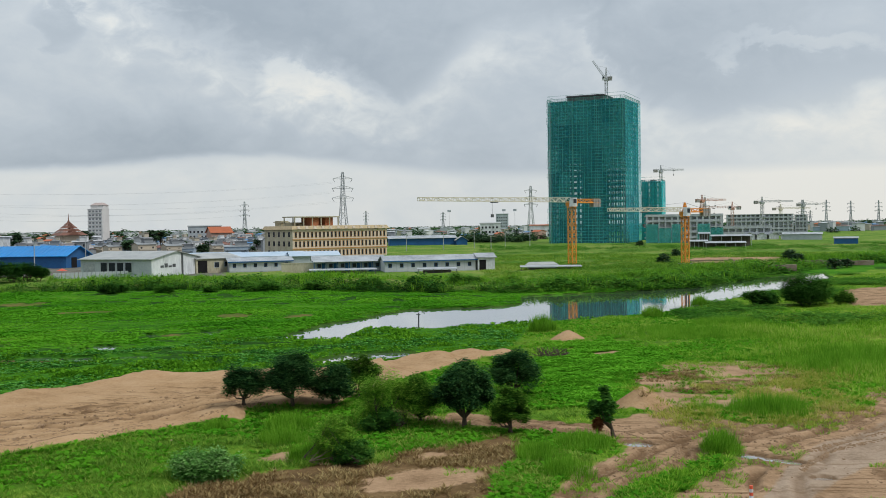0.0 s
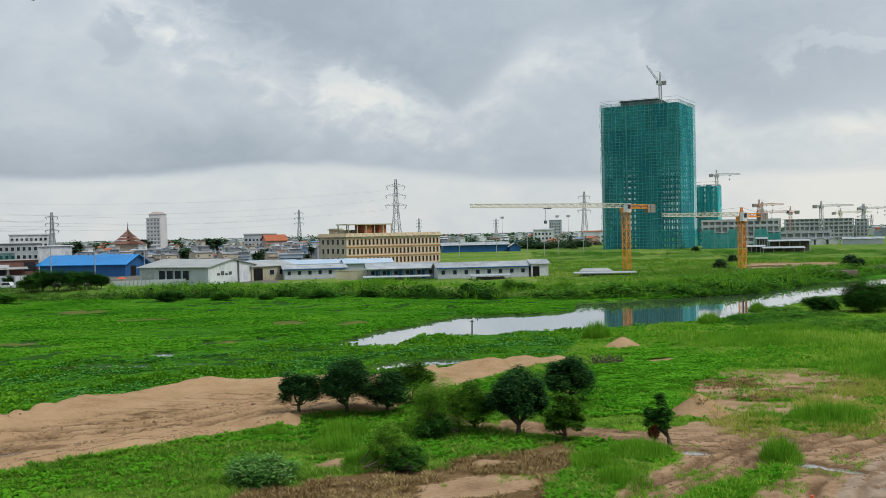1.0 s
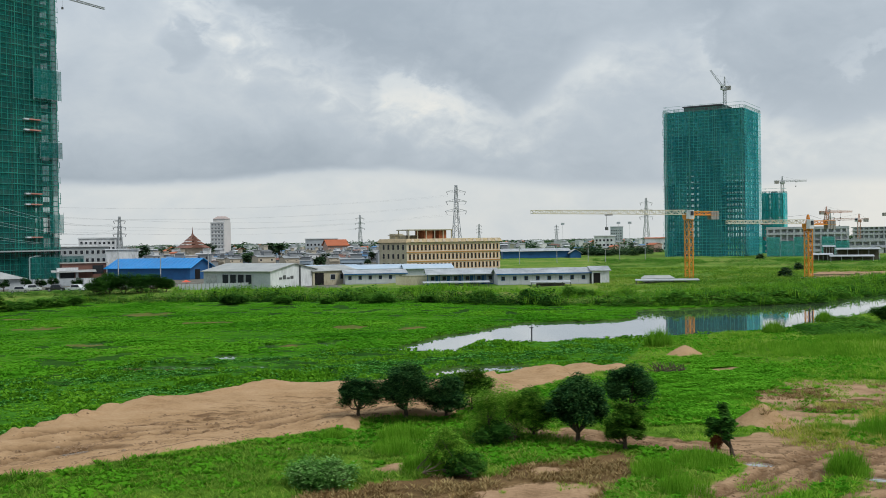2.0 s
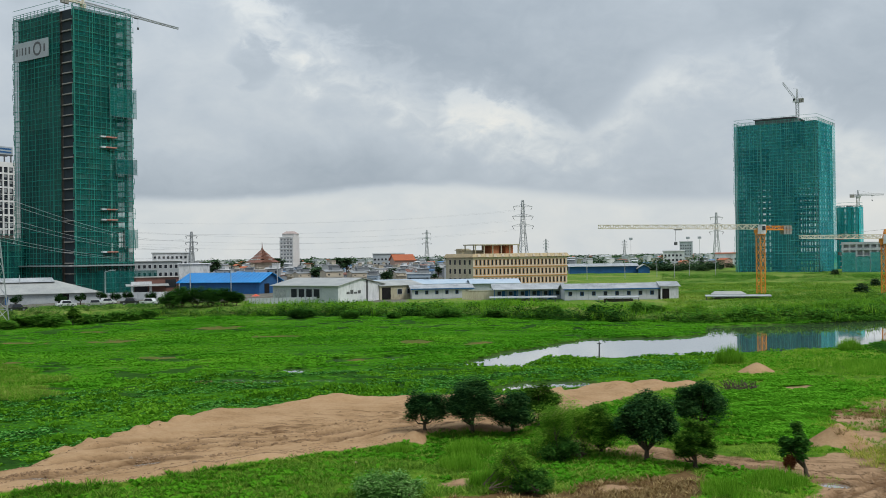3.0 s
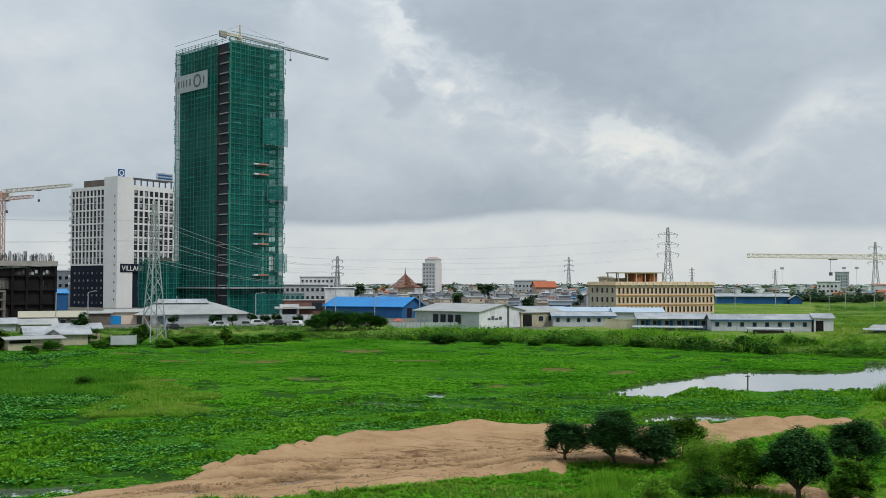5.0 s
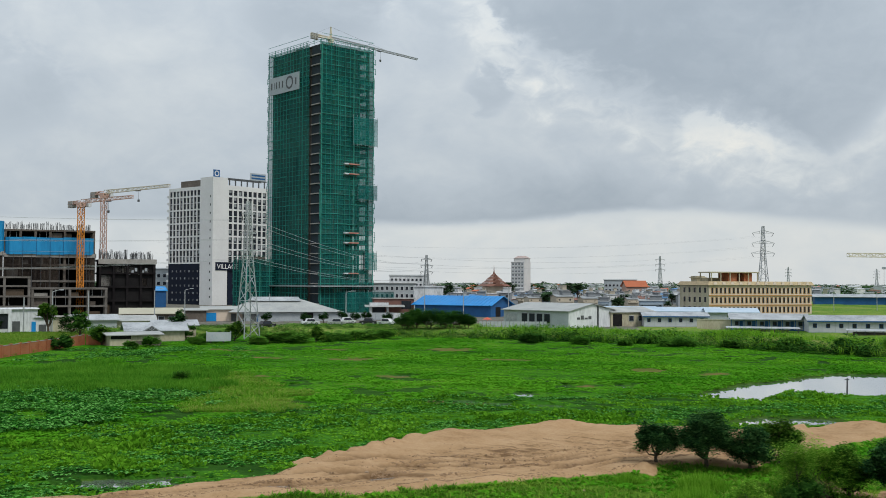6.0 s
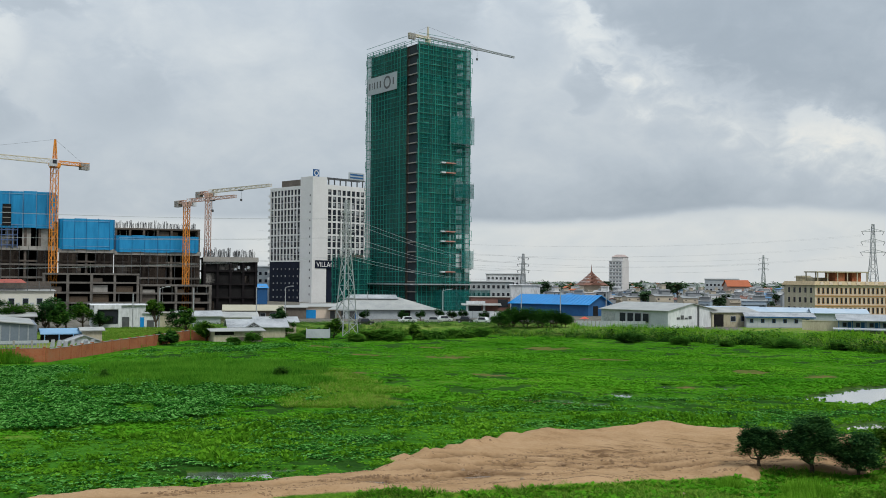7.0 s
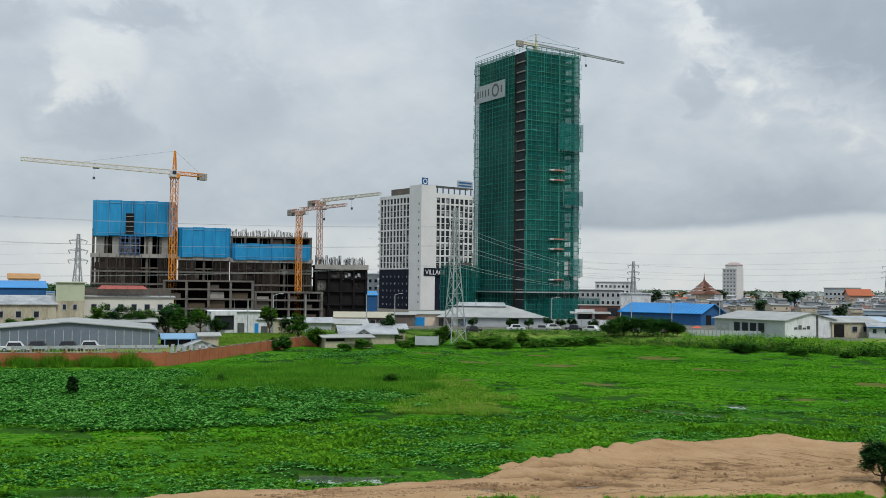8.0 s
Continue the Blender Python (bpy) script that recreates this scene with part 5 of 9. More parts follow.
slot = Shape().box(-0.46, -0.25, 0, -0.41, 0.25, 0.9).mesh("slot_window", GLASS_DARK)
for k in range(13):
    part("slot_window", slot, None, hotel, m=pose(0, 1.2, 3 + k * 3.5))
balcony = Shape().box(0.2, 0, 0, 1.4, 1.8, 1.0).mesh("balcony", HOTEL_WHITE)
for k in range(13):
    part("balcony", balcony, None, hotel, m=pose(0, HL - 0.4, 9.5 + k * ST))
frame_top = Shape()
for k in range(7):
    frame_top.box(9 + 3.2 * k, 0.6, HH - 1.2, 9.4 + 3.2 * k, 1.0, HH + 2.2)
frame_top.box(8, 0.6, HH + 1.7, HW - 0.5, 1.0, HH + 2.2).box(8, 4, HH + 1.7, HW - 0.5, 4.4, HH + 2.2)
part("roof_frame", frame_top, DARK_STEEL, hotel, "dark open frame round the roof")
part("plant_room", Shape().box(3, 12, HH - 1.6, 14, 26, HH + 1.6), DARK_CONCRETE, hotel)
logo = part("roof_sign", Shape().box(1.0, 1.0, HH + 2.0, 4.2, 1.3, HH + 5.2), DARK_BLUE, hotel, "dark blue square sign with a pale ring")
emb = Shape()
for k in range(16):
    a0, a1 = 2 * math.pi * k / 16, 2 * math.pi * (k + 1) / 16
    emb.hull([(2.6 + r * math.cos(a), 0.99, HH + 3.6 + r * math.sin(a)) for r, a in ((1.2, a0), (1.2, a1), (0.8, a1), (0.8, a0))], [(2.6 + r * math.cos(a), 0.93, HH + 3.6 + r * math.sin(a)) for r, a in ((1.2, a0), (1.2, a1), (0.8, a1), (0.8, a0))])
tagged(part("emblem", emb, HOTEL_WHITE, logo), kind="stuff")
board = part("roof_sign", Shape().box(20.5, 0.9, HH + 2.2, 29.5, 1.1, HH + 5.4), GREY_PAINT, hotel, "pale sign board with unreadable lettering")
for k in range(2):
    part("letter_bar", Shape().box(21.2, 0.85, HH + 2.8 + 1.3 * k, 28.8, 0.89, HH + 3.5 + 1.3 * k), DARK_BLUE, board)
word_back = part("name_board", Shape().box(1.2, -0.62, 14.6, 17.4, -0.42, 18.0), DARK_CLAD, hotel, "dark board with white lettering")
word = bpy.data.curves.new("word", "FONT")
word.body, word.size, word.extrude = "VILLAGE", 3.0, 0.03
word.materials.append(HOTEL_WHITE)
letters = new("letters", word)
letters.parent, letters.matrix_basis = word_back, pose(1.9, -0.66, 15.2, 90, 0, 0)

HAZE_BLUE = surface("faded_light_blue_roof", [(0.12, 0.26, 0.42), (0.2, 0.36, 0.52)], 0.5, 0.6, 0.1)
# the frame with blue screens
COMPLEX = spot(-46.6, 322, 1.4)


def concrete_block(name, label, x0, x1, y0, deep, levels, bay=4.4, mat=None, back=True, group="site blocks"):
    """Open concrete frame: a slab at each level, columns between, near-black core wall behind painting the interior
    shade.
    """
    mat = mat or DARK_CONCRETE
    w = x1 - x0
    ob = thing(name, label, "building", group, COMPLEX @ pose(x0, y0, 0))
    slab = Shape().box(0, 0, -0.5, w, deep, 0.0).mesh("floor_slab", mat)
    n = max(1, round(w / bay))
    for a, b in zip(levels, levels[1:]):
        part("floor_slab", slab, None, ob, m=pose(0, 0, b))
        col = Shape().box(-0.35, -0.35, a, 0.35, 0.35, b - 0.5).mesh("column", mat)
        for i in range(n + 1):
            part("column", col, None, ob, m=pose(0.4 + (w - 0.8) * i / n, 0.45, 0))
            part("column", col, None, ob, m=pose(0.4 + (w - 0.8) * i / n, deep * 0.5, 0))
    rc = random.Random(int(w * 10) + len(levels))
    for a, b in zip(levels, levels[1:]):
        for i in range(n):
            u0, u1 = 0.4 + (w - 0.8) * i / n + 0.4, 0.4 + (w - 0.8) * (i + 1) / n - 0.4
            pick = rc.random()
            if pick < 0.34:
                part("infill_board", Shape().box(u0, 0.9, a, u0 + (u1 - u0) * rc.uniform(0.35, 1.0), 1.1, a + (b - a) * rc.uniform(0.3, 0.8)), (CONCRETE, DARK_CONCRETE, BARK)[int(pick * 100) % 3], ob)
            elif pick < 0.6:
                part("prop", Shape().tube((u0 + 0.8, 1.4, a), (u0 + 0.8, 1.4, b - 0.5), 0.09, 0.09, 5).tube((u1 - 0.7, 1.6, a), (u1 - 0.7, 1.6, b - 0.5), 0.09, 0.09, 5), STEEL, ob)
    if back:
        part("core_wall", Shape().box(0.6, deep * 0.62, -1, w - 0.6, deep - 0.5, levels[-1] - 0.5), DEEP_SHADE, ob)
    return ob


SCREEN_POST = surface("deep_blue_post", [(0.005, 0.09, 0.22), (0.008, 0.13, 0.3)], 0.5, 0.6)


def blue_screen(ob, x0, x1, y, z0, z1, n, yb=9.0):
    """Climbing screen: blue sheets in upright widths with posts between, round three sides."""
    w = (x1 - x0) / n
    sheet = Shape().box(0.06, -0.1, 0, w - 0.06, 0, z1 - z0).mesh("blue_sheet", BLUE_SHEET)
    post = Shape().box(-0.06, -0.18, -0.4, 0.06, 0, z1 - z0 + 0.2).mesh("screen_post", SCREEN_POST)
    for k in range(n):
        part("blue_sheet", sheet, None, ob, m=pose(x0 + k * w, y + (0.12 if k % 2 else 0.0), z0 + (0.15 if k % 3 == 1 else 0)))
        part("screen_post", post, None, ob, m=pose(x0 + k * w, y + 0.02, z0))
    part("screen_post", post, None, ob, m=pose(x1, y + 0.02, z0))
    for x, s in ((x0, -1), (x1, 1)):
        ring = [(x, y), (x + s * 0.9, y + 0.5), (x + s * 1.4, y + 1.5), (x + s * 1.4, y + yb - 1.5), (x + s * 0.9, y + yb - 0.4), (x, y + yb)]
        for (ax, ay), (bx, by) in zip(ring, ring[1:]):
            part("blue_sheet", Shape().hull([(ax, ay, z0), (bx, by, z0), (bx, by + 0.06, z0), (ax, ay + 0.06, z0)], [(ax, ay, z1), (bx, by, z1), (bx, by + 0.06, z1), (ax, ay + 0.06, z1)]), BLUE_SHEET, ob)
    part("blue_sheet", Shape().box(x0, y + yb, z0, x1, y + yb + 0.1, z1), BLUE_SHEET, ob)
    part("screen_rail", Shape().box(x0, y - 0.16, z1 - 0.75, x1, y - 0.11, z1 - 0.6).box(x0, y - 0.16, z0 + 0.9, x1, y - 0.11, z0 + 1.0), HAZE_BLUE, ob)


def rebar(ob, x0, x1, y0, y1, z, count, seed, tall=2.4):
    """Starter bars in tied bundles that stand up from the top slab."""
    rnd = random.Random(seed)
    bars = Shape()
    for k in range(count):
        px, py, up = x0 + (x1 - x0) * (k + 0.5 * rnd.random()) / count, y0 + (y1 - y0) * rnd.random(), 0.7 + 0.5 * rnd.random()
        for q in range(6):
            a = 2 * math.pi * q / 6
            bars.beam((px + 0.3 * math.cos(a), py + 0.3 * math.sin(a), z), (px + 0.34 * math.cos(a) + rnd.uniform(-0.2, 0.2), py + 0.34 * math.sin(a), z + up * tall * (0.7 + 0.3 * rnd.random())), 0.09)
    tagged(part("rebar", bars, DARK_STEEL, ob, "dark starter bars standing up"), kind="stuff")


block_a = concrete_block("site_block", "concrete tower stump with blue climbing screens round its top", -42.5, -18.0, 0, 20, (0, 5, 10, 15, 18.5, 26.5))
blue_screen(block_a, 1.4, 22.8, -0.9, 24.4, 35.2, 6, 15)
# the slot's shade is a near-black sheet set before the screen
part("stair_slot", Shape().box(9.9, -1.22, 25.0, 12.3, -1.12, 31.4), DEEP_SHADE, block_a, "dark sheet painted as the shaded slot in the blue screen")
STAIR_BLUE = surface("blue_grey_stair_frame", [(0.05, 0.09, 0.2), (0.1, 0.15, 0.28)], 0.6, 0.6)
for u in (8.2, 9.7, 11.2, 12.7, 14.0):
    part("stair_post", Shape().box(u, -1.0, 18.4, u + 0.25, -0.7, 25.0), STAIR_BLUE, block_a)
for k in range(5):
    part("stair_landing", Shape().box(8.2, -1.05, 19.2 + 1.5 * k, 14.2, -0.5, 19.45 + 1.5 * k), STAIR_BLUE, block_a)
for k in range(4):
    part("stair_landing", Shape().box(10.0, -1.32, 25.8 + 1.5 * k, 12.2, -1.23, 26.0 + 1.5 * k), CONCRETE, block_a)
for x0, x1 in ((1.4, 22.8),):
    for k in range(7):
        u = x0 + (x1 - x0) * (k + 0.06 * (k % 3)) / 6.2
        part("screen_seam", Shape().box(u, -1.2, 24.6, u + 0.12, -1.1, 35.0), HAZE_BLUE, block_a)
for k in range(5):
    part("wall_panel", Shape().box(1.2 + 4.7 * k, 0.4, 18.6, 3.6 + 4.7 * k, 0.8, 24.4), CONCRETE, block_a)
block_b = concrete_block("site_block", "concrete block with a rounded blue screen on top", -17.0, -1.5, 2, 20, (0, 5, 10, 15, 18.0))
blue_screen(block_b, 1.0, 14.4, -0.9, 18.4, 27.6, 4, 12)
block_c = concrete_block("site_block", "concrete block with blue screens and bare rebar on top", -1.2, 24.4, 3, 20, (0, 5, 10, 15, 17.6, 22.5, 25.3))
blue_screen(block_c, 1.4, 24.0, -0.9, 17.8, 22.9, 6, 12)
rebar(block_c, 0.5, 25, 0.5, 8, 25.3, 26, 3)
block_d = concrete_block("site_block", "dark bare concrete block with rebar standing on its roof", 25.4, 42.2, 1, 18, (0, 4.2, 8.4, 12.6, 16.6), mat=BLACK_CONCRETE)
rebar(block_d, 0.5, 16.5, 0.4, 8, 16.6, 24, 5, 3.0)
part("edge_beam", Shape().box(-0.2, -0.35, 15.2, 17.0, -0.02, 16.7), CONCRETE, block_d, "pale concrete edge beam")
# shade-coloured sheet stands in for the mesh and the dark behind it
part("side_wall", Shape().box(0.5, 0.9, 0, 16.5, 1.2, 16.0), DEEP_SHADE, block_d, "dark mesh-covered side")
for k in range(6):
    part("mesh_gap", Shape().box(8.6 + 1.0 * k, 0.55, 12.0 + 0.5 * (k % 3), 9.3 + 1.0 * k, 0.6, 12.6 + 0.7 * (k % 3)), GREY_PAINT, block_d)
FRAME_GREY = surface("weathered_frame_concrete", [(0.06, 0.055, 0.05), (0.125, 0.116, 0.105), (0.195, 0.183, 0.167)], 0.4, 0.92)
concrete_block("parking_frame", "bare concrete parking frame with open decks in front of the site", -20.5, 6.0, -14, 12, (0, 2.9, 5.8, 8.7, 11.2), 6.4, FRAME_GREY)
concrete_block("parking_frame", "lower bare concrete parking frame with open decks", 6.2, 27.0, -11, 12, (0, 2.9, 5.6, 8.0), 5.0, FRAME_GREY)

# brown debris netting hung before the lower floors of the site
NET_BROWN = netting("brown_debris_net", (0.013, 0.010, 0.009), (0.055, 0.043, 0.035), 0.62)
for ob, w, z1, n in ((block_a, 24.5, 17.8, 5), (block_b, 15.5, 17.3, 3), (block_c, 25.6, 16.9, 5)):
    for k in range(n):
        u0, u1 = w * k / n + 0.05, w * (k + 1) / n - 0.05
        for z0, z2 in ((9.9, z1), (5.0, 9.85)):
            if (k * 5 + int(z0) + n) % 4 == 1:
                continue
            part("debris_net", Shape().face((u0, -0.55, z0), (0.5 * (u0 + u1), -0.7, z0), (0.5 * (u0 + u1), -0.68, z2), (u0, -0.55, z2)).face((0.5 * (u0 + u1), -0.7, z0), (u1, -0.55, z0), (u1, -0.55, z2), (0.5 * (u0 + u1), -0.68, z2)), NET_BROWN, ob, "brown debris netting")
    for k in range(2 * n + 1):
        part("scaffold_pole", Shape().tube((w * k / (2 * n), -1.0, 0), (w * k / (2 * n), -1.0, z1 + 1.2), 0.07, 0.07, 5), DARK_STEEL, ob)
    for zz in (4.6, 9.6, 13.4):
        part("edge_beam", Shape().box(-0.1, -0.86, zz, w + 0.1, -0.72, zz + 0.55), FRAME_GREY, ob)
    part("edge_beam", Shape().box(-0.3, -0.5, z1 + 0.1, w + 0.3, -0.02, z1 + 1.3), CONCRETE, ob, "pale concrete edge beam")

# left yard: clad shed, white and green blocks, wall
shed = hall("metal_shed", "long pale blue-grey metal shed with a low gable", spot(-50.6, 163, 1.0, 2), -26.0, 20.0, 3.25, 1.15, surface("slate_blue_cladding", [(0.11, 0.14, 0.175), (0.17, 0.205, 0.25)], 0.4, 0.6, 0.05), ROOF_GREY, "y")
strip = Shape().box(-0.06, -0.07, 0, 0.06, -0.012, 3.3).mesh("cladding_strip", ROOF_WHITE)
for k in range(1, 20):
    part("cladding_strip", strip, None, shed, m=pose(-1.25 * k, 0, 0))
hall("metal_shed", "low grey metal annexe behind the long shed", spot(-53.5, 186, 1.0, 0), 9.0, 10, 3.6, 0.5, DARK_STEEL, ROOF_GREY, "x")
white_house = hall("office_block", "two-storey white block with small windows and a red roof terrace", spot(-54.6, 242, 1.2, 0), 20.3, 12, 7.0, 0.2, surface("cream_white_render", [(0.5, 0.49, 0.43), (0.6, 0.59, 0.53)], 0.3, 0.8), ROOF_GREY, "x")
windows_on(white_house, "front", 6, 2, 2.8, 2.9, 1.0, 3.1, 1.1, 1.3, GREY_PAINT, GLASS_DARK)
for k in range(6):
    part("air_conditioner", Shape().box(3.75 + 2.9 * k, -0.45, 3.9, 4.55 + 2.9 * k, -0.02, 4.5), GREY_PAINT, white_house)
for k in range(9):
    part("terrace_post", Shape().box(0.3 + 2.4 * k, 0.3, 7.0, 0.45 + 2.4 * k, 0.45, 9.3), DARK_STEEL, white_house)
part("terrace_rail", Shape().beam((0.2, 0.3, 8.0), (20.1, 0.3, 8.0), 0.12).beam((0.2, 0.3, 7.6), (20.1, 0.3, 7.6), 0.08), DARK_STEEL, white_house)
part("terrace_back", Shape().box(0.3, 6, 7.1, 20, 6.2, 9.2), DARK_CONCRETE, white_house)
part("terrace_roof", Shape().hull([(3.5, -0.3, 8.9), (14.5, -0.3, 8.9), (14.5, 5, 8.9), (3.5, 5, 8.9)], [(4.4, 2, 9.7), (13.6, 2, 9.7), (13.6, 4, 9.7), (4.4, 4, 9.7)]), surface("faded_red_roof", [(0.2, 0.045, 0.035), (0.34, 0.09, 0.065)], 1.2, 0.7), white_house, "faded red sheet roof")
GREEN_WALL = surface("pale_green_render", [(0.36, 0.4, 0.28), (0.46, 0.5, 0.36)], 0.4, 0.8)
green_block = hall("stair_block", "narrow cream and pale green stair block", spot(-55.85, 238, 1.2, 0), 5.9, 9, 10.2, 0.1, CREAM_PALE, GREEN_WALL, "x")
part("upper_band", Shape().box(-0.03, -0.05, 6.2, 5.93, -0.012, 10.2), GREEN_WALL, green_block, "pale green upper storey")
windows_on(green_block, "front", 2, 2, 1.8, 2.2, 1.0, 3.3, 0.7, 1.1, GREY_PAINT, GLASS_DARK)
grey_hall = hall("long_hall", "long pale grey hall with a low sheet roof", spot(-62, 236, 1.2, 0), 25.5, 14, 5.4, 1.8, CREAM_PALE, ROOF_WHITE, "x")
windows_on(grey_hall, "front", 6, 1, 3.5, 3.6, 2.6, 3, 1.0, 1.3, GREY_PAINT, GLASS_DARK)
hall("long_hall", "blue-roofed hall behind the pale grey hall", spot(-60.5, 330, 1.2, 0), 24, 16, 8.5, 2.0, DARK_BLUE, BLUE_ROOF, "x")
ochre = hall("town_house", "ochre house with an orange top storey behind blue roofs", spot(-58.2, 380, 1.2, 0), 10, 10, 11.5, 1.6, CREAM, ORANGE_TRIM, "x", group="town houses")
white_box = hall("white_building", "plain white two-storey building with a wide dark window", spot(-47.85, 213, 1.2, 4), 10.2, 9, 4.6, 0.1, WHITE_PAINT, WHITE_PAINT, "x")
opening(white_box, "front", 0.9, 4.8, 0.9, 3.8, GLASS_DARK, "window")
part("window_surround", Shape().box(0.2, -0.5, -0.3, 0.85, -0.02, 4.7).box(4.85, -0.5, -0.3, 5.4, -0.02, 4.7).box(0.86, -0.5, 3.85, 4.84, -0.02, 4.7), WHITE_PAINT, white_box, "white frame round the wide window")
opening(white_box, "front", 5.6, 7.0, 0, 2.3, DARK_STEEL)
opening(white_box, "front", 9.1, 9.9, 0.1, 2.2, BLUE_ROOF)
annex = hall("white_building", "low white lean-to beside a beige wall", spot(-45.2, 214, 1.2, 4), 2.7, 7, 2.9, 0.1, WHITE_PAINT, ROOF_WHITE, "x")
opening(annex, "front", 0.5, 1.9, 0, 1.6, DARK_STEEL)
hall("yard_wall_block", "beige rendered store beside the white building", spot(-44.45, 214, 1.2, 4), 4.6, 5, 3.0, 0.1, CREAM_PALE, CONCRETE, "x")
# closed walls in the shade colour imitate the dark under an open roof
shack = hall("shack", "open shack with a faded blue sheet roof behind the brick wall", spot(-50.3, 168, 0.9, 4), 6.6, 6, 1.7, 0.6, DEEP_SHADE, HAZE_BLUE, "x")
for k in range(4):
    part("post", Shape().box(0.1 + 2.1 * k, -0.5, -0.3, 0.25 + 2.1 * k, -0.35, 1.75), HAZE_BLUE, shack)
hall("shack", "small shack with a pale cream side and sheet roof", spot(-48.35, 167, 1.0, 5), 2.9, 4, 2.1, 0.35, CREAM_PALE, ROOF_GREY, "x", group="shacks")
hall("shack", "low tent-like shack with a patched white roof", spot(-49.4, 165, 0.7, 12), 6.6, 5, 0.5, 1.2, WHITE_PAINT, ROOF_WHITE, "y", group="shacks")
for k in range(7):
    solo("leaning_plank", Shape().hull([(0, 0, 0), (0.7, 0, 0), (0.7, 0.6, 0), (0, 0.6, 0)], [(0.3, 0, 1.5 - 0.1 * (k % 3)), (0.8, 0, 1.5 - 0.1 * (k % 3)), (0.8, 0.4, 1.4), (0.3, 0.4, 1.4)]), ROOF_WHITE, "white plank leaning behind the brick wall", "plank", "leaning planks", m=spot(-50.0 + 0.33 * k, 157, 0.9, 5 * (k % 3)))


def vehicle(label, m, length, width, height, paint, van=False, group="parked vehicles"):
    """A parked car or van: body, cabin glass, wheels with rims, lamps."""
    ob = thing("parked_car" if not van else "parked_van", label, "car" if not van else "van", group, m)
    h0 = 0.32
    hb = height * (0.55 if not van else 0.5)
    s = Shape().hull([(0, 0.05, h0), (length, 0.05, h0), (length, width - 0.05, h0), (0, width - 0.05, h0)], [(0.08, 0, hb), (length - 0.08, 0, hb), (length - 0.08, width, hb), (0.08, width, hb)])
    part("body", s, paint, ob)
    a, b = (0.22, 0.8) if not van else (0.03, 0.86)
    part("cabin", Shape().hull([(length * a, 0.06, hb), (length * b, 0.06, hb), (length * b, width - 0.06, hb), (length * a, width - 0.06, hb)], [(length * (a + 0.08), 0.2, height), (length * (b - 0.12), 0.2, height), (length * (b - 0.12), width - 0.2, height), (length * (a + 0.08), width - 0.2, height)]), paint, ob)
    part("side_glass", Shape().hull([(length * (a + 0.05), 0.035, hb + 0.05), (length * (b - 0.05), 0.035, hb + 0.05), (length * (b - 0.05), 0.06, hb + 0.05), (length * (a + 0.05), 0.06, hb + 0.05)], [(length * (a + 0.09), 0.14, height - 0.1), (length * (b - 0.12), 0.14, height - 0.1), (length * (b - 0.12), 0.19, height - 0.1), (length * (a + 0.09), 0.19, height - 0.1)]), GLASS_DARK, ob)
    for x in (length * 0.2, length * 0.8):
        for y in (0.0, width - 0.2):
            wheel = part("wheel", Shape().tube((x, y, 0.32), (x, y + 0.2, 0.32), 0.32, 0.32, 12), DARK_STEEL, ob)
            part("rim", Shape().tube((x, y - 0.01, 0.32), (x, y + 0.21, 0.32), 0.17, 0.17, 8), STEEL, wheel)
    part("headlight", Shape().box(length - 0.06, 0.15, hb - 0.3, length + 0.01, 0.45, hb - 0.12), WHITE_PAINT, ob)
    part("headlight", Shape().box(length - 0.06, width - 0.45, hb - 0.3, length + 0.01, width - 0.15, hb - 0.12), WHITE_PAINT, ob)
    return ob


PAINTS = [WHITE_PAINT, surface("black_car_paint", [(0.02, 0.02, 0.022), (0.035, 0.035, 0.04)], 1, 0.3, 0), surface("silver_car_paint", [(0.4, 0.41, 0.42), (0.5, 0.51, 0.52)], 1, 0.35, 0, 0.5)]
NAMES = ["white", "black", "silver"]
for k, (head, d, p) in enumerate(((-58.6, 159, 0), (-57.5, 159.5, 1), (-56.0, 159, 1), (-54.9, 159.5, 0))):
    vehicle(f"{NAMES[p]} parked car beside the long metal shed", spot(head, d, 1.3, -6), 4.3, 1.75, 1.5, PAINTS[p])
balustrade = thing("balustrade", "low white balustrade with dark slots behind the brick wall", "balustrade", "", spot(-57.9, 156.0, 0.9, -4))
for k in range(9):
    part("post", Shape().box(2.4 * k - 0.15, -0.1, 0, 2.4 * k + 0.15, 0.2, 1.5), CONCRETE, balustrade)
    part("rail", Shape().box(2.4 * k + 0.16, -0.05, 1.05, 2.4 * k + 2.24, 0.15, 1.45), GREY_PAINT, balustrade)
    for q in range(4):
        part("baluster", Shape().box(2.4 * k + 0.5 + 0.45 * q, 0, 0.2, 2.4 * k + 0.62 + 0.45 * q, 0.12, 1.05), CONCRETE, balustrade)

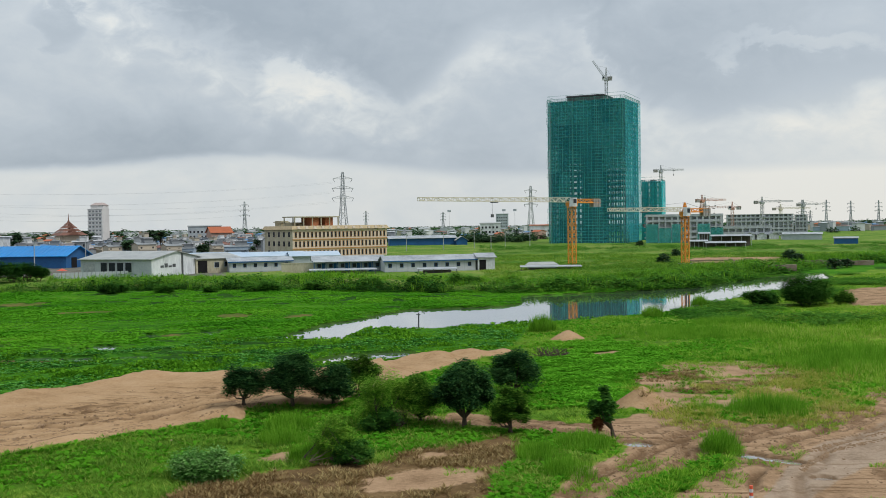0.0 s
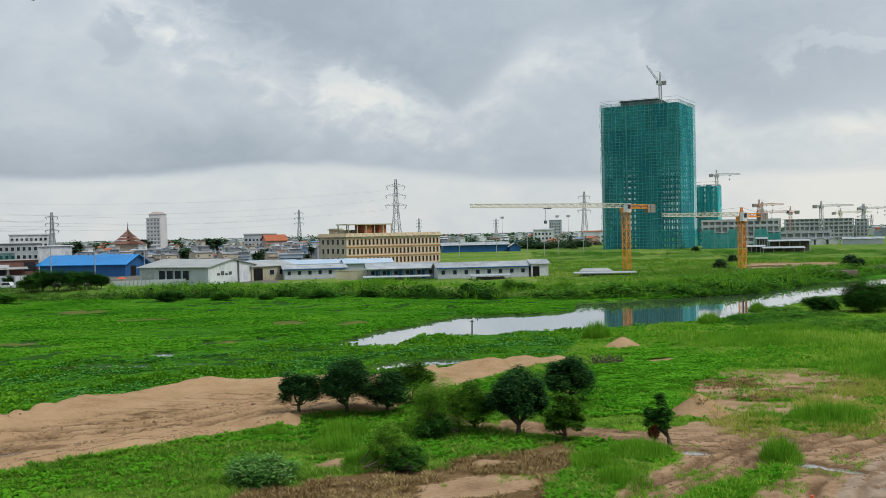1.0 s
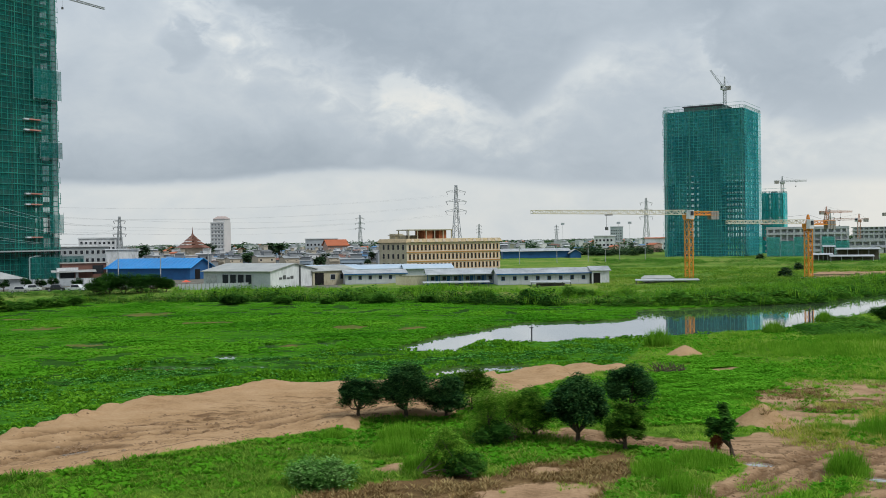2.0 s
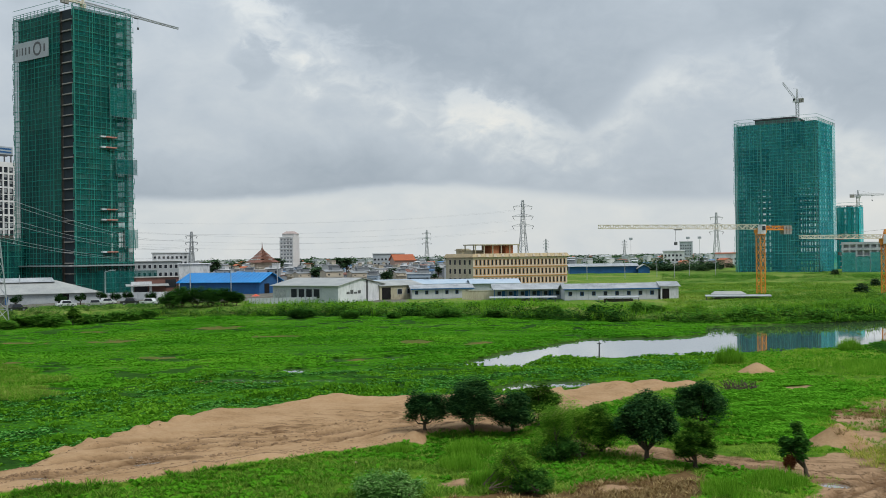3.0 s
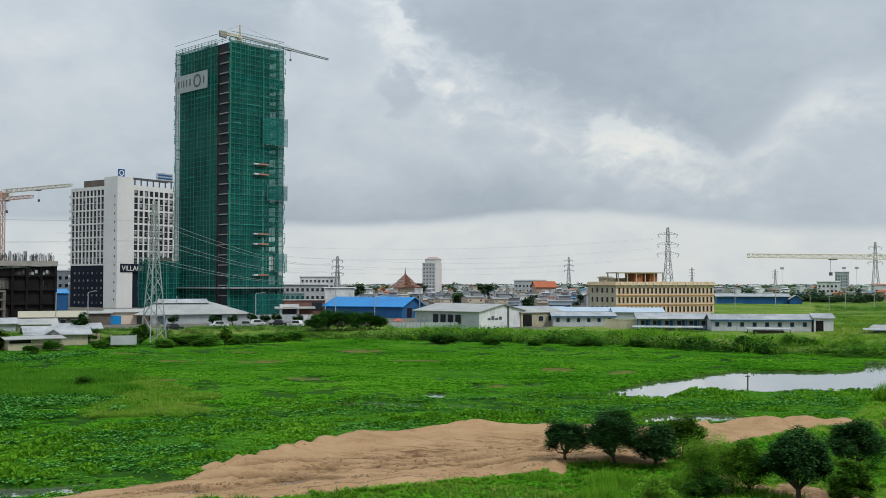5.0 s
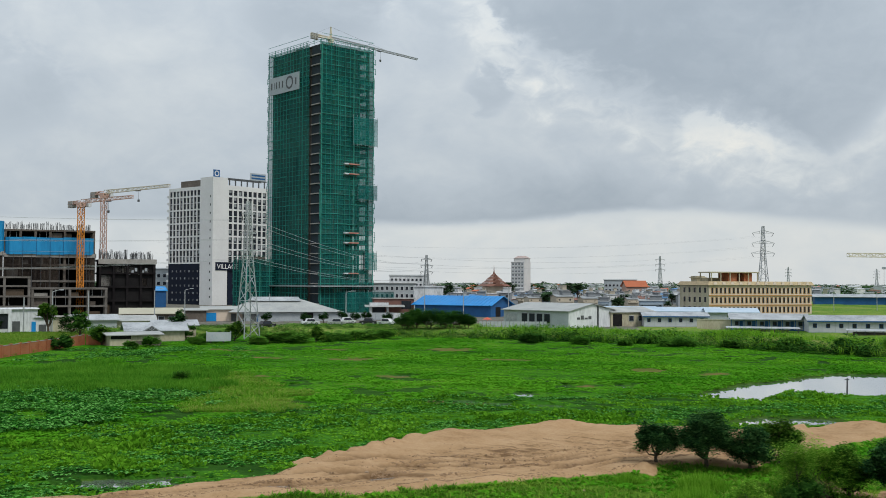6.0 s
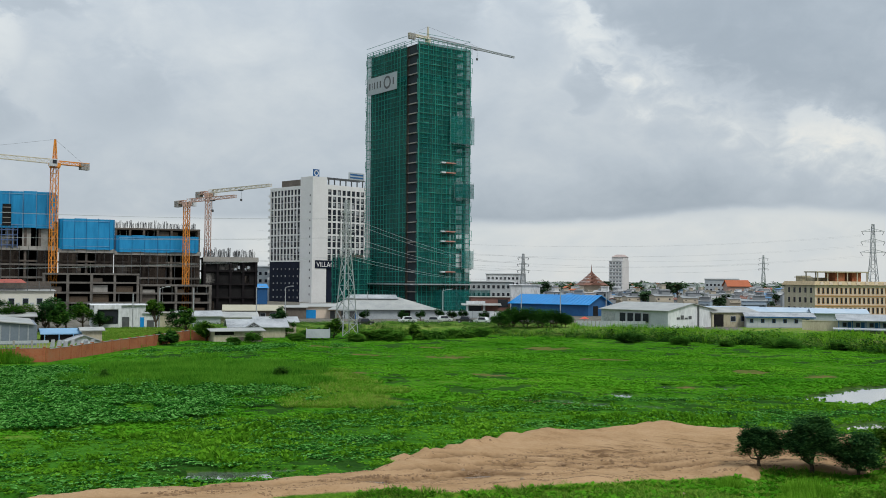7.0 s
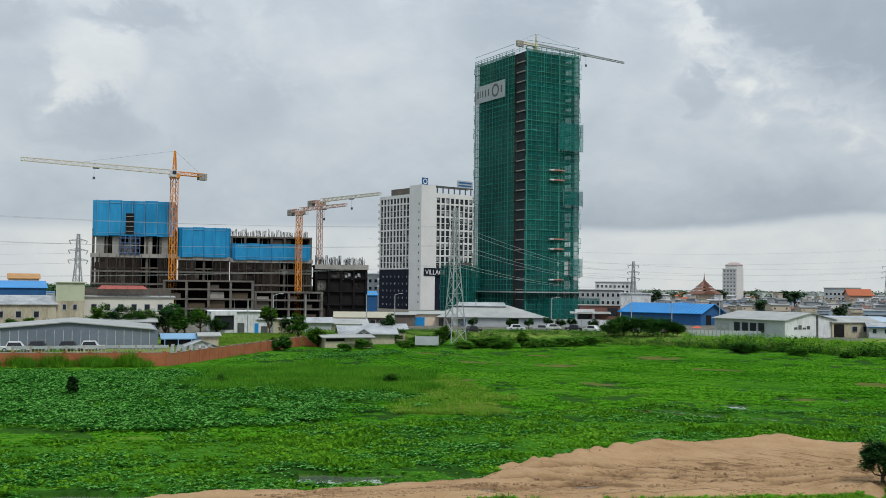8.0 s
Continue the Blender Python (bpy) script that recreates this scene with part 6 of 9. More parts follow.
# brick boundary wall in bays between piers
def brick_wall(label, a, b, h):
    ax, ay = a
    bx, by = b
    length = math.hypot(bx - ax, by - ay)
    ob = thing("brick_wall", label, "wall", "", pose(ax, ay, 0.1, 0, 0, math.degrees(math.atan2(by - ay, bx - ax))))
    n = round(length / 3.2)
    step_u = length / n
    panel = Shape().box(0.16, -0.08, -0.8, step_u - 0.16, 0.08, h).mesh("wall_panel", BRICK_RED)
    pier = Shape().box(-0.17, -0.17, -0.8, 0.17, 0.17, h + 0.12).box(-0.21, -0.21, h + 0.12, 0.21, 0.21, h + 0.2).mesh("pier", BRICK_RED)
    cope = Shape().box(0.17, -0.12, h, step_u - 0.17, 0.12, h + 0.07).mesh("coping", CONCRETE)
    for k in range(n + 1):
        part("pier", pier, None, ob, m=pose(k * step_u, 0, 0))
        if k < n:
            part("wall_panel", panel, None, ob, m=pose(k * step_u, 0, 0))
            part("coping", cope, None, ob, m=pose(k * step_u, 0, 0))
    return ob


brick_wall("low orange brick boundary wall along the marsh", (-110.6, 92.6), (-129.2, 139.4), 1.75)
brick_wall("orange brick boundary wall half hidden by tall grass", (-131.0, 71.0), (-110.9, 92.3), 1.9)
brick_wall("short dark red brick wall return beside the huts", (-128.9, 140.0), (-124.6, 141.2), 1.6)

# huts and roofs behind the marsh, below the hotel
hut = hall("hut", "cream hut with a shallow pale sheet roof", spot(-41.5, 184, 0.75, 12), 8.6, 6.0, 1.25, 0.3, CREAM_PALE, ROOF_GREY, "x", 0.7, "huts")
# porch shade painted as a dark panel on the wall
opening(hut, "front", 0.2, 3.6, 0.6, 1.3, DEEP_SHADE, "porch_shade")
opening(hut, "front", 3.8, 8.9, -0.5, 0.2, DARK_CONCRETE, "plinth_band")
hut = hall("hut", "white-roofed hut with a small dark timber gable", spot(-40.6, 197, 0.35, 6), 10.5, 6, 1.9, 1.2, CREAM_PALE, ROOF_WHITE, "x", 0.7, "huts")
gable = part("roof_gable", Shape().hull([(2.6, -0.9, 1.75), (6.0, -0.9, 1.75), (4.3, -0.9, 2.8)], [(2.9, 2.4, 2.4), (5.7, 2.4, 2.4), (4.3, 2.8, 2.8)]), ROOF_WHITE, hut)
part("gable_opening", Shape().hull([(3.1, -0.96, 1.8), (5.5, -0.96, 1.8), (4.3, -0.96, 2.7)], [(3.1, -0.91, 1.8), (5.5, -0.91, 1.8), (4.3, -0.91, 2.7)]), DARK_STEEL, gable)
for q in (3.6, 4.3, 5.0):
    part("gable_strut", Shape().beam((4.3, -1.0, 1.82), (q, -1.0, 2.35), 0.08), ROOF_WHITE, gable)
hall("hut", "low white-roofed hut behind the yard trees", spot(-43.4, 226, 1.0, 6), 9.0, 6, 2.2, 0.9, GREY_PAINT, ROOF_WHITE, "x", 0.6, "huts")
hall("hut", "low blue-grey roofed hut behind the yard trees", spot(-41.2, 228, 1.0, 3), 8.0, 6, 1.9, 0.9, CREAM_PALE, ROOF_GREY, "x", 0.6, "huts")
hall("hut", "long white-roofed hut among trees", spot(-39.2, 205, 0.9, 5), 8.0, 6, 1.9, 0.8, CREAM_PALE, ROOF_WHITE, "x", 0.6, "huts")
# dark wall material imitates the shadow below the roof
hut = hall("yard_shed", "beige shed, walls darkened for shade, with a wide pale yellow roof", spot(-40.9, 250, 1.2, 0), 13.5, 9, 2.5, 1.1, DARK_CONCRETE, surface("pale_yellow_roof", [(0.3, 0.285, 0.215), (0.4, 0.38, 0.29)], 0.4, 0.6), "x", 0.7)
windows_on(hut, "front", 5, 1, 1.8, 2.4, 0.8, 2, 1.2, 1.0, GREY_PAINT, GLASS_DARK)
hut = hall("yard_shed", "low blue-grey shed with awnings", spot(-37.9, 256, 1.2, 0), 6.5, 8, 3.0, 0.4, DARK_CONCRETE, ROOF_GREY, "x", 0.5)
hut = hall("yard_shed", "ochre-walled workshop with a grey roof", spot(-36.7, 258, 1.2, 0), 10, 8, 3.2, 0.6, CREAM, ROOF_GREY, "x", 0.5)
opening(hut, "front", 0.6, 3.6, 0, 2.4, BLUE_ROOF)
opening(hut, "front", 7.2, 8.4, 0, 2.2, DARK_STEEL)
solo("fence_panel", Shape().box(0, 0, 0, 4.1, 0.12, 1.6).box(-0.1, -0.05, 0, 0.05, 0.17, 1.8).box(4.05, -0.05, 0, 4.2, 0.17, 1.8), GREY_PAINT, "pale blue-grey sheet fence beside the marsh", "fence", m=spot(-36.4, 184, 0.8, 0))
tent = thing("warehouse_shed", "broad white-roofed shed with a raised ridge vent", "building", "", spot(-34.35, 256, 1.2, 4))
TW = 24.0
part("wall", Shape().box(0.3, 0, -1, TW, 16, 2.7), GREY_PAINT, tent)
part("roof", Shape().hull([(-4.0, -0.8, 2.6), (TW + 0.8, -0.8, 2.6), (TW + 0.8, 17, 2.6), (-4.0, 17, 2.6)], [(3.0, 7, 5.6), (TW - 9, 7, 5.6), (TW - 9, 10, 5.6), (3.0, 10, 5.6)]), ROOF_GREY, tent, "pale hipped sheet roof")
part("ridge_vent", Shape().hull([(1.4, 5.2, 5.3), (TW - 9.5, 5.2, 5.3), (TW - 9.5, 11, 5.3), (1.4, 11, 5.3)], [(2.0, 7.6, 6.3), (TW - 9.8, 7.6, 6.3), (TW - 9.8, 8.6, 6.3), (2.0, 8.6, 6.3)]), ROOF_WHITE, tent)
opening(tent, "front", 1.5, 2.8, 0, 2.2, DARK_STEEL)
opening(tent, "front", 14.5, 17.0, 0, 2.4, DEEP_SHADE)
opening(tent, "front", 2.9, 3.5, 0, 2.0, DARK_BLUE)

# pale hoarding along the tower's site
hoarding = thing("site_hoarding", "pale sheet hoarding along the foot of the green tower", "fence", "", spot(-30.7, 263, 1.2, 3))
hoard = Shape().box(0.04, 0, 0, 2.36, 0.06, 2.2).box(0.1, -0.03, 0.5, 2.3, 0.0, 0.6).box(0.1, -0.03, 1.6, 2.3, 0.0, 1.7).mesh("panel", GREY_PAINT)
for k in range(9):
    part("panel", hoard, None, hoarding, m=pose(2.4 * k, 0.03 * (k % 2), 0))
    part("post", Shape().box(2.4 * k - 0.05, 0.08, 0, 2.4 * k + 0.05, 0.18, 2.4), DARK_STEEL, hoarding)
# remains of brick walling in the far meadow
RUIN = surface("weathered_brown_masonry", [(0.09, 0.07, 0.05), (0.2, 0.15, 0.11), (0.3, 0.25, 0.2)], 0.5, 0.92)
for head, d, length, tall, turn in ((13.7, 262, 14, 1.0, 4), (17.0, 266, 17, 0.65, -3), (20.9, 262, 9, 0.7, 2), (16.5, 232, 10.5, 0.75, -2)):
    rr = random.Random(int(head * 10))
    ruin = thing("ruined_wall", "low broken brown masonry wall half buried in weeds", "wall", "ruined walls", spot(head, d, 1.0, turn))
    u = 0.0
    while u < length:
        step_u = rr.uniform(1.2, 2.6)
        top = tall * rr.uniform(0.55, 1.1)
        part("wall_piece", Shape().hull([(u, 0, -0.6), (u + step_u, 0, -0.6), (u + step_u, 0.5, -0.6), (u, 0.5, -0.6)], [(u + 0.03, 0.05, top), (u + step_u - 0.03, 0.05, top * rr.uniform(0.8, 1.05)), (u + step_u - 0.03, 0.45, top), (u + 0.03, 0.45, top)]), RUIN, ruin)
        u += step_u

# ---- works yard along the far bank ----
# white shed: gable end on the right, long wall with a window band on the left
m_shed = spot(-16.18, 224, 1.4, 52)
shed_w = hall("white_shed", "pale grey-white shed with a low gable roof and a window band", m_shed, 17.0, 19.0, 3.7, 1.5, GREY_PAINT, ROOF_GREY, "y", 0.5)
# sunlit side put into colour: gable sheet lighter than the other walls
part("gable_end", Shape().hull([(0, -0.05, -0.5), (17, -0.05, -0.5), (17, -0.05, 3.7), (8.5, -0.05, 5.15), (0, -0.05, 3.7)], [(0, -0.012, -0.5), (17, -0.012, -0.5), (17, -0.012, 3.7), (8.5, -0.012, 5.15), (0, -0.012, 3.7)]), WHITE_PAINT, shed_w, "gable end in a lighter white for its sunlit side")
part("downpipe", Shape().box(10.4, -0.22, -0.5, 10.9, -0.06, 4.7), DARK_STEEL, shed_w)
for u, h in ((3.0, 0.5), (4.4, 0.9), (5.8, 0.4), (7.2, 0.7)):
    part("wall_marking", Shape().box(u, -0.08, 1.8, u + 1.1, -0.055, 1.8 + h), DARK_STEEL, shed_w, "faded dark wall marking")
for k in range(4):
    fr = part("window", Shape().box(-0.1, 5.0 + 2.2 * k, 0.9, -0.012, 6.9 + 2.2 * k, 3.1), ROOF_WHITE, shed_w)
    part("pane", Shape().box(-0.13, 5.15 + 2.2 * k, 1.0, -0.105, 6.75 + 2.2 * k, 3.0), GLASS_DARK, fr)
part("shutter", Shape().box(-0.06, 15.0, -0.3, -0.012, 18.2, 2.8), ROOF_WHITE, shed_w)
annex_2 = hall("white_shed", "greenish-grey annexe with a sheet roof beside the white shed", spot(-13.8, 236, 1.4, 40), 13.0, 9.0, 3.2, 1.0, CREAM_PALE, ROOF_GREY, "x", 0.4)
opening(annex_2, "front", 0.5, 3.2, 0, 2.8, DEEP_SHADE)
windows_on(annex_2, "front", 2, 1, 6.0, 3.0, 1.2, 2, 1.3, 1.1, GREY_PAINT, GLASS_DARK)
for head, d, w, lab in ((-15.6, 262, 20, "long pale blue-grey roofed store"), (-11.8, 258, 18, "low store with a faded blue sheet roof"), (-8.6, 255, 12, "low store with a bright faded blue roof")):
    hall("store_shed", lab, spot(head, d, 1.4, 6), w, 9, 2.9, 0.9, GREY_PAINT, surface("faded_blue_roof", [(0.25, 0.34, 0.44), (0.36, 0.45, 0.54), (0.45, 0.5, 0.55)], 0.3, 0.55), "x", 0.5, "stores")


CABIN_WALL = surface("lavender_grey_panel", [(0.36, 0.38, 0.41), (0.48, 0.5, 0.53)], 0.4, 0.6, 0.05)


def prefab(label, m, length, deep, h, rise, bays, dark_base=False, porch=False, group="site cabins"):
    """A row cabin of panels: white walls, door and windows in each bay, blue edge trim, low gable roof."""
    ob = hall("site_cabin", label, m, length, deep, h, rise, CABIN_WALL if not porch else GREY_PAINT, ROOF_WHITE, "x", 0.5, group, "cabin")
    step_u = length / bays
    joint = Shape().box(-0.05, -0.04, 0, 0.05, -0.012, h).mesh("panel_joint", GREY_PAINT)
    for k in range(bays):
        part("panel_joint", joint, None, ob, m=pose(k * step_u, 0, 0))
        win = part("window", Shape().box(k * step_u + step_u * 0.3, -0.06, 1.1, k * step_u + step_u * 0.62, -0.012, 2.0), DARK_BLUE, ob)
        part("pane", Shape().box(k * step_u + step_u * 0.33, -0.09, 1.16, k * step_u + step_u * 0.59, -0.065, 1.94), GLASS_DARK, win)
        if porch:
            part("door", Shape().box(k * step_u + step_u * 0.68, -0.06, 0, k * step_u + step_u * 0.95, -0.012, 2.1), DARK_BLUE, ob)
            part("porch_post", Shape().box(k * step_u - 0.08, -1.6, -0.3, k * step_u + 0.08, -1.44, 2.5), DARK_BLUE, ob)
    if porch:
        part("porch_roof", Shape().hull([(-0.3, -2.0, 2.4), (length + 0.3, -2.0, 2.4), (length + 0.3, -0.02, 2.75), (-0.3, -0.02, 2.75)], [(-0.3, -2.0, 2.5), (length + 0.3, -2.0, 2.5), (length + 0.3, -0.02, 2.85), (-0.3, -0.02, 2.85)]), ROOF_WHITE, ob)
    part("plinth", Shape().box(-0.02, -0.06, -0.6, length + 0.02, -0.015, 0.25), DARK_BLUE if porch else GREY_PAINT, ob)
    part("eaves_trim", Shape().box(-0.4, -0.56, h - 0.25, length + 0.4, -0.51, h - 0.02), DARK_BLUE, ob)
    return ob


p1 = prefab("long white panel cabin with small dark windows", spot(-3.35, 220, 1.3, 10), 20.5, 5.6, 2.6, 0.9, 8)
part("open_end", Shape().box(20.53, 1.2, 0, 20.6, 4.2, 2.3), DEEP_SHADE, p1)
p2 = hall("site_cabin", "white panel cabin end with an open dark doorway", spot(1.95, 224, 1.3, 10), 3.8, 7.0, 2.9, 0.8, WHITE_PAINT, ROOF_WHITE, "x", 0.4, "site cabins", "cabin")
opening(p2, "front", 0.3, 1.8, 0, 2.4, DEEP_SHADE)
prefab("blue-trimmed white cabin row with a porch", spot(-7.35, 226, 1.3, 3), 15.6, 5.6, 2.7, 0.8, 6, porch=True)
prefab("low white cabin row with a blue-grey roof", spot(-12.0, 238, 1.3, 8), 14.5, 5.4, 2.5, 0.7, 6)
solo("block_wall", Shape().box(0, 0, -0.5, 7.2, 0.2, 2.1).box(0, -0.08, 2.1, 7.2, 0.28, 2.25), CREAM_PALE, "bare grey-beige block wall between the cabins", "wall", m=spot(-9.15, 228, 1.3, -5))
for head, d, w, label in ((-7.6, 216, 14.5, "low white sheet canopy over stacked materials"), (-1.5, 213, 8.5, "low white sheet canopy beside the long cabin"), (4.35, 217, 13.2, "long pale green sheet laid on low trestles")):
    ob = thing("sheet_canopy", label, "canopy", "sheet canopies", spot(head, d, 1.25, 2))
    part("sheet", Shape().hull([(0, 0, 0.95), (w, 0, 0.95), (w, 3.2, 1.15), (0, 3.2, 1.15)], [(0, 0, 1.05), (w, 0, 1.05), (w, 3.2, 1.25), (0, 3.2, 1.25)]), ROOF_WHITE, ob)
    for k in range(6):
        part("leg", Shape().box(w * k / 5.2 + 0.1, 0.3, -0.4, w * k / 5.2 + 0.25, 0.45, 0.96), DARK_STEEL, ob)
    part("covered_block", Shape().box(w * 0.15, 1.0, -0.2, w * 0.85, 2.6, 0.7), DARK_CONCRETE, ob)
boat = thing("roof_vent_unit", "pale sheet-roofed pump hut on the bank", "hut", "", spot(4.75, 222, 1.6, 2))
part("body", Shape().box(0, 0, -0.3, 6.5, 2.5, 0.9), GREY_PAINT, boat)
part("roof", Shape().hull([(-0.4, -0.4, 0.9), (6.9, -0.4, 0.9), (6.9, 2.9, 0.9), (-0.4, 2.9, 0.9)], [(0.4, 0.8, 1.5), (5.8, 0.8, 1.5), (5.8, 1.8, 1.5), (0.4, 1.8, 1.5)]), ROOF_GREY, boat)

# cream building with rows of paired windows
YW, YL, YH = 38.0, 19.0, 9.6
yellow = thing("cream_block", "long cream-yellow block with rows of orange-framed windows", "building", "", spot(-8.5, 336, 1.2, 30))
part("wall", Shape().box(0, 0, -1, YW, YL, YH), CREAM, yellow)
part("side_wall", Shape().box(-0.04, -0.0, -1, -0.012, YL, YH), CREAM_PALE, yellow, "paler cream side")
for k in range(4):
    part("floor_band", Shape().box(-0.1, -0.22, k * 3.1 - 0.15, YW + 0.1, -0.015, k * 3.1 + 0.2), ORANGE_TRIM if k < 3 else CREAM, yellow)
windows_on(yellow, "front", 24, 3, 1.2, 1.55, 0.75, 3.1, 0.62, 1.75, ORANGE_TRIM, GLASS_DARK)
windows_on(yellow, "left", 5, 3, 2.2, 3.4, 0.9, 3.1, 1.3, 1.7, CREAM, GLASS_DARK)
part("cornice", Shape().hull([(-0.7, -0.7, YH), (YW + 0.7, -0.7, YH), (YW + 0.7, YL + 0.7, YH), (-0.7, YL + 0.7, YH)], [(0, 0, YH + 1.2), (YW, 0, YH + 1.2), (YW, YL, YH + 1.2), (0, YL, YH + 1.2)]), surface("weathered_mansard", [(0.2, 0.15, 0.1), (0.42, 0.33, 0.2), (0.5, 0.4, 0.26)], 1.2, 0.8), yellow, "stained mansard edge")
for k in range(12):
    part("dormer", Shape().hull([(1.4 + 3.1 * k, -0.75, YH + 0.1), (2.6 + 3.1 * k, -0.75, YH + 0.1), (2.6 + 3.1 * k, 0.3, YH + 0.1), (1.4 + 3.1 * k, 0.3, YH + 0.1)], [(1.6 + 3.1 * k, -0.6, YH + 1.0), (2.4 + 3.1 * k, -0.6, YH + 1.0), (2.4 + 3.1 * k, 0.3, YH + 1.0), (1.6 + 3.1 * k, 0.3, YH + 1.0)]), CREAM, yellow)
part("stair_house", Shape().box(4.5, 8, YH, 9.5, 14, YH + 2.4), CREAM_PALE, yellow)
perg = Shape()
for k in range(6):
    for y in (2, 9):
        perg.box(2.0 + 3.4 * k, y, YH + 1, 2.3 + 3.4 * k, y + 0.3, YH + 4.0)
perg.box(1.6, 1.8, YH + 4.0, 19.6, 9.6, YH + 4.35)
part("roof_canopy", perg, CREAM_PALE, yellow, "open concrete canopy on the roof")
part("brick_room", Shape().box(8.8, 3, YH + 1, 12.0, 8.6, YH + 4.0), BRICK_RED, yellow)
part("brick_room", Shape().box(14.6, 3, YH + 1, 17.6, 8.6, YH + 4.0), BRICK_RED, yellow)
part("side_turret", Shape().box(3.0, 13, YH, 6.0, 17, YH + 3.0).box(2.6, 12.6, YH + 2.4, 6.4, 17.4, YH + 2.7), CREAM_PALE, yellow)

# blue halls
bw = hall("blue_warehouse", "warehouse with a bright blue metal roof and dark blue walls", spot(-20.55, 292, 1.4, 62), 13.5, 26.0, 3.4, 2.4, DARK_BLUE, BLUE_ROOF, "y", 0.8)
roof_ribs(bw, 13.5, 26, 3.4, 2.4, "y", BLUE_ROOF, 1.3, 0.8)
opening(bw, "front", 3.0, 6.0, 0, 2.8, DEEP_SHADE)
hall("blue_hall", "long low hall with a pale roof edge and dark blue walls", spot(-3.05, 520, 1.4, 4), 34, 14, 3.6, 1.2, DARK_BLUE, ROOF_WHITE, "x", 1.0)
hall("blue_hall", "dark gabled end of the long blue hall", spot(0.75, 515, 1.4, 4), 5.5, 12, 2.6, 1.6, DARK_BLUE, ROOF_GREY, "y", 0.8)
# shops and gate beside the green tower
shop = hall("shop_building", "dark red and grey shop building with a white portal", spot(-27.15, 305, 1.3, 4), 12.0, 9, 5.0, 0.1, surface("dark_red_render", [(0.12, 0.06, 0.05), (0.2, 0.1, 0.08)], 0.6, 0.8), CONCRETE, "x")
part("portal", Shape().box(-1.5, -2.0, 3.0, 4.2, -0.1, 3.9).box(-1.5, -2.0, -0.5, -0.9, -0.1, 3.0).box(3.6, -2.0, -0.5, 4.2, -0.1, 3.0), WHITE_PAINT, shop, "white framed portal")
part("door", Shape().box(-0.5, -0.08, 0, 3.2, -0.012, 2.8), GLASS_DARK, shop)
part("window", Shape().box(8.2, -0.08, 2.0, 11.2, -0.012, 4.4), GLASS_DARK, shop)
hall("white_shop", "white flat-roofed building with upper windows behind the gate", spot(-24.9, 330, 1.3, 0), 9.5, 10, 8.6, 0.1, WHITE_PAINT, WHITE_PAINT, "x")
part("awning", Shape().hull([(-3, -3.0, 2.6), (9, -3.0, 2.6), (9, -0.05, 3.1), (-3, -0.05, 3.1)], [(-3, -3.0, 2.72), (9, -3.0, 2.72), (9, -0.05, 3.25), (-3, -0.05, 3.25)]), ROOF_GREY, shop)
terrace = hall("office_block", "grey office terrace with rows of small arched windows", spot(-28.0, 390, 1.3, 0), 22, 10, 9.5, 0.2, GREY_PAINT, ROOF_GREY, "x")
windows_on(terrace, "front", 11, 3, 1.2, 1.9, 1.2, 2.9, 1.0, 1.3, WHITE_PAINT, GLASS_DARK)
fence_w = thing("site_fence", "white sheet fence along the road below the green tower", "fence", "", spot(-30.4, 268, 1.2, 2))
for k in range(12):
    part("fence_panel", Shape().box(2.4 * k, 0, -0.4, 2.4 * k + 2.34, 0.1, 2.0), WHITE_PAINT, fence_w)
fence_g = thing("site_fence", "pale grey slatted fence beside the bushes", "fence", "", spot(-21.2, 226, 1.2, 4))
for k in range(18):
    part("fence_panel", Shape().box(0.85 * k, 0, -0.4, 0.85 * k + 0.72, 0.08, 1.5), GREY_PAINT, fence_g)
for k, (head, d) in enumerate(((-27.0, 238), (-26.3, 242), (-28.0, 240), (-29.1, 243), (-29.8, 236), (-25.6, 238), (-31.2, 236), (-24.9, 240), (-33.6, 222))):
    vehicle(f"{NAMES[(k * 2) % 3]} parked car on the road below the green tower", spot(head, d, 1.35, (k * 37) % 60 - 30), 4.3, 1.75, 1.5, PAINTS[(k * 2) % 3], group="cars on the road")
solo("umbrella_stall", Shape().tube((0, 0, 0), (0, 0, 1.6), 0.05, 0.05).tube((0, 0, 1.5), (0, 0, 1.95), 1.1, 0.08, 10), RED_PAINT, "red and white stall umbrella by the fence", "umbrella", m=spot(-20.75, 236, 1.3))

# lamp and service poles
def pole(label, m, h, arm=0.0, mat=None, name="street_pole"):
    ob = thing(name, label, "pole", "street poles", m)
    part("post", Shape().tube((0, 0, -0.5), (0, 0, h), 0.14, 0.09, 8), mat or STEEL, ob)
    if arm:
        part("arm", Shape().tube((0, 0, h), (arm, 0, h + 0.35), 0.07, 0.05, 6), mat or STEEL, ob)
        part("lamp_head", Shape().box(arm - 0.1, -0.15, h + 0.28, arm + 0.8, 0.15, h + 0.45), GREY_PAINT, ob)
    return ob


for head, d, h, arm in ((-19.55, 270, 9, 0), (-24.3, 262, 9, 0.0), (-28.75, 250, 7.5, 1.4), (-37.6, 250, 8, 1.2), (-39.2, 240, 8, 1.2), (-33.0, 262, 7, 0), (-42.6, 215, 8, 0), (-44.4, 210, 8, 1.2), (-45.8, 208, 7, 0), (-22.1, 262, 8, 0), (1.75, 430, 8, 0), (3.5, 440, 8, 0), (4.9, 450, 8, 0), (-2.1, 400, 7, 0), (0.0, 410, 7, 0), (2.7, 420, 7, 0)):
    pole("slim grey street pole by the road", spot(head, d, 1.3), h, arm)
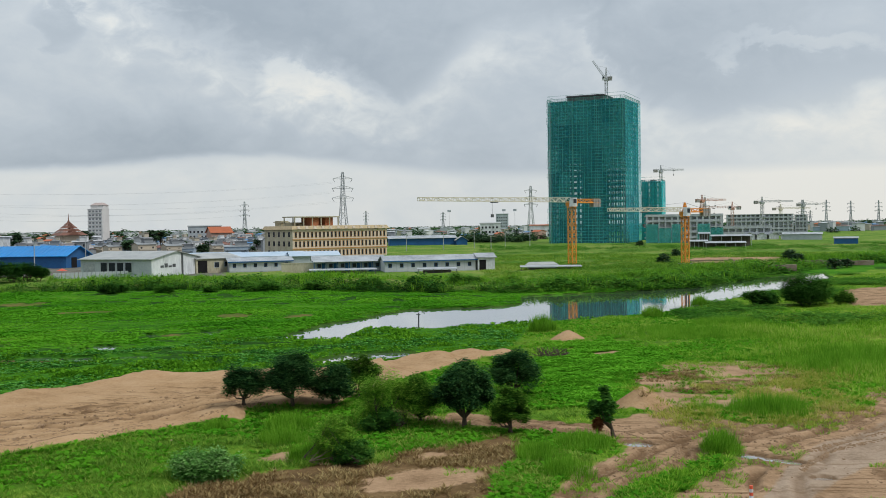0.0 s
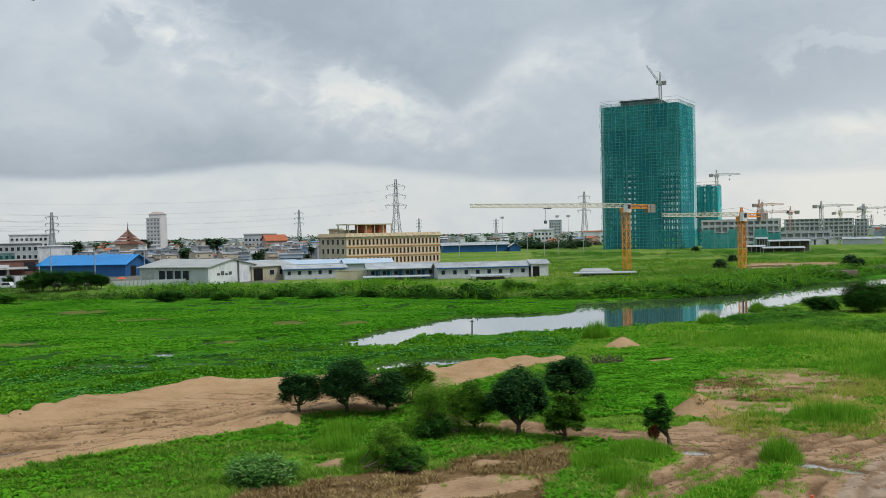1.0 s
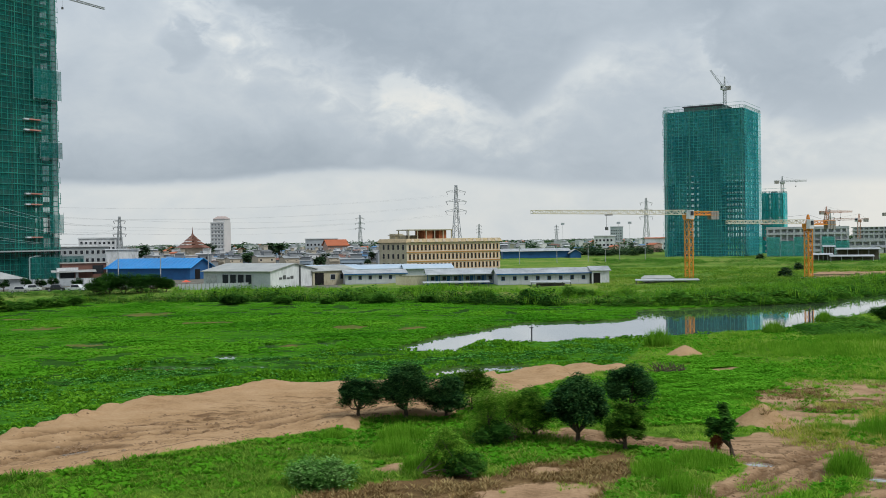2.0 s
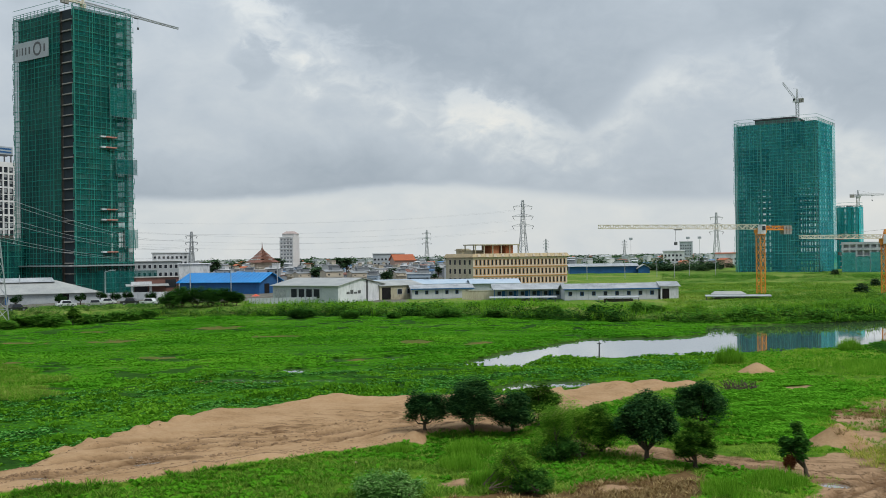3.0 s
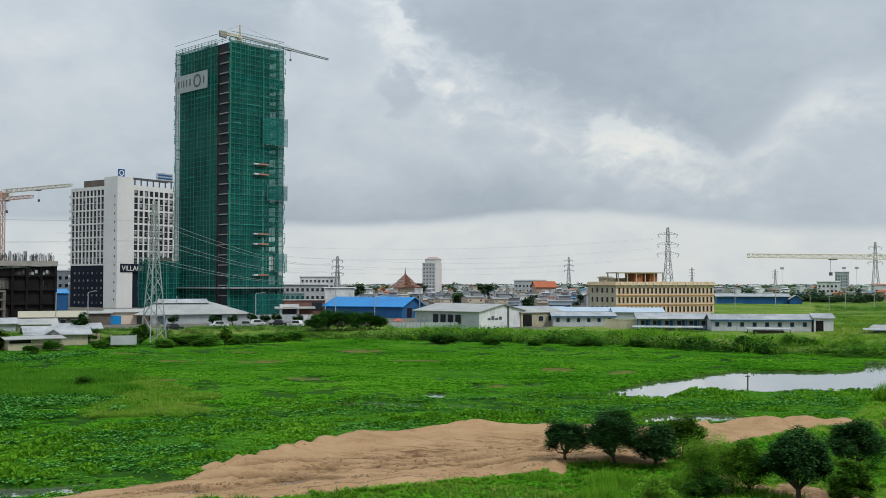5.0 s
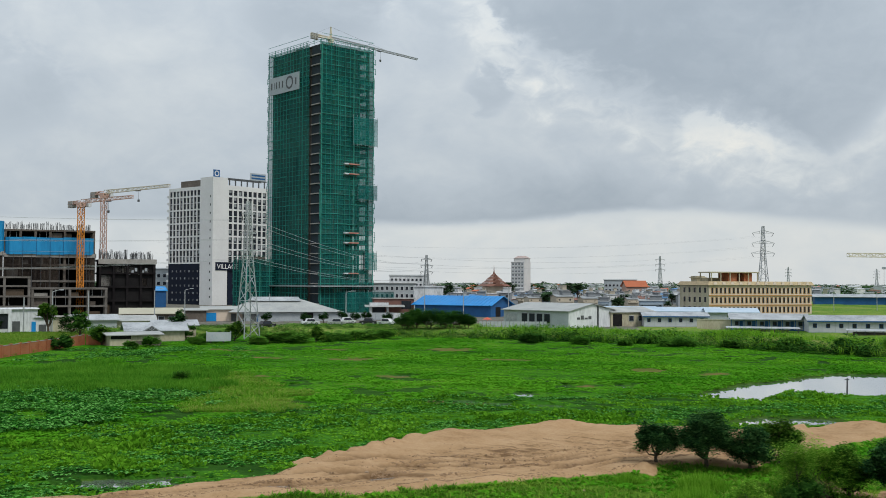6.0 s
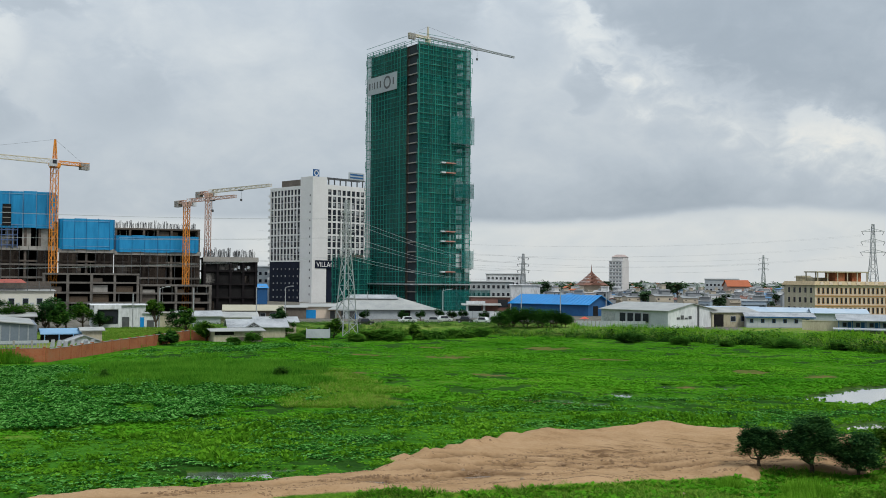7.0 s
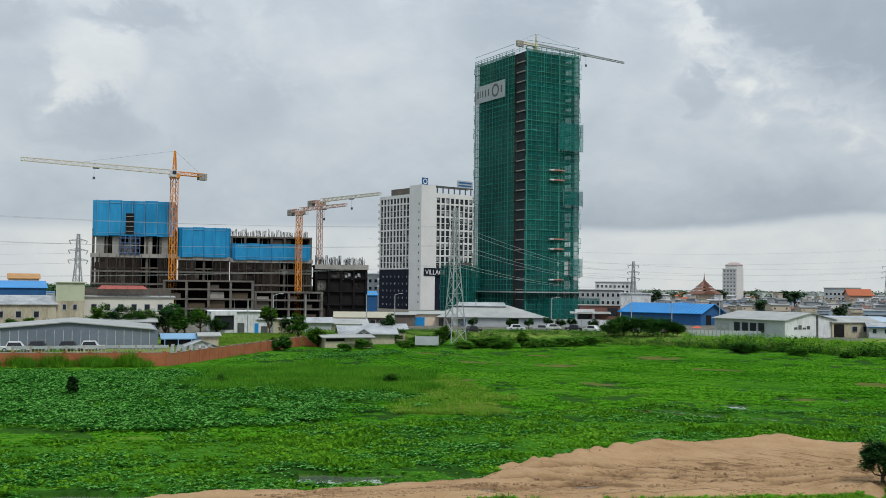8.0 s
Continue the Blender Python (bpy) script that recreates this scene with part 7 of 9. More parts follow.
for head, d, h0 in ((0.35, 760, 20), (3.45, 760, 20), (4.07, 760, 20)):
    ob = pole("tall floodlight mast with a lamp rack", spot(head, d, 1.3), h0, name="floodlight_mast")
    part("lamp_rack", Shape().box(-1.3, -0.2, h0, 1.3, 0.2, h0 + 1.6), GREY_PAINT, ob)

# ---- pylons and lines ----
def pylon(label, m, h, base, arms, group="pylons", bar=0.2, mat=None):
    """Tapered lattice mast with cross-arms in pairs; arms: (height share, reach)."""
    mat = mat or STEEL
    ob = thing("power_pylon", label, "pylon", group, m)
    waist = h * 0.55
    part("lower_mast", lattice(Shape(), (0, 0, 0), (0, 0, waist), base, 6, bar, 0.42), mat, ob)
    part("upper_mast", lattice(Shape(), (0, 0, waist), (0, 0, h), base * 0.42, 8, bar * 0.8, 0.45), mat, ob)
    for share, reach in arms:
        z = h * share
        for s in (-1, 1):
            arm = Shape()
            for y in (-0.4, 0.4):
                arm.beam((0, y, z), (s * reach, 0, z + 0.2), bar * 0.8).beam((0, y, z + reach * 0.28), (s * reach, 0, z + 0.2), bar * 0.7)
            for q in (0.33, 0.66):
                arm.beam((s * reach * q, 0, z + 0.1), (s * reach * q, 0, z + reach * 0.28 * (1 - q) + 0.1), bar * 0.5)
            a = part("cross_arm", arm, mat, ob)
            part("insulator", Shape().beam((s * reach, 0, z + 0.2), (s * reach * 0.82, 0, z - h * 0.045), bar * 0.8), DARK_STEEL, a)
    return ob


THREE = ((0.62, 0.145), (0.76, 0.14), (0.9, 0.13))


def arms_for(h, k=1.0):
    return [(s, r * h * k) for s, r in THREE]


pylon("slender steel lattice pylon at the edge of the marsh", spot(-34.2, 196, 0.6, 30), 26.2, 3.4, [(0.62, 1.7), (0.76, 1.8), (0.9, 1.5)], bar=0.13)
P_NEAR = polar(-34.2, 196)
for head, d, h, base in ((-5.65, 720, 49, 7.0), (-11.12, 1080, 38, 5), (-4.37, 1500, 33, 5), (0.0, 1500, 30, 5), (4.98, 900, 44, 6.0), (6.2, 1500, 24, 4), (-54.8, 505, 33, 5.0), (-24.2, 560, 25, 4.0), (20.8, 1250, 33, 3.6), (22.0, 1300, 32, 3.6), (23.35, 1300, 32, 3.6), (20.0, 1600, 24, 5), (19.6, 900, 27, 4.5), (14.55, 900, 31, 5)):
    pylon("distant grey steel lattice power pylon", spot(head, d, 1.3, 20), h, base, arms_for(h, 1.15 if abs(head + 5.65) < 1 else 1.0), "distant pylons", 0.3 if d < 1000 else 0.32)


def wire(label, a, b, sag, r=0.03):
    """One hanging line as a thin tube of short lengths."""
    a, b = Vector(a), Vector(b)
    s, n = Shape(), 22
    pts = [a + (b - a) * (k / n) - Vector((0, 0, 4 * sag * (k / n) * (1 - k / n))) for k in range(n + 1)]
    side = (b - a).cross(Vector((0, 0, 1))).normalized() * (r / 2)
    top = Vector((0, 0, r / 2))
    for p in pts:
        s.v += [tuple(p - side - top), tuple(p + side - top), tuple(p + side + top), tuple(p - side + top)]
    for k in range(n):
        for c in range(4):
            d = (c + 1) % 4
            s.f.append((4 * k + c, 4 * k + d, 4 * k + 4 + d, 4 * k + 4 + c))
    return solo("power_line", s, STEEL, label, "cable", "power lines")


P_RIGHT = polar(-24.2, 560)
P_LEFT = polar(-82, 170)
for share, reach, lz in ((0.62, 1.7, 13.0), (0.76, 1.8, 19.5), (0.9, 1.5, 23.5)):
    for s in (-1, 1):
        z = 0.6 + 26.2 * share - 1.0
        ux, uy = math.cos(radians(64)), math.sin(radians(64))
        p = (P_NEAR[0] + s * reach * ux, P_NEAR[1] + s * reach * uy, z)
        wire("pale power line from the near pylon over the road", p, (P_RIGHT[0] + 3 * s, P_RIGHT[1], 1.3 + 25 * share - 1), 4.0, 0.06)
        wire("pale power line from the near pylon over the yards", p, (P_LEFT[0] + 2 * s, P_LEFT[1], lz), 2.0, 0.03)
P_MAIN, P_TWO = polar(-5.65, 720), polar(-24.2, 560)
for share, dz in ((0.62, 0), (0.76, 0), (0.9, 0)):
    for s in (-1, 1):
        wire("faint distant power line between pylons", (P_MAIN[0] + s * 6, P_MAIN[1], 1.3 + 49 * share - 2), (polar(-39, 640)[0], polar(-39, 640)[1] + 4 * s, 46 * share), 9.0, 0.04)
        wire("faint distant power line between far pylons", (polar(-11.12, 1080)[0] + s * 4, polar(-11.12, 1080)[1], 1.3 + 38 * share), (polar(-38, 700)[0], polar(-38, 700)[1], 8 + 38 * share), 9.0, 0.05)
        wire("faint distant power line beyond the yards", (polar(-54.8, 505)[0] + s * 4, polar(-54.8, 505)[1], 1.3 + 33 * share - 1), (polar(-75, 560)[0], polar(-75, 560)[1], 36 * share + 4), 4.0, 0.045)

# ---- far building site ----
FAR_CONCRETE = surface("pale_grey_concrete", [(0.24, 0.26, 0.28), (0.36, 0.385, 0.41), (0.46, 0.485, 0.5)], 0.2, 0.9)


def far_frame(label, m, w, d, floors, storey, bays, teal=False):
    """Concrete deck frame seen from afar: slabs, columns, parapets."""
    ob = thing("deck_frame", label, "building", "far site", m)
    slab = Shape().box(0, 0, -0.35, w, d, 0).mesh("floor_slab", FAR_CONCRETE)
    col = Shape().box(-0.4, -0.4, -storey, 0.4, 0.4, -0.35).mesh("column", FAR_CONCRETE)
    rail = Shape().box(0, 0.02, 0, w, 0.15, storey * 0.3).mesh("parapet", FAR_CONCRETE)
    for k in range(1, floors + 1):
        part("floor_slab", slab, None, ob, m=pose(0, 0, k * storey))
        if k % 3:
            part("parapet", rail, None, ob, m=pose(0, 0, k * storey))
        for i in range(bays + 1):
            part("column", col, None, ob, m=pose(0.5 + (w - 1) * i / bays, 0.5, k * storey))
    # pale wall added close behind the columns, filling dark bays to imitate haze
    part("core_wall", Shape().box(1, 1.6, 0, w - 1, d * 0.9, floors * storey - 0.4), FAR_CONCRETE, ob)
    if teal:
        n = round(w / 6)
        for i in range(n):
            if i % 4 != 3:
                part("net", Shape().box(w * i / n + 0.1, -0.3, 0.2, w * (i + 1) / n - 0.1, -0.2, floors * storey * (0.55 if i % 2 else 0.7)), NET_PALE, ob)
    return ob


far_frame("grey concrete deck frame partly hung with teal netting", spot(11.35, 492, 1.3, 2), 36, 20, 5, 2.6, 12, True)
far_frame("grey concrete frame with open decks on the far site", spot(15.7, 690, 1.3, 4), 42, 20, 6, 2.4, 14)
far_frame("upper grey concrete frame with a stepped end on the far site", spot(19.22, 700, 1.3, 4), 8, 20, 6, 2.3, 3)
far_frame("low grey concrete frame in front of the far site", spot(15.0, 560, 1.3, 3), 30, 12, 2, 3.2, 8)
for k in range(6):
    hall("site_hut", "small white site hut with a pale roof", spot(16.65 + 0.62 * k, 560, 1.3, 3), 5.0, 5, 2.6, 1.0, WHITE_PAINT, ROOF_WHITE, "y", 0.4, "far site huts")
hall("site_hut", "long white site hut with a pale roof", spot(18.6, 545, 1.3, 2), 19, 6, 2.9, 0.8, GREY_PAINT, ROOF_WHITE, "x", 0.4, "far site huts")
hall("site_hut", "small blue and white hut in the meadow", spot(21.2, 445, 1.3, 3), 9, 5, 2.4, 0.5, DARK_BLUE, ROOF_WHITE, "x", 0.4, "far site huts")
for head, d, w, h, lab in ((13.75, 402, 6.5, 2.4, "low white-roofed shelter in the meadow"), (14.25, 415, 4.0, 5.2, "narrow two-storey white-roofed site hut"), (14.9, 412, 15.0, 4.2, "long white-roofed site canteen with an open side"), (14.6, 398, 14.5, 1.8, "low white sheet roof in the grass")):
    ob = thing("site_shelter", lab, "shelter", "meadow shelters", spot(head, d, 1.3, 3))
    part("roof", Shape().hull([(-0.4, -0.5, h), (w + 0.4, -0.5, h), (w + 0.4, 5, h + 0.5), (-0.4, 5, h + 0.5)], [(-0.4, -0.5, h + 0.14), (w + 0.4, -0.5, h + 0.14), (w + 0.4, 5, h + 0.64), (-0.4, 5, h + 0.64)]), ROOF_WHITE, ob)
    part("back_wall", Shape().box(0, 4, -0.5, w, 4.2, h), DARK_CONCRETE, ob)
    for k in range(5):
        part("post", Shape().box(w * k / 4 - 0.1, 0, -0.5, w * k / 4 + 0.1, 0.2, h), STEEL, ob)
# ---- town ----
HOUSE_WALLS = [surface(n, [tuple(0.8 * v for v in c), c], 0.3, 0.8, 0.05, random_tint=0.6) for n, c in (("white_house_wall", (0.6, 0.61, 0.62)), ("cream_house_wall", (0.46, 0.41, 0.33)), ("grey_house_wall", (0.25, 0.27, 0.29)), ("pink_house_wall", (0.4, 0.27, 0.22)), ("pale_blue_house_wall", (0.34, 0.42, 0.5)))]
HOUSE_ROOFS = [surface(n, [tuple(0.7 * v for v in c), c], 0.5, 0.7, 0.1, random_tint=0.5) for n, c in (("orange_tile_roof", (0.42, 0.12, 0.05)), ("grey_sheet_roof", (0.26, 0.28, 0.29)), ("blue_sheet_roof", (0.10, 0.24, 0.44)), ("brown_tile_roof", (0.22, 0.1, 0.07)), ("white_sheet_roof_far", (0.5, 0.52, 0.54)))]
WALL_WORDS, ROOF_WORDS = ["white", "cream", "grey", "pinkish", "pale blue"], ["orange tiled", "grey sheet", "blue sheet", "brown tiled", "white sheet"]


def town_house(w, d, h, rise, wall, roof, along, glazed):
    ob = hall("town_house", f"{WALL_WORDS[wall]} town house with a {ROOF_WORDS[roof]} roof", pose(0, 0, -50), w, d, h, rise, HOUSE_WALLS[wall], HOUSE_ROOFS[roof], along, 0.5, "town houses", "house")
    n = max(2, int(w / 4.2))
    pane = Shape().box(-0.42, -0.08, 0, 0.42, -0.012, 1.15).mesh("window", GLASS_DARK)
    for r in range(max(1, min(2, int(h / 3.4))) if glazed else 0):
        for c in range(n):
            part("window", pane, None, ob, m=pose(1.6 + (w - 3.2) * c / (n - 1), 0, h - 2.3 - 3.1 * r))
    if glazed:
        part("upper_room", Shape().box(w * 0.45, d * 0.25, h, w * 0.95, d * 0.8, h + 2.6).box(w * 0.42, d * 0.2, h + 2.6, w * 0.98, d * 0.84, h + 2.8), HOUSE_WALLS[(wall + 1) % 3], ob)
        part("balcony", Shape().box(0.3, -1.1, h * 0.48, w - 0.3, -0.05, h * 0.48 + 0.9), HOUSE_WALLS[wall], ob)
        part("water_tank", Shape().tube((w * 0.3, d * 0.5, h + 0.3), (w * 0.3, d * 0.5, h + rise + 1.1), 0.7, 0.7, 8), STEEL, ob)
    else:
        # no veranda is modelled: a dark sheet paints its shade on the wall
        part("veranda_shade", Shape().box(w * 0.12, -0.09, 0.4, w * 0.88, -0.012, min(h - 0.8, 2.6)), DEEP_SHADE, ob)
    return ob


rt = random.Random(21)
KINDS = [(8, 11, 6.8, 0.7, 0, 1, "x"), (9, 9, 5.6, 0.9, 1, 1, "x"), (6, 12, 8.0, 0.5, 0, 4, "y"), (9, 10, 5.0, 1.0, 4, 2, "x"), (7, 9, 7.4, 0.5, 2, 4, "x"), (7, 11, 6.4, 1.4, 3, 0, "x"), (11, 10, 4.2, 0.8, 2, 3, "x"), (5, 9, 8.6, 0.4, 0, 1, "x"), (12, 9, 3.6, 0.7, 4, 1, "x"), (8, 8, 4.6, 1.1, 1, 1, "x")]
patterns = {}
FAR_TOWN = {(q, k): Shape() for q in (0, 1) for k in range(5)}


def put_house(head, d, k, turn):
    mm, key = spot(head, d, 1.2, turn) @ Matrix.Scale(0.8 if d < 760 else 0.95, 4), (k, d < 640)
    if d > 880:
        w, deep, h, rise, wall, roof, along = KINDS[k]
        body, top = FAR_TOWN[0, wall], FAR_TOWN[1, roof]
        for shape, z0, z1, out, inset in ((body, -1, h, 0, 0), (top, h, h + rise, 0.5, 0.4)):
            ring = [(-out, -out), (w + out, -out), (w + out, deep + out), (-out, deep + out)]
            ridge = [(w * (inset + (1 - 2 * inset) * i), deep * (0.2 + 0.6 * j)) if inset else (w * i, deep * j) for i, j in ((0, 0), (1, 0), (1, 1), (0, 1))]
            shape.hull([mm @ Vector((px, py, z0)) for px, py in ring], [mm @ Vector((px, py, z1)) for px, py in ridge])
        return
    if key not in patterns:
        patterns[key] = town_house(*KINDS[k], d < 640)
        patterns[key].matrix_basis = mm
    else:
        copy_thing(patterns[key], mm)


for n in range(84):
    put_house(rt.uniform(-23.5, -9.6), 410 + 220 * ((n + rt.random()) / 84), (6, 1, 8, 4, 9, 6, 0, 8, 7, 1, 3)[n % 11], rt.uniform(-35, 35))
for n in range(620):
    d = 640 + 1000 * (n / 620) ** 1.0 + rt.uniform(-20, 20)
    head = rt.uniform(-28.5, -9.5) if n % 10 < 7 else rt.uniform(-9.5, 6.0)
    put_house(head, d, rt.randrange(10), rt.uniform(-35, 35))
for n in range(20):
    put_house(rt.uniform(-62, -54.6), rt.uniform(420, 800), rt.randrange(10), rt.uniform(-30, 30))
for n in range(190):
    put_house(rt.uniform(5, 26) if n < 40 else rt.uniform(18.5, 26), rt.uniform(1000, 2000), rt.randrange(10), rt.uniform(-30, 30))
for n, head in enumerate((-1.6, -0.6, 0.3, 1.6, 2.4, 3.6)):
    put_house(head, 640 + 20 * n, (6, 0, 4, 6, 3, 0)[n], rt.uniform(-10, 10))

for (q, k), shape in FAR_TOWN.items():
    label = f"crowd of far town houses with {WALL_WORDS[k]} walls" if q == 0 else f"crowd of far town roofs, {ROOF_WORDS[k]}"
    solo("far_town", shape, HOUSE_WALLS[k] if q == 0 else HOUSE_ROOFS[k], label, "houses", kind="stuff")

# pale residential tower with set-back top
flats = thing("apartment_tower", "pale grey apartment tower with a stepped red-edged top", "building", "", spot(-19.4, 780, 1.2, -25))
FLATS = surface("pale_pinkish_render", [(0.5, 0.49, 0.48), (0.6, 0.59, 0.58)], 0.2, 0.8)
part("wall", Shape().box(0, 0, 0, 11, 12, 26), FLATS, flats)
part("upper_wall", Shape().box(1.6, 1.4, 26, 11, 11, 28.6), FLATS, flats)
part("roof", Shape().hull([(1.2, 1, 28.6), (11.4, 1, 28.6), (11.4, 11.4, 28.6), (1.2, 11.4, 28.6)], [(4, 4, 30.6), (9, 4, 30.6), (9, 8, 30.6), (4, 8, 30.6)]), surface("dull_pink_roof", [(0.3, 0.24, 0.22), (0.4, 0.33, 0.31)], 0.3, 0.8), flats, "dull pink hipped roof")
FLAT_PANE = surface("grey_flat_window", [(0.1, 0.11, 0.12), (0.2, 0.21, 0.22)], 0.4, 0.4)
windows_on(flats, "front", 4, 9, 1.6, 2.6, 1.2, 2.8, 1.5, 1.2, WHITE_PAINT, FLAT_PANE)
windows_on(flats, "left", 4, 9, 1.6, 2.9, 1.2, 2.8, 1.5, 1.2, WHITE_PAINT, FLAT_PANE)
for k in range(9):
    part("floor_band", Shape().box(-0.25, -0.3, 2.8 * k + 3.2, 11.1, -0.02, 2.8 * k + 3.6), WHITE_PAINT, flats)
# temple roof with tiers and a spire
temple = thing("temple", "brown tiered temple roof with a slim spire", "temple", "", spot(-20.37, 560, 1.2, 20))
TEMPLE = surface("brown_temple_tiles", [(0.12, 0.055, 0.042), (0.2, 0.095, 0.065)], 0.6, 0.7)
part("wall", Shape().box(-5, -5, 0, 5, 5, 8.6), CREAM, temple)
for a, b, z0, z1 in ((7.4, 5.0, 8.0, 9.6), (5.2, 3.3, 9.9, 11.4), (3.6, 1.9, 11.6, 13.2), (2.0, 0.8, 13.3, 14.6)):
    part("roof_tier", Shape().hull([(-a, -a, z0), (a, -a, z0), (a, a, z0), (-a, a, z0)], [(-b, -b, z1), (b, -b, z1), (b, b, z1), (-b, b, z1)]), TEMPLE, temple)
    part("roof_gable", Shape().hull([(-a * 0.5, -a - 0.3, z0), (a * 0.5, -a - 0.3, z0), (0, -a - 0.3, z1 + 0.5)], [(-a * 0.5, 0, z0), (a * 0.5, 0, z0), (0, 0, z1 + 0.5)]), TEMPLE, temple)
part("spire", Shape().tube((0, 0, 14.5), (0, 0, 16.0), 0.8, 0.35, 8).tube((0, 0, 16.0), (0, 0, 19.4), 0.32, 0.04, 8), TEMPLE, temple)
for head, d, w, h, lab in ((3.0, 1150, 14, 22, "pale blue-grey far office block"), (-26.3, 620, 24, 14, "long white far office block with a flat roof"), (-14.2, 700, 22, 12, "grey-blue gabled far hall"), (2.1, 700, 14, 11, "cream open-decked far building"), (4.9, 760, 26, 9, "far white block with a long red roof edge")):
    ob = hall("far_block", lab, spot(head, d, 1.2, 0), w, 12, h, 0.6, GREY_PAINT if "grey" in lab else WHITE_PAINT, HOUSE_ROOFS[0] if "red" in lab else ROOF_GREY, "x", 0.5, "far blocks")
    windows_on(ob, "front", int(w / 2.6), int(h / 3.4), 1.6, 2.5, 1.2, 3.2, 1.3, 1.4, WHITE_PAINT, GLASS_DARK)
orange_roof = hall("town_house", "town house with a large bright orange hipped roof", spot(-12.95, 640, 1.2, 15), 13, 12, 8.0, 3.4, HOUSE_WALLS[3], HOUSE_ROOFS[0], "x", 0.8, "town houses", "house")
windows_on(orange_roof, "front", 4, 2, 1.6, 2.8, 1.0, 3.1, 1.2, 1.4, WHITE_PAINT, GLASS_DARK)
put_house(-17.0, 600, 3, 5)
put_house(-16.3, 620, 3, -20)
put_house(-12.6, 580, 4, 20)

# blue-roofed buildings seen between the rebar block and the hotel
hall("far_block", "dark blue far building with a bright blue roof", spot(-40.6, 395, 1.2, 8), 14, 10, 6.6, 1.4, DARK_BLUE, BLUE_ROOF, "x", 0.5, "far blocks")
behind = hall("far_block", "grey far building among rooftops and trees", spot(-40.2, 470, 1.2, -6), 18, 12, 15.5, 0.5, GREY_PAINT, ROOF_GREY, "x", 0.5, "far blocks")
windows_on(behind, "front", 6, 4, 2.0, 2.6, 1.6, 3.4, 1.3, 1.5, WHITE_PAINT, GLASS_DARK)

# ---- plants ----
def leaf_card(length, width, lift, bend=0.25):
    """A folded leaf along +x: two quads."""
    h = width / 2
    return np.array([(0, 0, 0), (length * 0.5, -h, lift * 0.6), (length, 0, lift * (1 - bend)), (length * 0.5, h, lift * 0.6)])


def spun(points, angle):
    c, s = math.cos(angle), math.sin(angle)
    return points @ np.array([[c, s, 0], [-s, c, 0], [0, 0, 1]])


def rosette(rnd, leaves, reach, lift, width):
    out = []
    for k in range(leaves):
        p = leaf_card(reach * rnd.uniform(0.6, 1.1), width * rnd.uniform(0.7, 1.2), lift * rnd.uniform(0.5, 1.3)) + np.array([rnd.uniform(0, 0.08), 0, 0])
        out.append(spun(p, 2 * math.pi * (k + rnd.random() * 0.7) / leaves))
    return np.array(out)


def tuft(rnd, blades, height, spread, width):
    """Grass blades as narrow kites that lean outwards."""
    out = []
    for k in range(blades):
        h = height * rnd.uniform(0.55, 1.1)
        s = spread * rnd.uniform(0.3, 1.0)
        w = width * rnd.uniform(0.7, 1.2)
        p = np.array([(0.0, 0, 0), (s * 0.45, -w / 2, h * 0.55), (s, 0, h), (s * 0.45, w / 2, h * 0.55)])
        p = p + np.array([rnd.uniform(0, spread * 0.6), 0, 0])
        out.append(spun(p, rnd.uniform(0, 2 * math.pi)))
    return np.array(out)


def broad(rnd, leaves, height, size):
    """Upright broad leaves on stalks, cupped to the light."""
    out = []
    for k in range(leaves):
        h, a, r = height * rnd.uniform(0.6, 1.1), rnd.uniform(0, 6.28), rnd.uniform(0.05, 0.35)
        s = size * rnd.uniform(0.7, 1.2)
        p = np.array([(0, 0, h), (s * 0.5, -s * 0.42, h + s * 0.12), (s, 0, h - s * 0.15), (s * 0.5, s * 0.42, h + s * 0.12)]) + np.array([r, 0, 0])
        out.append(spun(p, a))
        if k == 0:
            out.append(spun(np.array([(0, -0.012, 0), (r, -0.012, h), (r, 0.012, h), (0, 0.012, 0)]), a))
    return np.array(out)


def bush_ball(rnd, leaves, radius, squash, leaf):
    out = []
    for k in range(leaves):
        v = np.array([rnd.gauss(0, 1), rnd.gauss(0, 1), rnd.gauss(0, 1)])
        v = v / np.linalg.norm(v) * radius * rnd.uniform(0.55, 1.0) ** 0.5
        v[2] = abs(v[2] + radius * 0.25) * squash
        p = leaf_card(leaf * rnd.uniform(0.7, 1.3), leaf * 0.6, rnd.uniform(-0.5, 0.7) * leaf)
        out.append(spun(p, rnd.uniform(0, 6.28)) + v)
    return np.array(out)


def fast_mesh(name, quads, material):
    """Mesh from an array of quads, each its own island."""
    v = quads.reshape(-1, 3)
    n = len(v) // 4
    m = bpy.data.meshes.new(name)
    m.vertices.add(4 * n)
    m.vertices.foreach_set("co", v.ravel().astype(np.float32))
    m.loops.add(4 * n)
    m.loops.foreach_set("vertex_index", np.arange(4 * n, dtype=np.int32))
    m.polygons.add(n)
    m.polygons.foreach_set("loop_start", np.arange(0, 4 * n, 4, dtype=np.int32))
    m.polygons.foreach_set("loop_total", np.full(n, 4, np.int32))
    m.update(calc_edges=True)
    m.materials.append(material)
    return m


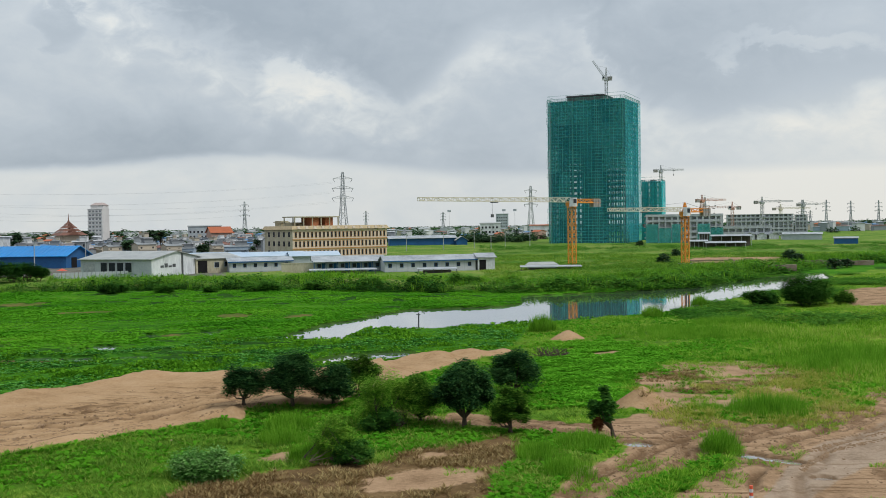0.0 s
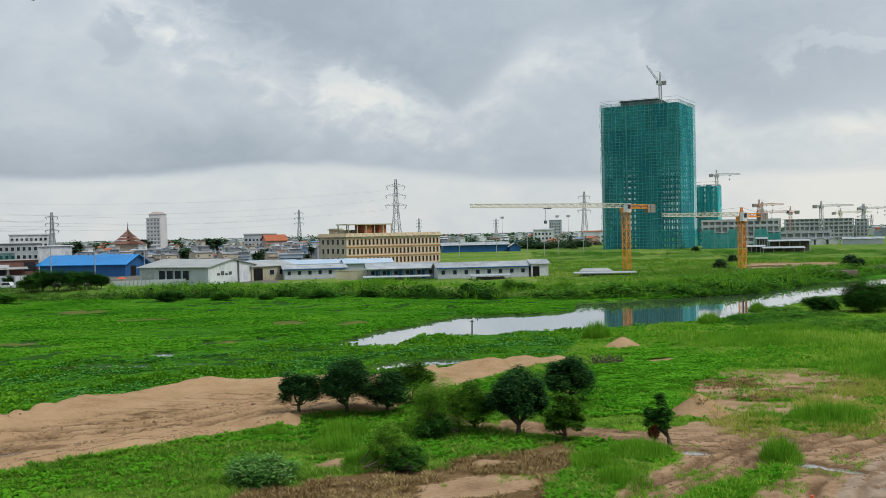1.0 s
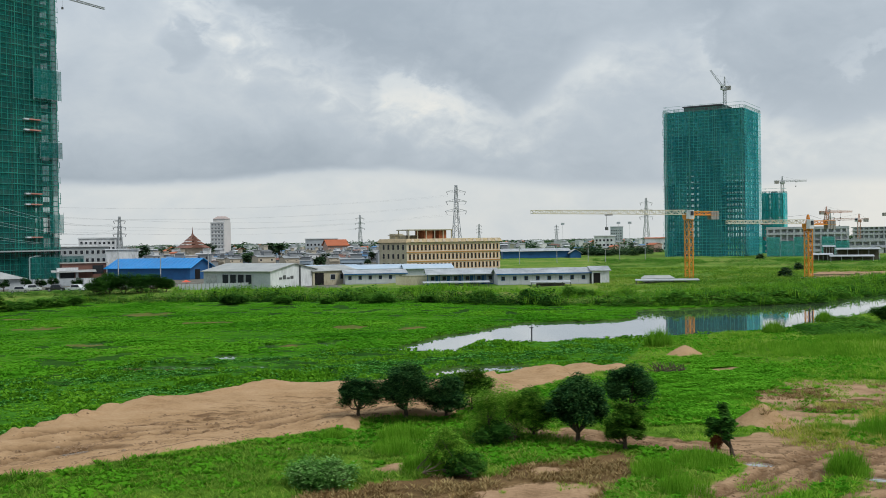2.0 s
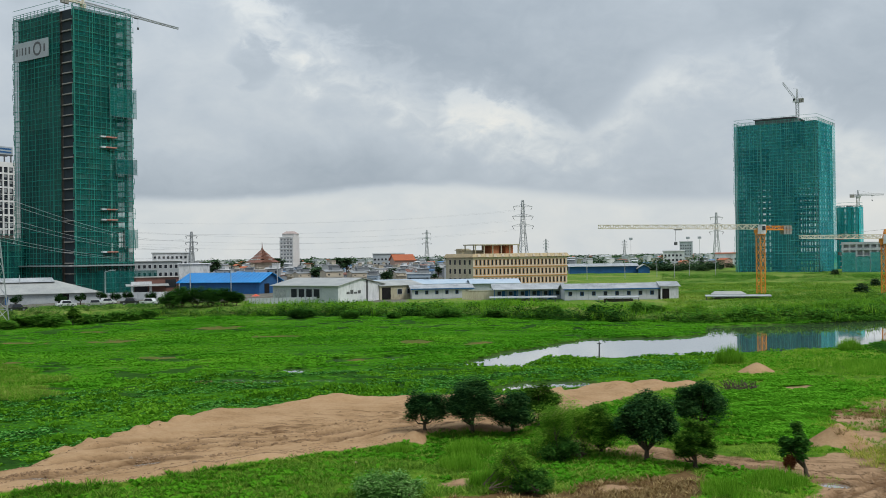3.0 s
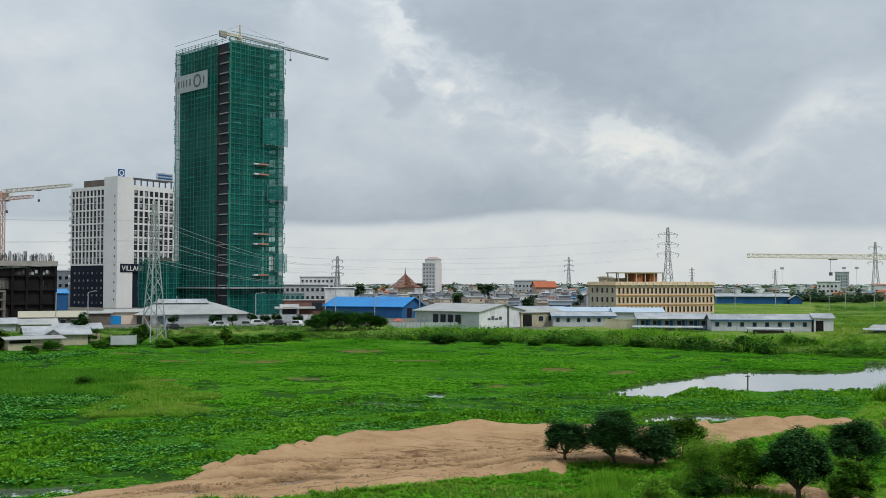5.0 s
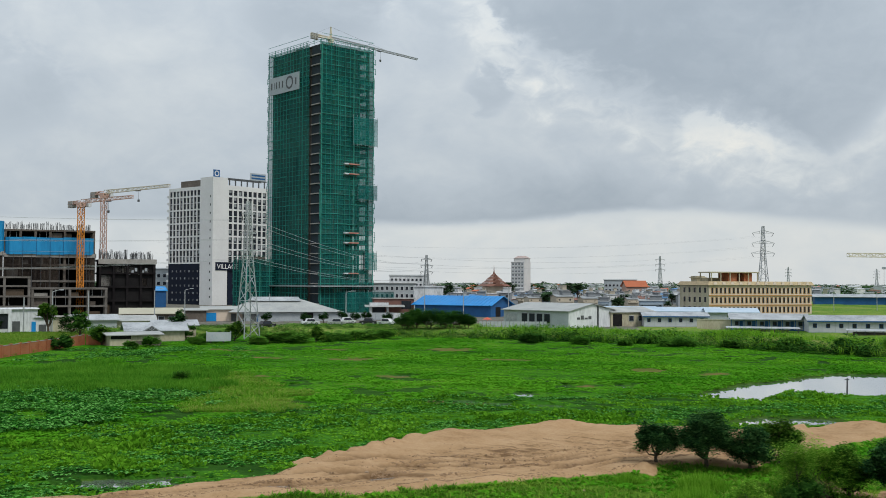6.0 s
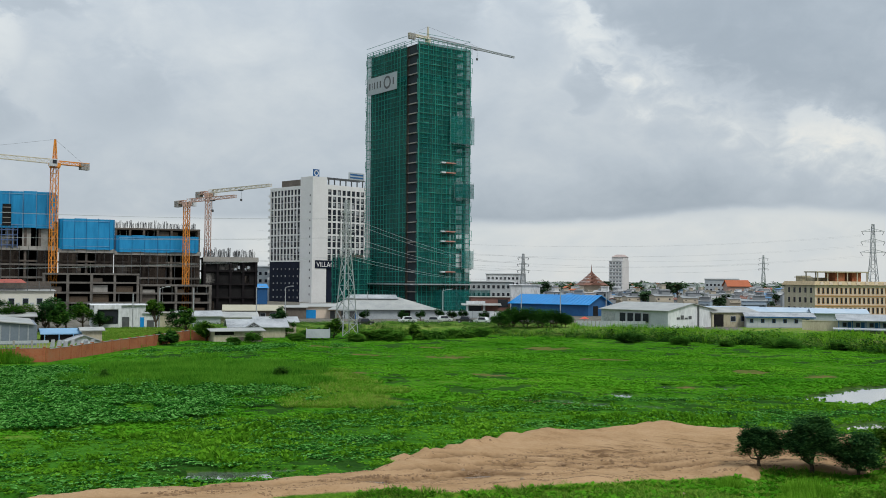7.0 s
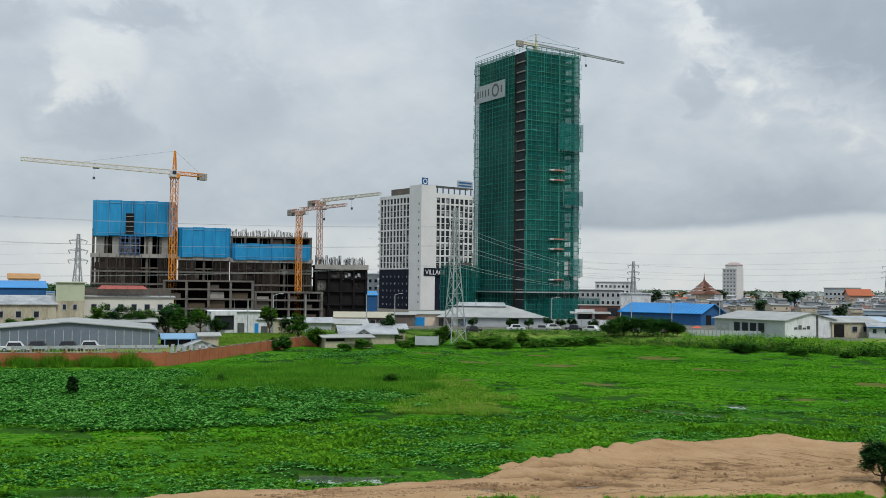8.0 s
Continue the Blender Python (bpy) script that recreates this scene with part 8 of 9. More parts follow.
def grow(templates, x, y, z, scale, high, seed):
    """Places templates at the points given, turned at random: returns all their quads."""
    r = np.random.RandomState(seed)
    which, turn = r.randint(0, len(templates), len(x)), r.rand(len(x)) * 2 * math.pi
    out = []
    for k, t in enumerate(templates):
        sel = which == k
        c, s = np.cos(turn[sel])[:, None, None], np.sin(turn[sel])[:, None, None]
        sc, hi = scale[sel][:, None, None], high[sel][:, None, None]
        tx, ty, tz = t[None, :, :, 0], t[None, :, :, 1], t[None, :, :, 2]
        out.append(np.stack([(tx * c - ty * s) * sc + x[sel][:, None, None], (tx * s + ty * c) * sc + y[sel][:, None, None], tz * hi + z[sel][:, None, None]], -1).reshape(-1, 4, 3))
    return np.concatenate(out)


def fan_points(count, h0, h1, d0, d1, seed, power=1.0):
    """Random places in a sector; power below 1 thins the far end."""
    r = np.random.RandomState(seed)
    d = np.sqrt(d0 ** 2 + (d1 ** 2 - d0 ** 2) * r.rand(count) ** (1.0 / power))
    a = np.radians(h0 + (h1 - h0) * r.rand(count))
    return d * np.sin(a), d * np.cos(a), r


def stuff(name, label, category, quads, material):
    return tagged(new(name, fast_mesh(name, quads, material)), label, category, kind="stuff")


rp = random.Random(11)
MATS = [rosette(rp, 4, 0.35, 0.21, 0.25) for _ in range(6)]
TUFTS = [tuft(rp, 11, 0.55, 0.36, 0.045) for _ in range(6)]
REEDS = [tuft(rp, 15, 1.4, 0.75, 0.05) for _ in range(5)]
LILIES = [broad(rp, 5, 0.55, 0.42) for _ in range(5)]
CLODS = []
for _ in range(6):
    ring = [np.array((math.cos(a) * rp.uniform(0.8, 1.3), math.sin(a) * rp.uniform(0.8, 1.3), -0.2)) for a in (0.3, 1.8, 3.4, 5.0)]
    top = [p * 0.5 + np.array((rp.uniform(-0.2, 0.2), rp.uniform(-0.2, 0.2), rp.uniform(0.6, 1.2))) for p in ring]
    CLODS.append(np.array([(ring[k], ring[(k + 1) % 4], top[(k + 1) % 4], top[k]) for k in range(4)] + [tuple(top)]))
CLOD = surface("sandy_soil_clods", [(0.12, 0.073, 0.04), (0.25, 0.16, 0.092)], 0.8, 0.95)
RIDGE = surface("dark_track_ridges", [(0.15, 0.092, 0.05), (0.28, 0.18, 0.103)], 0.8, 0.95)
BUSHES = [bush_ball(rp, 38, 0.9, 0.9, 0.31) for _ in range(5)]


def plant_swamp():
    x, y, r = fan_points(200000, -60, 26, 38, 205, 5, 0.70)
    z, c = zones(x, y)
    lump = rough_noise(x, y, 7.0, 3)
    fine = rough_noise(x + 300, y, 1.8, 2)
    keep = (c["land"] < 0.3) & (c["far"] < 0.3) & (z > -0.13) & (c["wet"] < 0.85) & (c["sand"] < 0.4) & (r.rand(len(x)) < 0.62 + 1.2 * np.clip(0.65 * lump + 0.6 * fine - 0.4, 0, 1)) & (c["mats"] < 0.18 + 0.34 * r.rand(len(x)))
    keep &= (c["gap"] < 0.3 + 0.6 * r.rand(len(x)) ** 2) & (c["olive"] < 0.3 + 0.7 * r.rand(len(x)))
    low = (1 - np.maximum(0.3 * c["near_pool"], 0.6 * c["mats"]))[keep]
    belt = (c["belt"] > 0.25 + 0.5 * r.rand(len(x)))[keep]
    x, y, z, lump, fine = x[keep], y[keep], z[keep], lump[keep], fine[keep]
    s = 0.5 + 0.95 * r.rand(len(x)) * (0.5 + lump)
    low = low * (1 - 0.5 * step(-9, -2, inside(FAR, x, y)) * (x < -95))
    high = low * s * (0.35 + 1.0 * np.clip(lump + 0.7 * (fine - 0.5) - 0.2, 0, 1))
    m = ~belt
    stuff("floating_plant_mat", "thick bright green mat of floating marsh plants", "marsh plants", grow(MATS, x[m], y[m], z[m] - 0.03, s[m], high[m], 6), MAT_LEAF)
    high = low * s * (0.35 + 2.6 * np.clip(fine + 0.4 * lump - 0.5, 0, 1))
    m = belt
    stuff("marsh_herbs", "dark green herbs growing in clumps along the sand bank", "marsh plants", grow(MATS, x[m], y[m], z[m] - 0.03, s[m] * 0.72, high[m], 7), BELT_LEAF)
    # low broad leaves in loose rows through the dark belt
    x, y, r = fan_points(42000, -60, 4, 40, 128, 14, 0.85)
    z, c = zones(x, y)
    row = rough_noise((x + y) * 0.35 + 33, (y - x) * 0.9, 3.4, 3)
    keep = (c["belt"] > 0.5) & (c["land"] < 0.3) & (z > -0.06) & (c["near_pool"] < 0.4) & (c["wet"] < 0.4) & (r.rand(len(x)) < np.clip(6 * row - 2.7, 0, 0.95))
    x, y, z = x[keep], y[keep], z[keep]
    s = 0.42 + 0.35 * r.rand(len(x))
    stuff("broad_leaf_stand", "scattered low broad-leaved water plants", "marsh plants", grow(LILIES, x, y, z - 0.1, s, s * 0.8, 10), BROAD_LEAF)
    # broad-leaved stands in the corner by the wall and along the far edge
    x, y, r = fan_points(66000, -60, -34, 62, 175, 8, 0.9)
    z, c = zones(x, y)
    h, d = np.degrees(np.arctan2(x, y)), np.hypot(x, y)
    stand = step(-2.5, 2.0, inside(LOTUS, x, y) + 20 * (rough_noise(x + 50, y, 8, 3) - 0.5))
    edge = step(146, 172, d) * 0.8 * np.clip(rough_noise(x + 50, y, 5, 3) * 3.0 - 1.25, 0, 1)
    keep = (c["far"] < 0.2) & (c["land"] < 0.3) & (z > -0.1) & (r.rand(len(x)) < np.maximum(stand * np.clip(3.2 * rough_noise(x, y + 20, 3.5, 3) - 0.8, 0.12, 1), edge))
    keep &= ~((h > -51.2) & (h < -41.5) & (inside(FAR, x, y) > -4.0))
    x, y, z = x[keep], y[keep], z[keep]
    s = 0.42 + 0.6 * r.rand(len(x))
    stuff("broad_leaf_stand", "stand of broad-leaved water plants with pale leaf edges", "marsh plants", grow(LILIES, x, y, z, s, s, 9), BROAD_LEAF)
    # taller grass within the marsh, and the olive patch before it
    x, y, r = fan_points(60000, -54, -28, 82, 148, 12, 0.9)
    z, c = zones(x, y)
    keep = (c["far"] < 0.2) & (z > -0.1) & (r.rand(len(x)) < step(-2, 3, inside(TALL, x, y) + 18 * (rough_noise(x, y + 70, 7, 3) - 0.5)) * np.clip(3 * rough_noise(x + 9, y, 3, 3) - 0.7, 0.1, 1))
    x, y, z = x[keep], y[keep], z[keep]
    s = 0.9 + 0.6 * r.rand(len(x))
    stuff("marsh_grass", "soft yellow-green stand of tall marsh grass", "grass", grow(TUFTS, x, y, z, s * 1.3, s * 1.15, 13), TALL_LEAF)
    x, y, r = fan_points(30000, -46, -28, 80, 132, 22, 0.9)
    z, c = zones(x, y)
    keep = (c["olive"] > 0.4) & (r.rand(len(x)) < np.clip(3 * rough_noise(x + 19, y, 4, 3) - 0.8, 0.1, 1))
    x, y, z = x[keep], y[keep], z[keep]
    s = 0.7 + 0.6 * r.rand(len(x))
    stuff("olive_marsh_grass", "thin olive-yellow grass between the marsh plants", "grass", grow(TUFTS, x, y, z, s * 1.2, s * 0.6, 25), OLIVE_LEAF)


def plant_land():
    x, y, r = fan_points(100000, -34, 27, 34, 225, 15, 0.52)
    z, c = zones(x, y)
    open_soil = np.maximum.reduce([c["sand"], c["road"], c["bare"]])
    lump, fine = rough_noise(x + 20, y + 9, 5.0, 3), rough_noise(x + 400, y, 1.6, 2)
    keep = (c["land"] > 0.5) & (c["far"] < 0.5) & (c["wet"] < 0.5) & (open_soil < 0.25 + 0.25 * r.rand(len(x))) & (c["dry"] < 0.35 + 0.5 * (fine > 0.62)) & (r.rand(len(x)) < 0.35 + 1.4 * np.clip(lump + fine - 0.75, 0, 1)) & (inside(CREEPER, x, y) + 6 * (fine - 0.5) < 1.5 * r.rand(len(x)) ** 3) & (inside(YELLOWED, x, y) + 6 * (fine - 0.5) < 3 * r.rand(len(x)) ** 2)
    x, y, z, lump = x[keep], y[keep], z[keep], lump[keep]
    right = step(14, 26, x - 0.10 * (y - 60)) * step(48, 56, y) * step(6, 30, inside(LAND, x, y)) * step(150, 110, y)
    s = 0.6 + 0.6 * r.rand(len(x)) + 0.25 * right
    high = s * (0.22 + 0.05 * right + 0.8 * np.clip(lump - 0.25, 0, 1) + 0.55 * right * np.clip(2.4 * rough_noise(x, y, 9, 2) - 0.75, 0, 1))
    left = x < 7 + 1.5 * np.sin(y)
    stuff("bank_grass", "rough green grass around the trees on the near bank", "grass", grow(TUFTS, x[left], y[left], z[left] - 0.02, s[left], high[left], 16), MEADOW_LEAF)
    left = ~left
    stuff("bank_grass", "rough yellowish green grass on the open near bank", "grass", grow(TUFTS, x[left], y[left], z[left] - 0.02, s[left], high[left], 26), GRASS_LEAF)
    # leafy low weeds among the grass
    x, y, r = fan_points(70000, -34, 24, 34, 135, 17, 0.6)
    z, c = zones(x, y)
    open_soil = np.maximum.reduce([c["sand"], c["road"], c["bare"], c["dry"]])
    lump = rough_noise(x + 77, y + 15, 6.0, 3)
    keep = (c["land"] > 0.5) & (c["wet"] < 0.5) & (open_soil < 0.3) & (r.rand(len(x)) < np.clip(3.4 * lump - 1.0, 0, 1) * step(26, 16, x - 0.15 * y))
    x, y, z = x[keep], y[keep], z[keep]
    s = 0.5 + 0.6 * r.rand(len(x))
    stuff("low_weeds", "bright green low leafy weeds on the near bank", "weeds", grow(MATS, x, y, z - 0.02, s, s * 1.2, 18), MAT_LEAF)
    x, y, r = fan_points(34000, -16, 24, 34, 80, 19, 0.8)
    z, c = zones(x, y)
    in_patch = y > 60
    keep = (c["dry"] > 0.4) & ((c["bare"] < 0.5) | in_patch) & (c["road"] < 0.4) & (r.rand(len(x)) < np.where(in_patch, np.clip(7 * rough_noise(x * 0.7 + 5, y, 3.2, 3) - 3.5, 0, 0.8), np.clip(3.6 * rough_noise(x, y, 2.2, 3) - 1.25, 0, 0.85)))
    keep &= c["land"] > 0.5
    x, y, z = x[keep], y[keep], z[keep]
    s = 0.5 + 0.5 * r.rand(len(x))
    stuff("dry_grass", "withered brown grass between bare sandy patches", "grass", grow(TUFTS, x, y, z - 0.02, s * 1.15, s * 0.5, 20), DRY_LEAF)
    # yellowing grass at the edge of the sandy patch and beside the road
    x, y, r = fan_points(30000, 9, 25, 52, 90, 57)
    z, c = zones(x, y)
    thin = rough_noise(x + 31, y + 8, 3.0, 3)
    keep = (c["land"] > 0.5) & (c["wet"] < 0.3) & (c["lane"] < 0.3) & (r.rand(len(x)) < step(-1.5, 1.5, inside(YELLOWED, x, y) + 5 * (thin - 0.5)) * np.clip(4 * thin - 1.5, 0, 0.9) * (1 - 0.6 * np.maximum(c["bare"], c["road"])))
    x, y, z = x[keep], y[keep], z[keep]
    s = 0.5 + 0.5 * r.rand(len(x))
    stuff("yellowing_grass", "thin yellowing grass beside the sandy patch", "grass", grow(TUFTS, x, y, z - 0.02, s * 1.1, s * 0.65, 58), YELLOW_LEAF)
    # scrub at the far end of the near bank
    x, y, r = fan_points(9000, 13, 25, 104, 235, 77)
    z, c = zones(x, y)
    keep = (c["land"] > 0.5) & (c["far"] < 0.4) & (c["wet"] < 0.3) & (np.maximum(c["road"], c["bare"]) < 0.3) & (rough_noise(x + 9, y, 14, 3) > 0.5) & (r.rand(len(x)) < 0.8)
    x, y, z = x[keep], y[keep], z[keep]
    s = 0.5 + 0.8 * r.rand(len(x))
    stuff("bank_scrub", "low leafy scrub at the far end of the near bank", "shrubs", grow(BUSHES, x, y, z - 0.1, s * 1.3, s * 0.6, 78), MEADOW_BUSH)
    # creeping weeds that smother the ground behind the trees
    x, y, r = fan_points(36000, 2, 12.5, 58, 104, 27, 0.9)
    z, c = zones(x, y)
    lump, fine = rough_noise(x + 7, y + 5, 3.4, 3), rough_noise(x + 200, y, 1.3, 2)
    keep = (inside(CREEPER, x, y) + 7 * (lump - 0.5) > -0.5) & (np.maximum.reduce([c["sand"], c["road"], c["bare"]]) < 0.4)
    x, y, z, lump, fine = x[keep], y[keep], z[keep], lump[keep], fine[keep]
    s = 0.45 + 0.5 * r.rand(len(x))
    stuff("creeping_weeds", "dense dark green creeping weeds in low mounds", "weeds", grow(MATS, x, y, z + 0.25 * np.clip(lump - 0.4, 0, 1), s, s * (0.3 + 2.4 * np.clip(fine + lump - 0.9, 0, 1)), 28), CREEP_LEAF)
    # clods of sand and soil thrown up by the lorries
    x, y, r = fan_points(110000, -40, 25, 36, 92, 47, 0.7)
    z, c = zones(x, y)
    keep = (r.rand(len(x)) < 0.55 * c["churn"] * np.clip(4 * rough_noise(x, y, 2.0, 3) - 1.5, 0, 1)) & (c["wet"] < 0.3)
    x, y, z = x[keep], y[keep], z[keep]
    s = 0.025 + 0.085 * r.rand(len(x)) ** 3
    stuff("soil_clods", "loose clods of brown sandy soil on the tracks", "soil", grow(CLODS, x, y, z - 0.02, s, s * 0.6, 48), CLOD)
    # ridges pressed up beside the wheel tracks, coloured darker to strengthen their shadow lines
    r = np.random.RandomState(53)
    for lines, gap, per_metre, size, label in ((SAND_RUTS, 0.85, 15, 0.045, "darkened ridges of sand beside lorry tracks"), (ROAD_RUTS, 0.8, 16, 0.055, "churned ridges of mud beside lorry tracks")):
        px, py = [], []
        for points in lines:
            for (ax, ay), (bx, by) in zip(points, points[1:]):
                length = math.hypot(bx - ax, by - ay)
                q = r.rand(int(length * per_metre * 3))
                side = np.array([-1.0, -0.72, 1.0])[r.randint(0, 3, len(q))] * gap + 0.05 * r.normal(size=len(q))
                px.append(ax + (bx - ax) * q - (by - ay) / length * side)
                py.append(ay + (by - ay) * q + (bx - ax) / length * side)
        x, y = np.concatenate(px), np.concatenate(py)
        bend = 0.9 * (rough_noise(x, y, 9, 2) - 0.5)
        x, y = x + bend, y - bend
        z, c = zones(x, y)
        keep = (np.maximum.reduce([c["sand"], c["road"], c["bare"]]) > 0.5) & (r.rand(len(x)) < np.clip(4.5 * rough_noise(x + 12, y, 3.0, 2) - 1.3, 0, 1)) & (c["wet"] < 0.3)
        x, y, z = x[keep], y[keep], z[keep]
        s = size * (0.6 + 0.9 * r.rand(len(x)))
        stuff("track_ridges", label, "soil", grow(CLODS, x, y, z - 0.02, s * 1.5, s * 0.8, 54), RIDGE)
    # scattered tufts on the dirt
    x, y, r = fan_points(14000, -8, 25, 34, 82, 23)
    z, c = zones(x, y)
    keep = (np.maximum(c["road"], c["bare"]) > 0.5) & (c["wet"] < 0.4) & (rough_noise(x, y, 3, 4) + 0.06 * (y > 60) > 0.57) & (c["lane"] < 0.4)
    x, y, z = x[keep], y[keep], z[keep]
    s = 0.4 + 0.4 * r.rand(len(x))
    stuff("track_weeds", "thin weeds scattered over the dirt tracks", "weeds", grow(TUFTS, x, y, z - 0.02, s, s * 0.6, 24), GRASS_LEAF)


def plant_far():
    # overgrown bank behind the marsh and the water
    x, y, r = fan_points(60000, -42, 26, 150, 330, 31, 0.9)
    z, c = zones(x, y)
    f = inside(FAR, x, y)
    lump = rough_noise(x, y, 9.0, 3)
    h, d = np.degrees(np.arctan2(x, y)), np.hypot(x, y)
    edge = (f > -1.5) & (f < 16)
    keep = edge & (r.rand(len(x)) < 0.42 + 0.9 * np.clip(lump * 2 - 0.75, 0, 1)) & ~((h < -21.5) & (f > 7))
    bx, by, bz = x[keep], y[keep], z[keep]
    s = (0.8 + 1.1 * r.rand(len(bx))) * (0.75 + 0.5 * step(-1.5, 6, f[keep])) * (0.55 + 0.45 * step(-26, -18, h[keep]))
    fk = f[keep] + 5 * (rough_noise(bx + 30, by, 12, 2) - 0.5)
    pick = r.rand(len(bx)) < np.where(fk < 5.5, np.where(h[keep] > 2.5, 0.86, 0.8), np.where(h[keep] > 2.5, 0.6, 0.14))
    s = s * np.where(fk < 5.5, 1.25, 0.75)
    s = s * (0.45 + 1.15 * rough_noise(bx + 61, by + 7, 7, 3))
    open_bank = h[keep] > 2.5
    stuff("bank_shrubs", "tangled dark green shrubs along the far bank", "shrubs", grow(BUSHES, bx[pick & ~open_bank], by[pick & ~open_bank], bz[pick & ~open_bank] - 0.1, s[pick & ~open_bank], s[pick & ~open_bank] * 0.85, 32), HEDGE_LEAF)
    both = pick & open_bank
    stuff("bank_shrubs", "low green shrubs and creepers on the open far bank", "shrubs", grow(BUSHES, bx[both], by[both], bz[both] - 0.15, s[both] * 1.25, s[both] * 0.68, 42), MEADOW_BUSH)
    stuff("bank_reeds", "tall light green grass along the far bank", "grass", grow(REEDS, bx[~pick], by[~pick], bz[~pick] - 0.1, s[~pick] * 1.0, s[~pick] * 0.7, 33), CLUMP_LEAF)
    keep = (f > 14) & (h > 2.2) & (d < 330) & (c["bare"] < 0.2 + 0.5 * r.rand(len(x)) ** 2) & (r.rand(len(x)) < np.clip(1.9 * lump - 0.55, 0.03, 1))
    bx, by, bz = x[keep], y[keep], z[keep]
    s = 0.8 + 0.9 * r.rand(len(bx))
    stuff("meadow_grass", "rough tall meadow grass around the cranes", "grass", grow(TUFTS, bx, by, bz - 0.1, s * 1.8, s * 0.8, 34), MEADOW_LEAF)
    x, y, r = fan_points(13000, 2, 26, 200, 480, 35)
    z, c = zones(x, y)
    lump = rough_noise(x, y, 16.0, 3)
    keep = (lump + 0.5 * (rough_noise(x + 3, y, 5.0, 2) - 0.5) > 0.56) & (np.hypot(x - 62, y - 515) > 30) & (inside(FAR, x, y) > 6) & (c["bare"] < 0.15 + r.rand(len(x)) ** 4)
    bx, by, bz = x[keep], y[keep], z[keep]
    s = 0.5 + 0.9 * r.rand(len(bx))
    stuff("meadow_shrubs", "scattered low shrubs over the far meadow", "shrubs", grow(BUSHES, bx, by, bz - 0.1, s * 1.1, s * 0.7, 36), MEADOW_BUSH)
    # yard edge on the left: weeds below the wall and the huts
    x, y, r = fan_points(9000, -60, -22, 110, 250, 37)
    z, c = zones(x, y)
    f = inside(FAR, x, y)
    h = np.degrees(np.arctan2(x, y))
    keep = (np.abs(f - 1.0) < 3.2) & (r.rand(len(x)) < 0.75) & ~((h > -50.6) & (h < -42.4) & (f < 0.8))
    bx, by, bz = x[keep], y[keep], z[keep]
    s = 0.4 + 0.55 * r.rand(len(bx))
    stuff("yard_edge_weeds", "mixed weeds and grass along the yard edge", "weeds", grow(REEDS, bx, by, bz - 0.1, s, s * 0.75, 38), GRASS_LEAF)
    keep = (f > 3.5) & (f < 26) & (h > -44) & (h < -19) & (c["paved"] < 0.6) & (rough_noise(x + 70, y, 8, 3) > 0.42)
    for head, d, gap in ((-41.2, 180, 8), (-40, 194, 8), (-38.5, 206, 7), (-35.8, 173, 4), (-34.6, 186, 4)):
        px, py = polar(head, d)
        keep &= np.hypot(x - px, y - py) > gap
    wx, wy, wz = x[keep], y[keep], z[keep]
    w = 0.5 + 0.7 * r.rand(len(wx))
    stuff("yard_scrub", "low dark scrub and weeds between the marsh and the yards", "shrubs", grow(BUSHES, wx, wy, wz - 0.1, w * 1.2, w * 0.8, 40), HEDGE_LEAF)
    x, y, r = fan_points(16000, -49.6, -42.6, 140, 205, 67)
    z, c = zones(x, y)
    keep = (inside(FAR, x, y) > 0.8) & (r.rand(len(x)) < np.clip(3 * rough_noise(x, y + 5, 6, 3) - 0.6, 0.1, 1))
    x, y, z = x[keep], y[keep], z[keep]
    t = 0.7 + 0.7 * r.rand(len(x))
    stuff("yard_grass", "rough uncut grass inside the brick wall", "grass", grow(TUFTS, x, y, z - 0.05, t * 1.5, t * 0.75, 68), MEADOW_LEAF)
    pink = (np.hypot(bx - polar(-32.2, 185)[0], by - polar(-32.2, 185)[1]) < 9)
    if pink.any():
        stuff("pink_weeds", "patch of faded pinkish flowering weeds", "weeds", grow(BUSHES, bx[pink], by[pink], bz[pink] - 0.1, s[pink] * 0.9, s[pink] * 0.7, 39), foliage("pinkish_weeds", [(0.16, 0.09, 0.06), (0.26, 0.15, 0.11), (0.2, 0.17, 0.08)], 0.5, 0.2))


# ---- trees ----
def far_woods():
    """Low belt of far trees to the horizon, as clumps in one mesh."""
    x, y, r = fan_points(1500, -62, 27, 1150, 2600, 41)
    keep = rough_noise(x, y, 160, 3) > 0.42
    x, y = x[keep], y[keep]
    s = 9.0 + 7.0 * r.rand(len(x))
    rw = random.Random(43)
    clumps = [bush_ball(rw, 150, 0.9, 0.6, 0.2) for _ in range(3)]
    stuff("far_woods", "low dark belt of distant trees on the horizon", "woods", grow(clumps, x, y, np.full(len(x), 0.6), s * 2.2, s * 0.95, 42), FAR_LEAF)


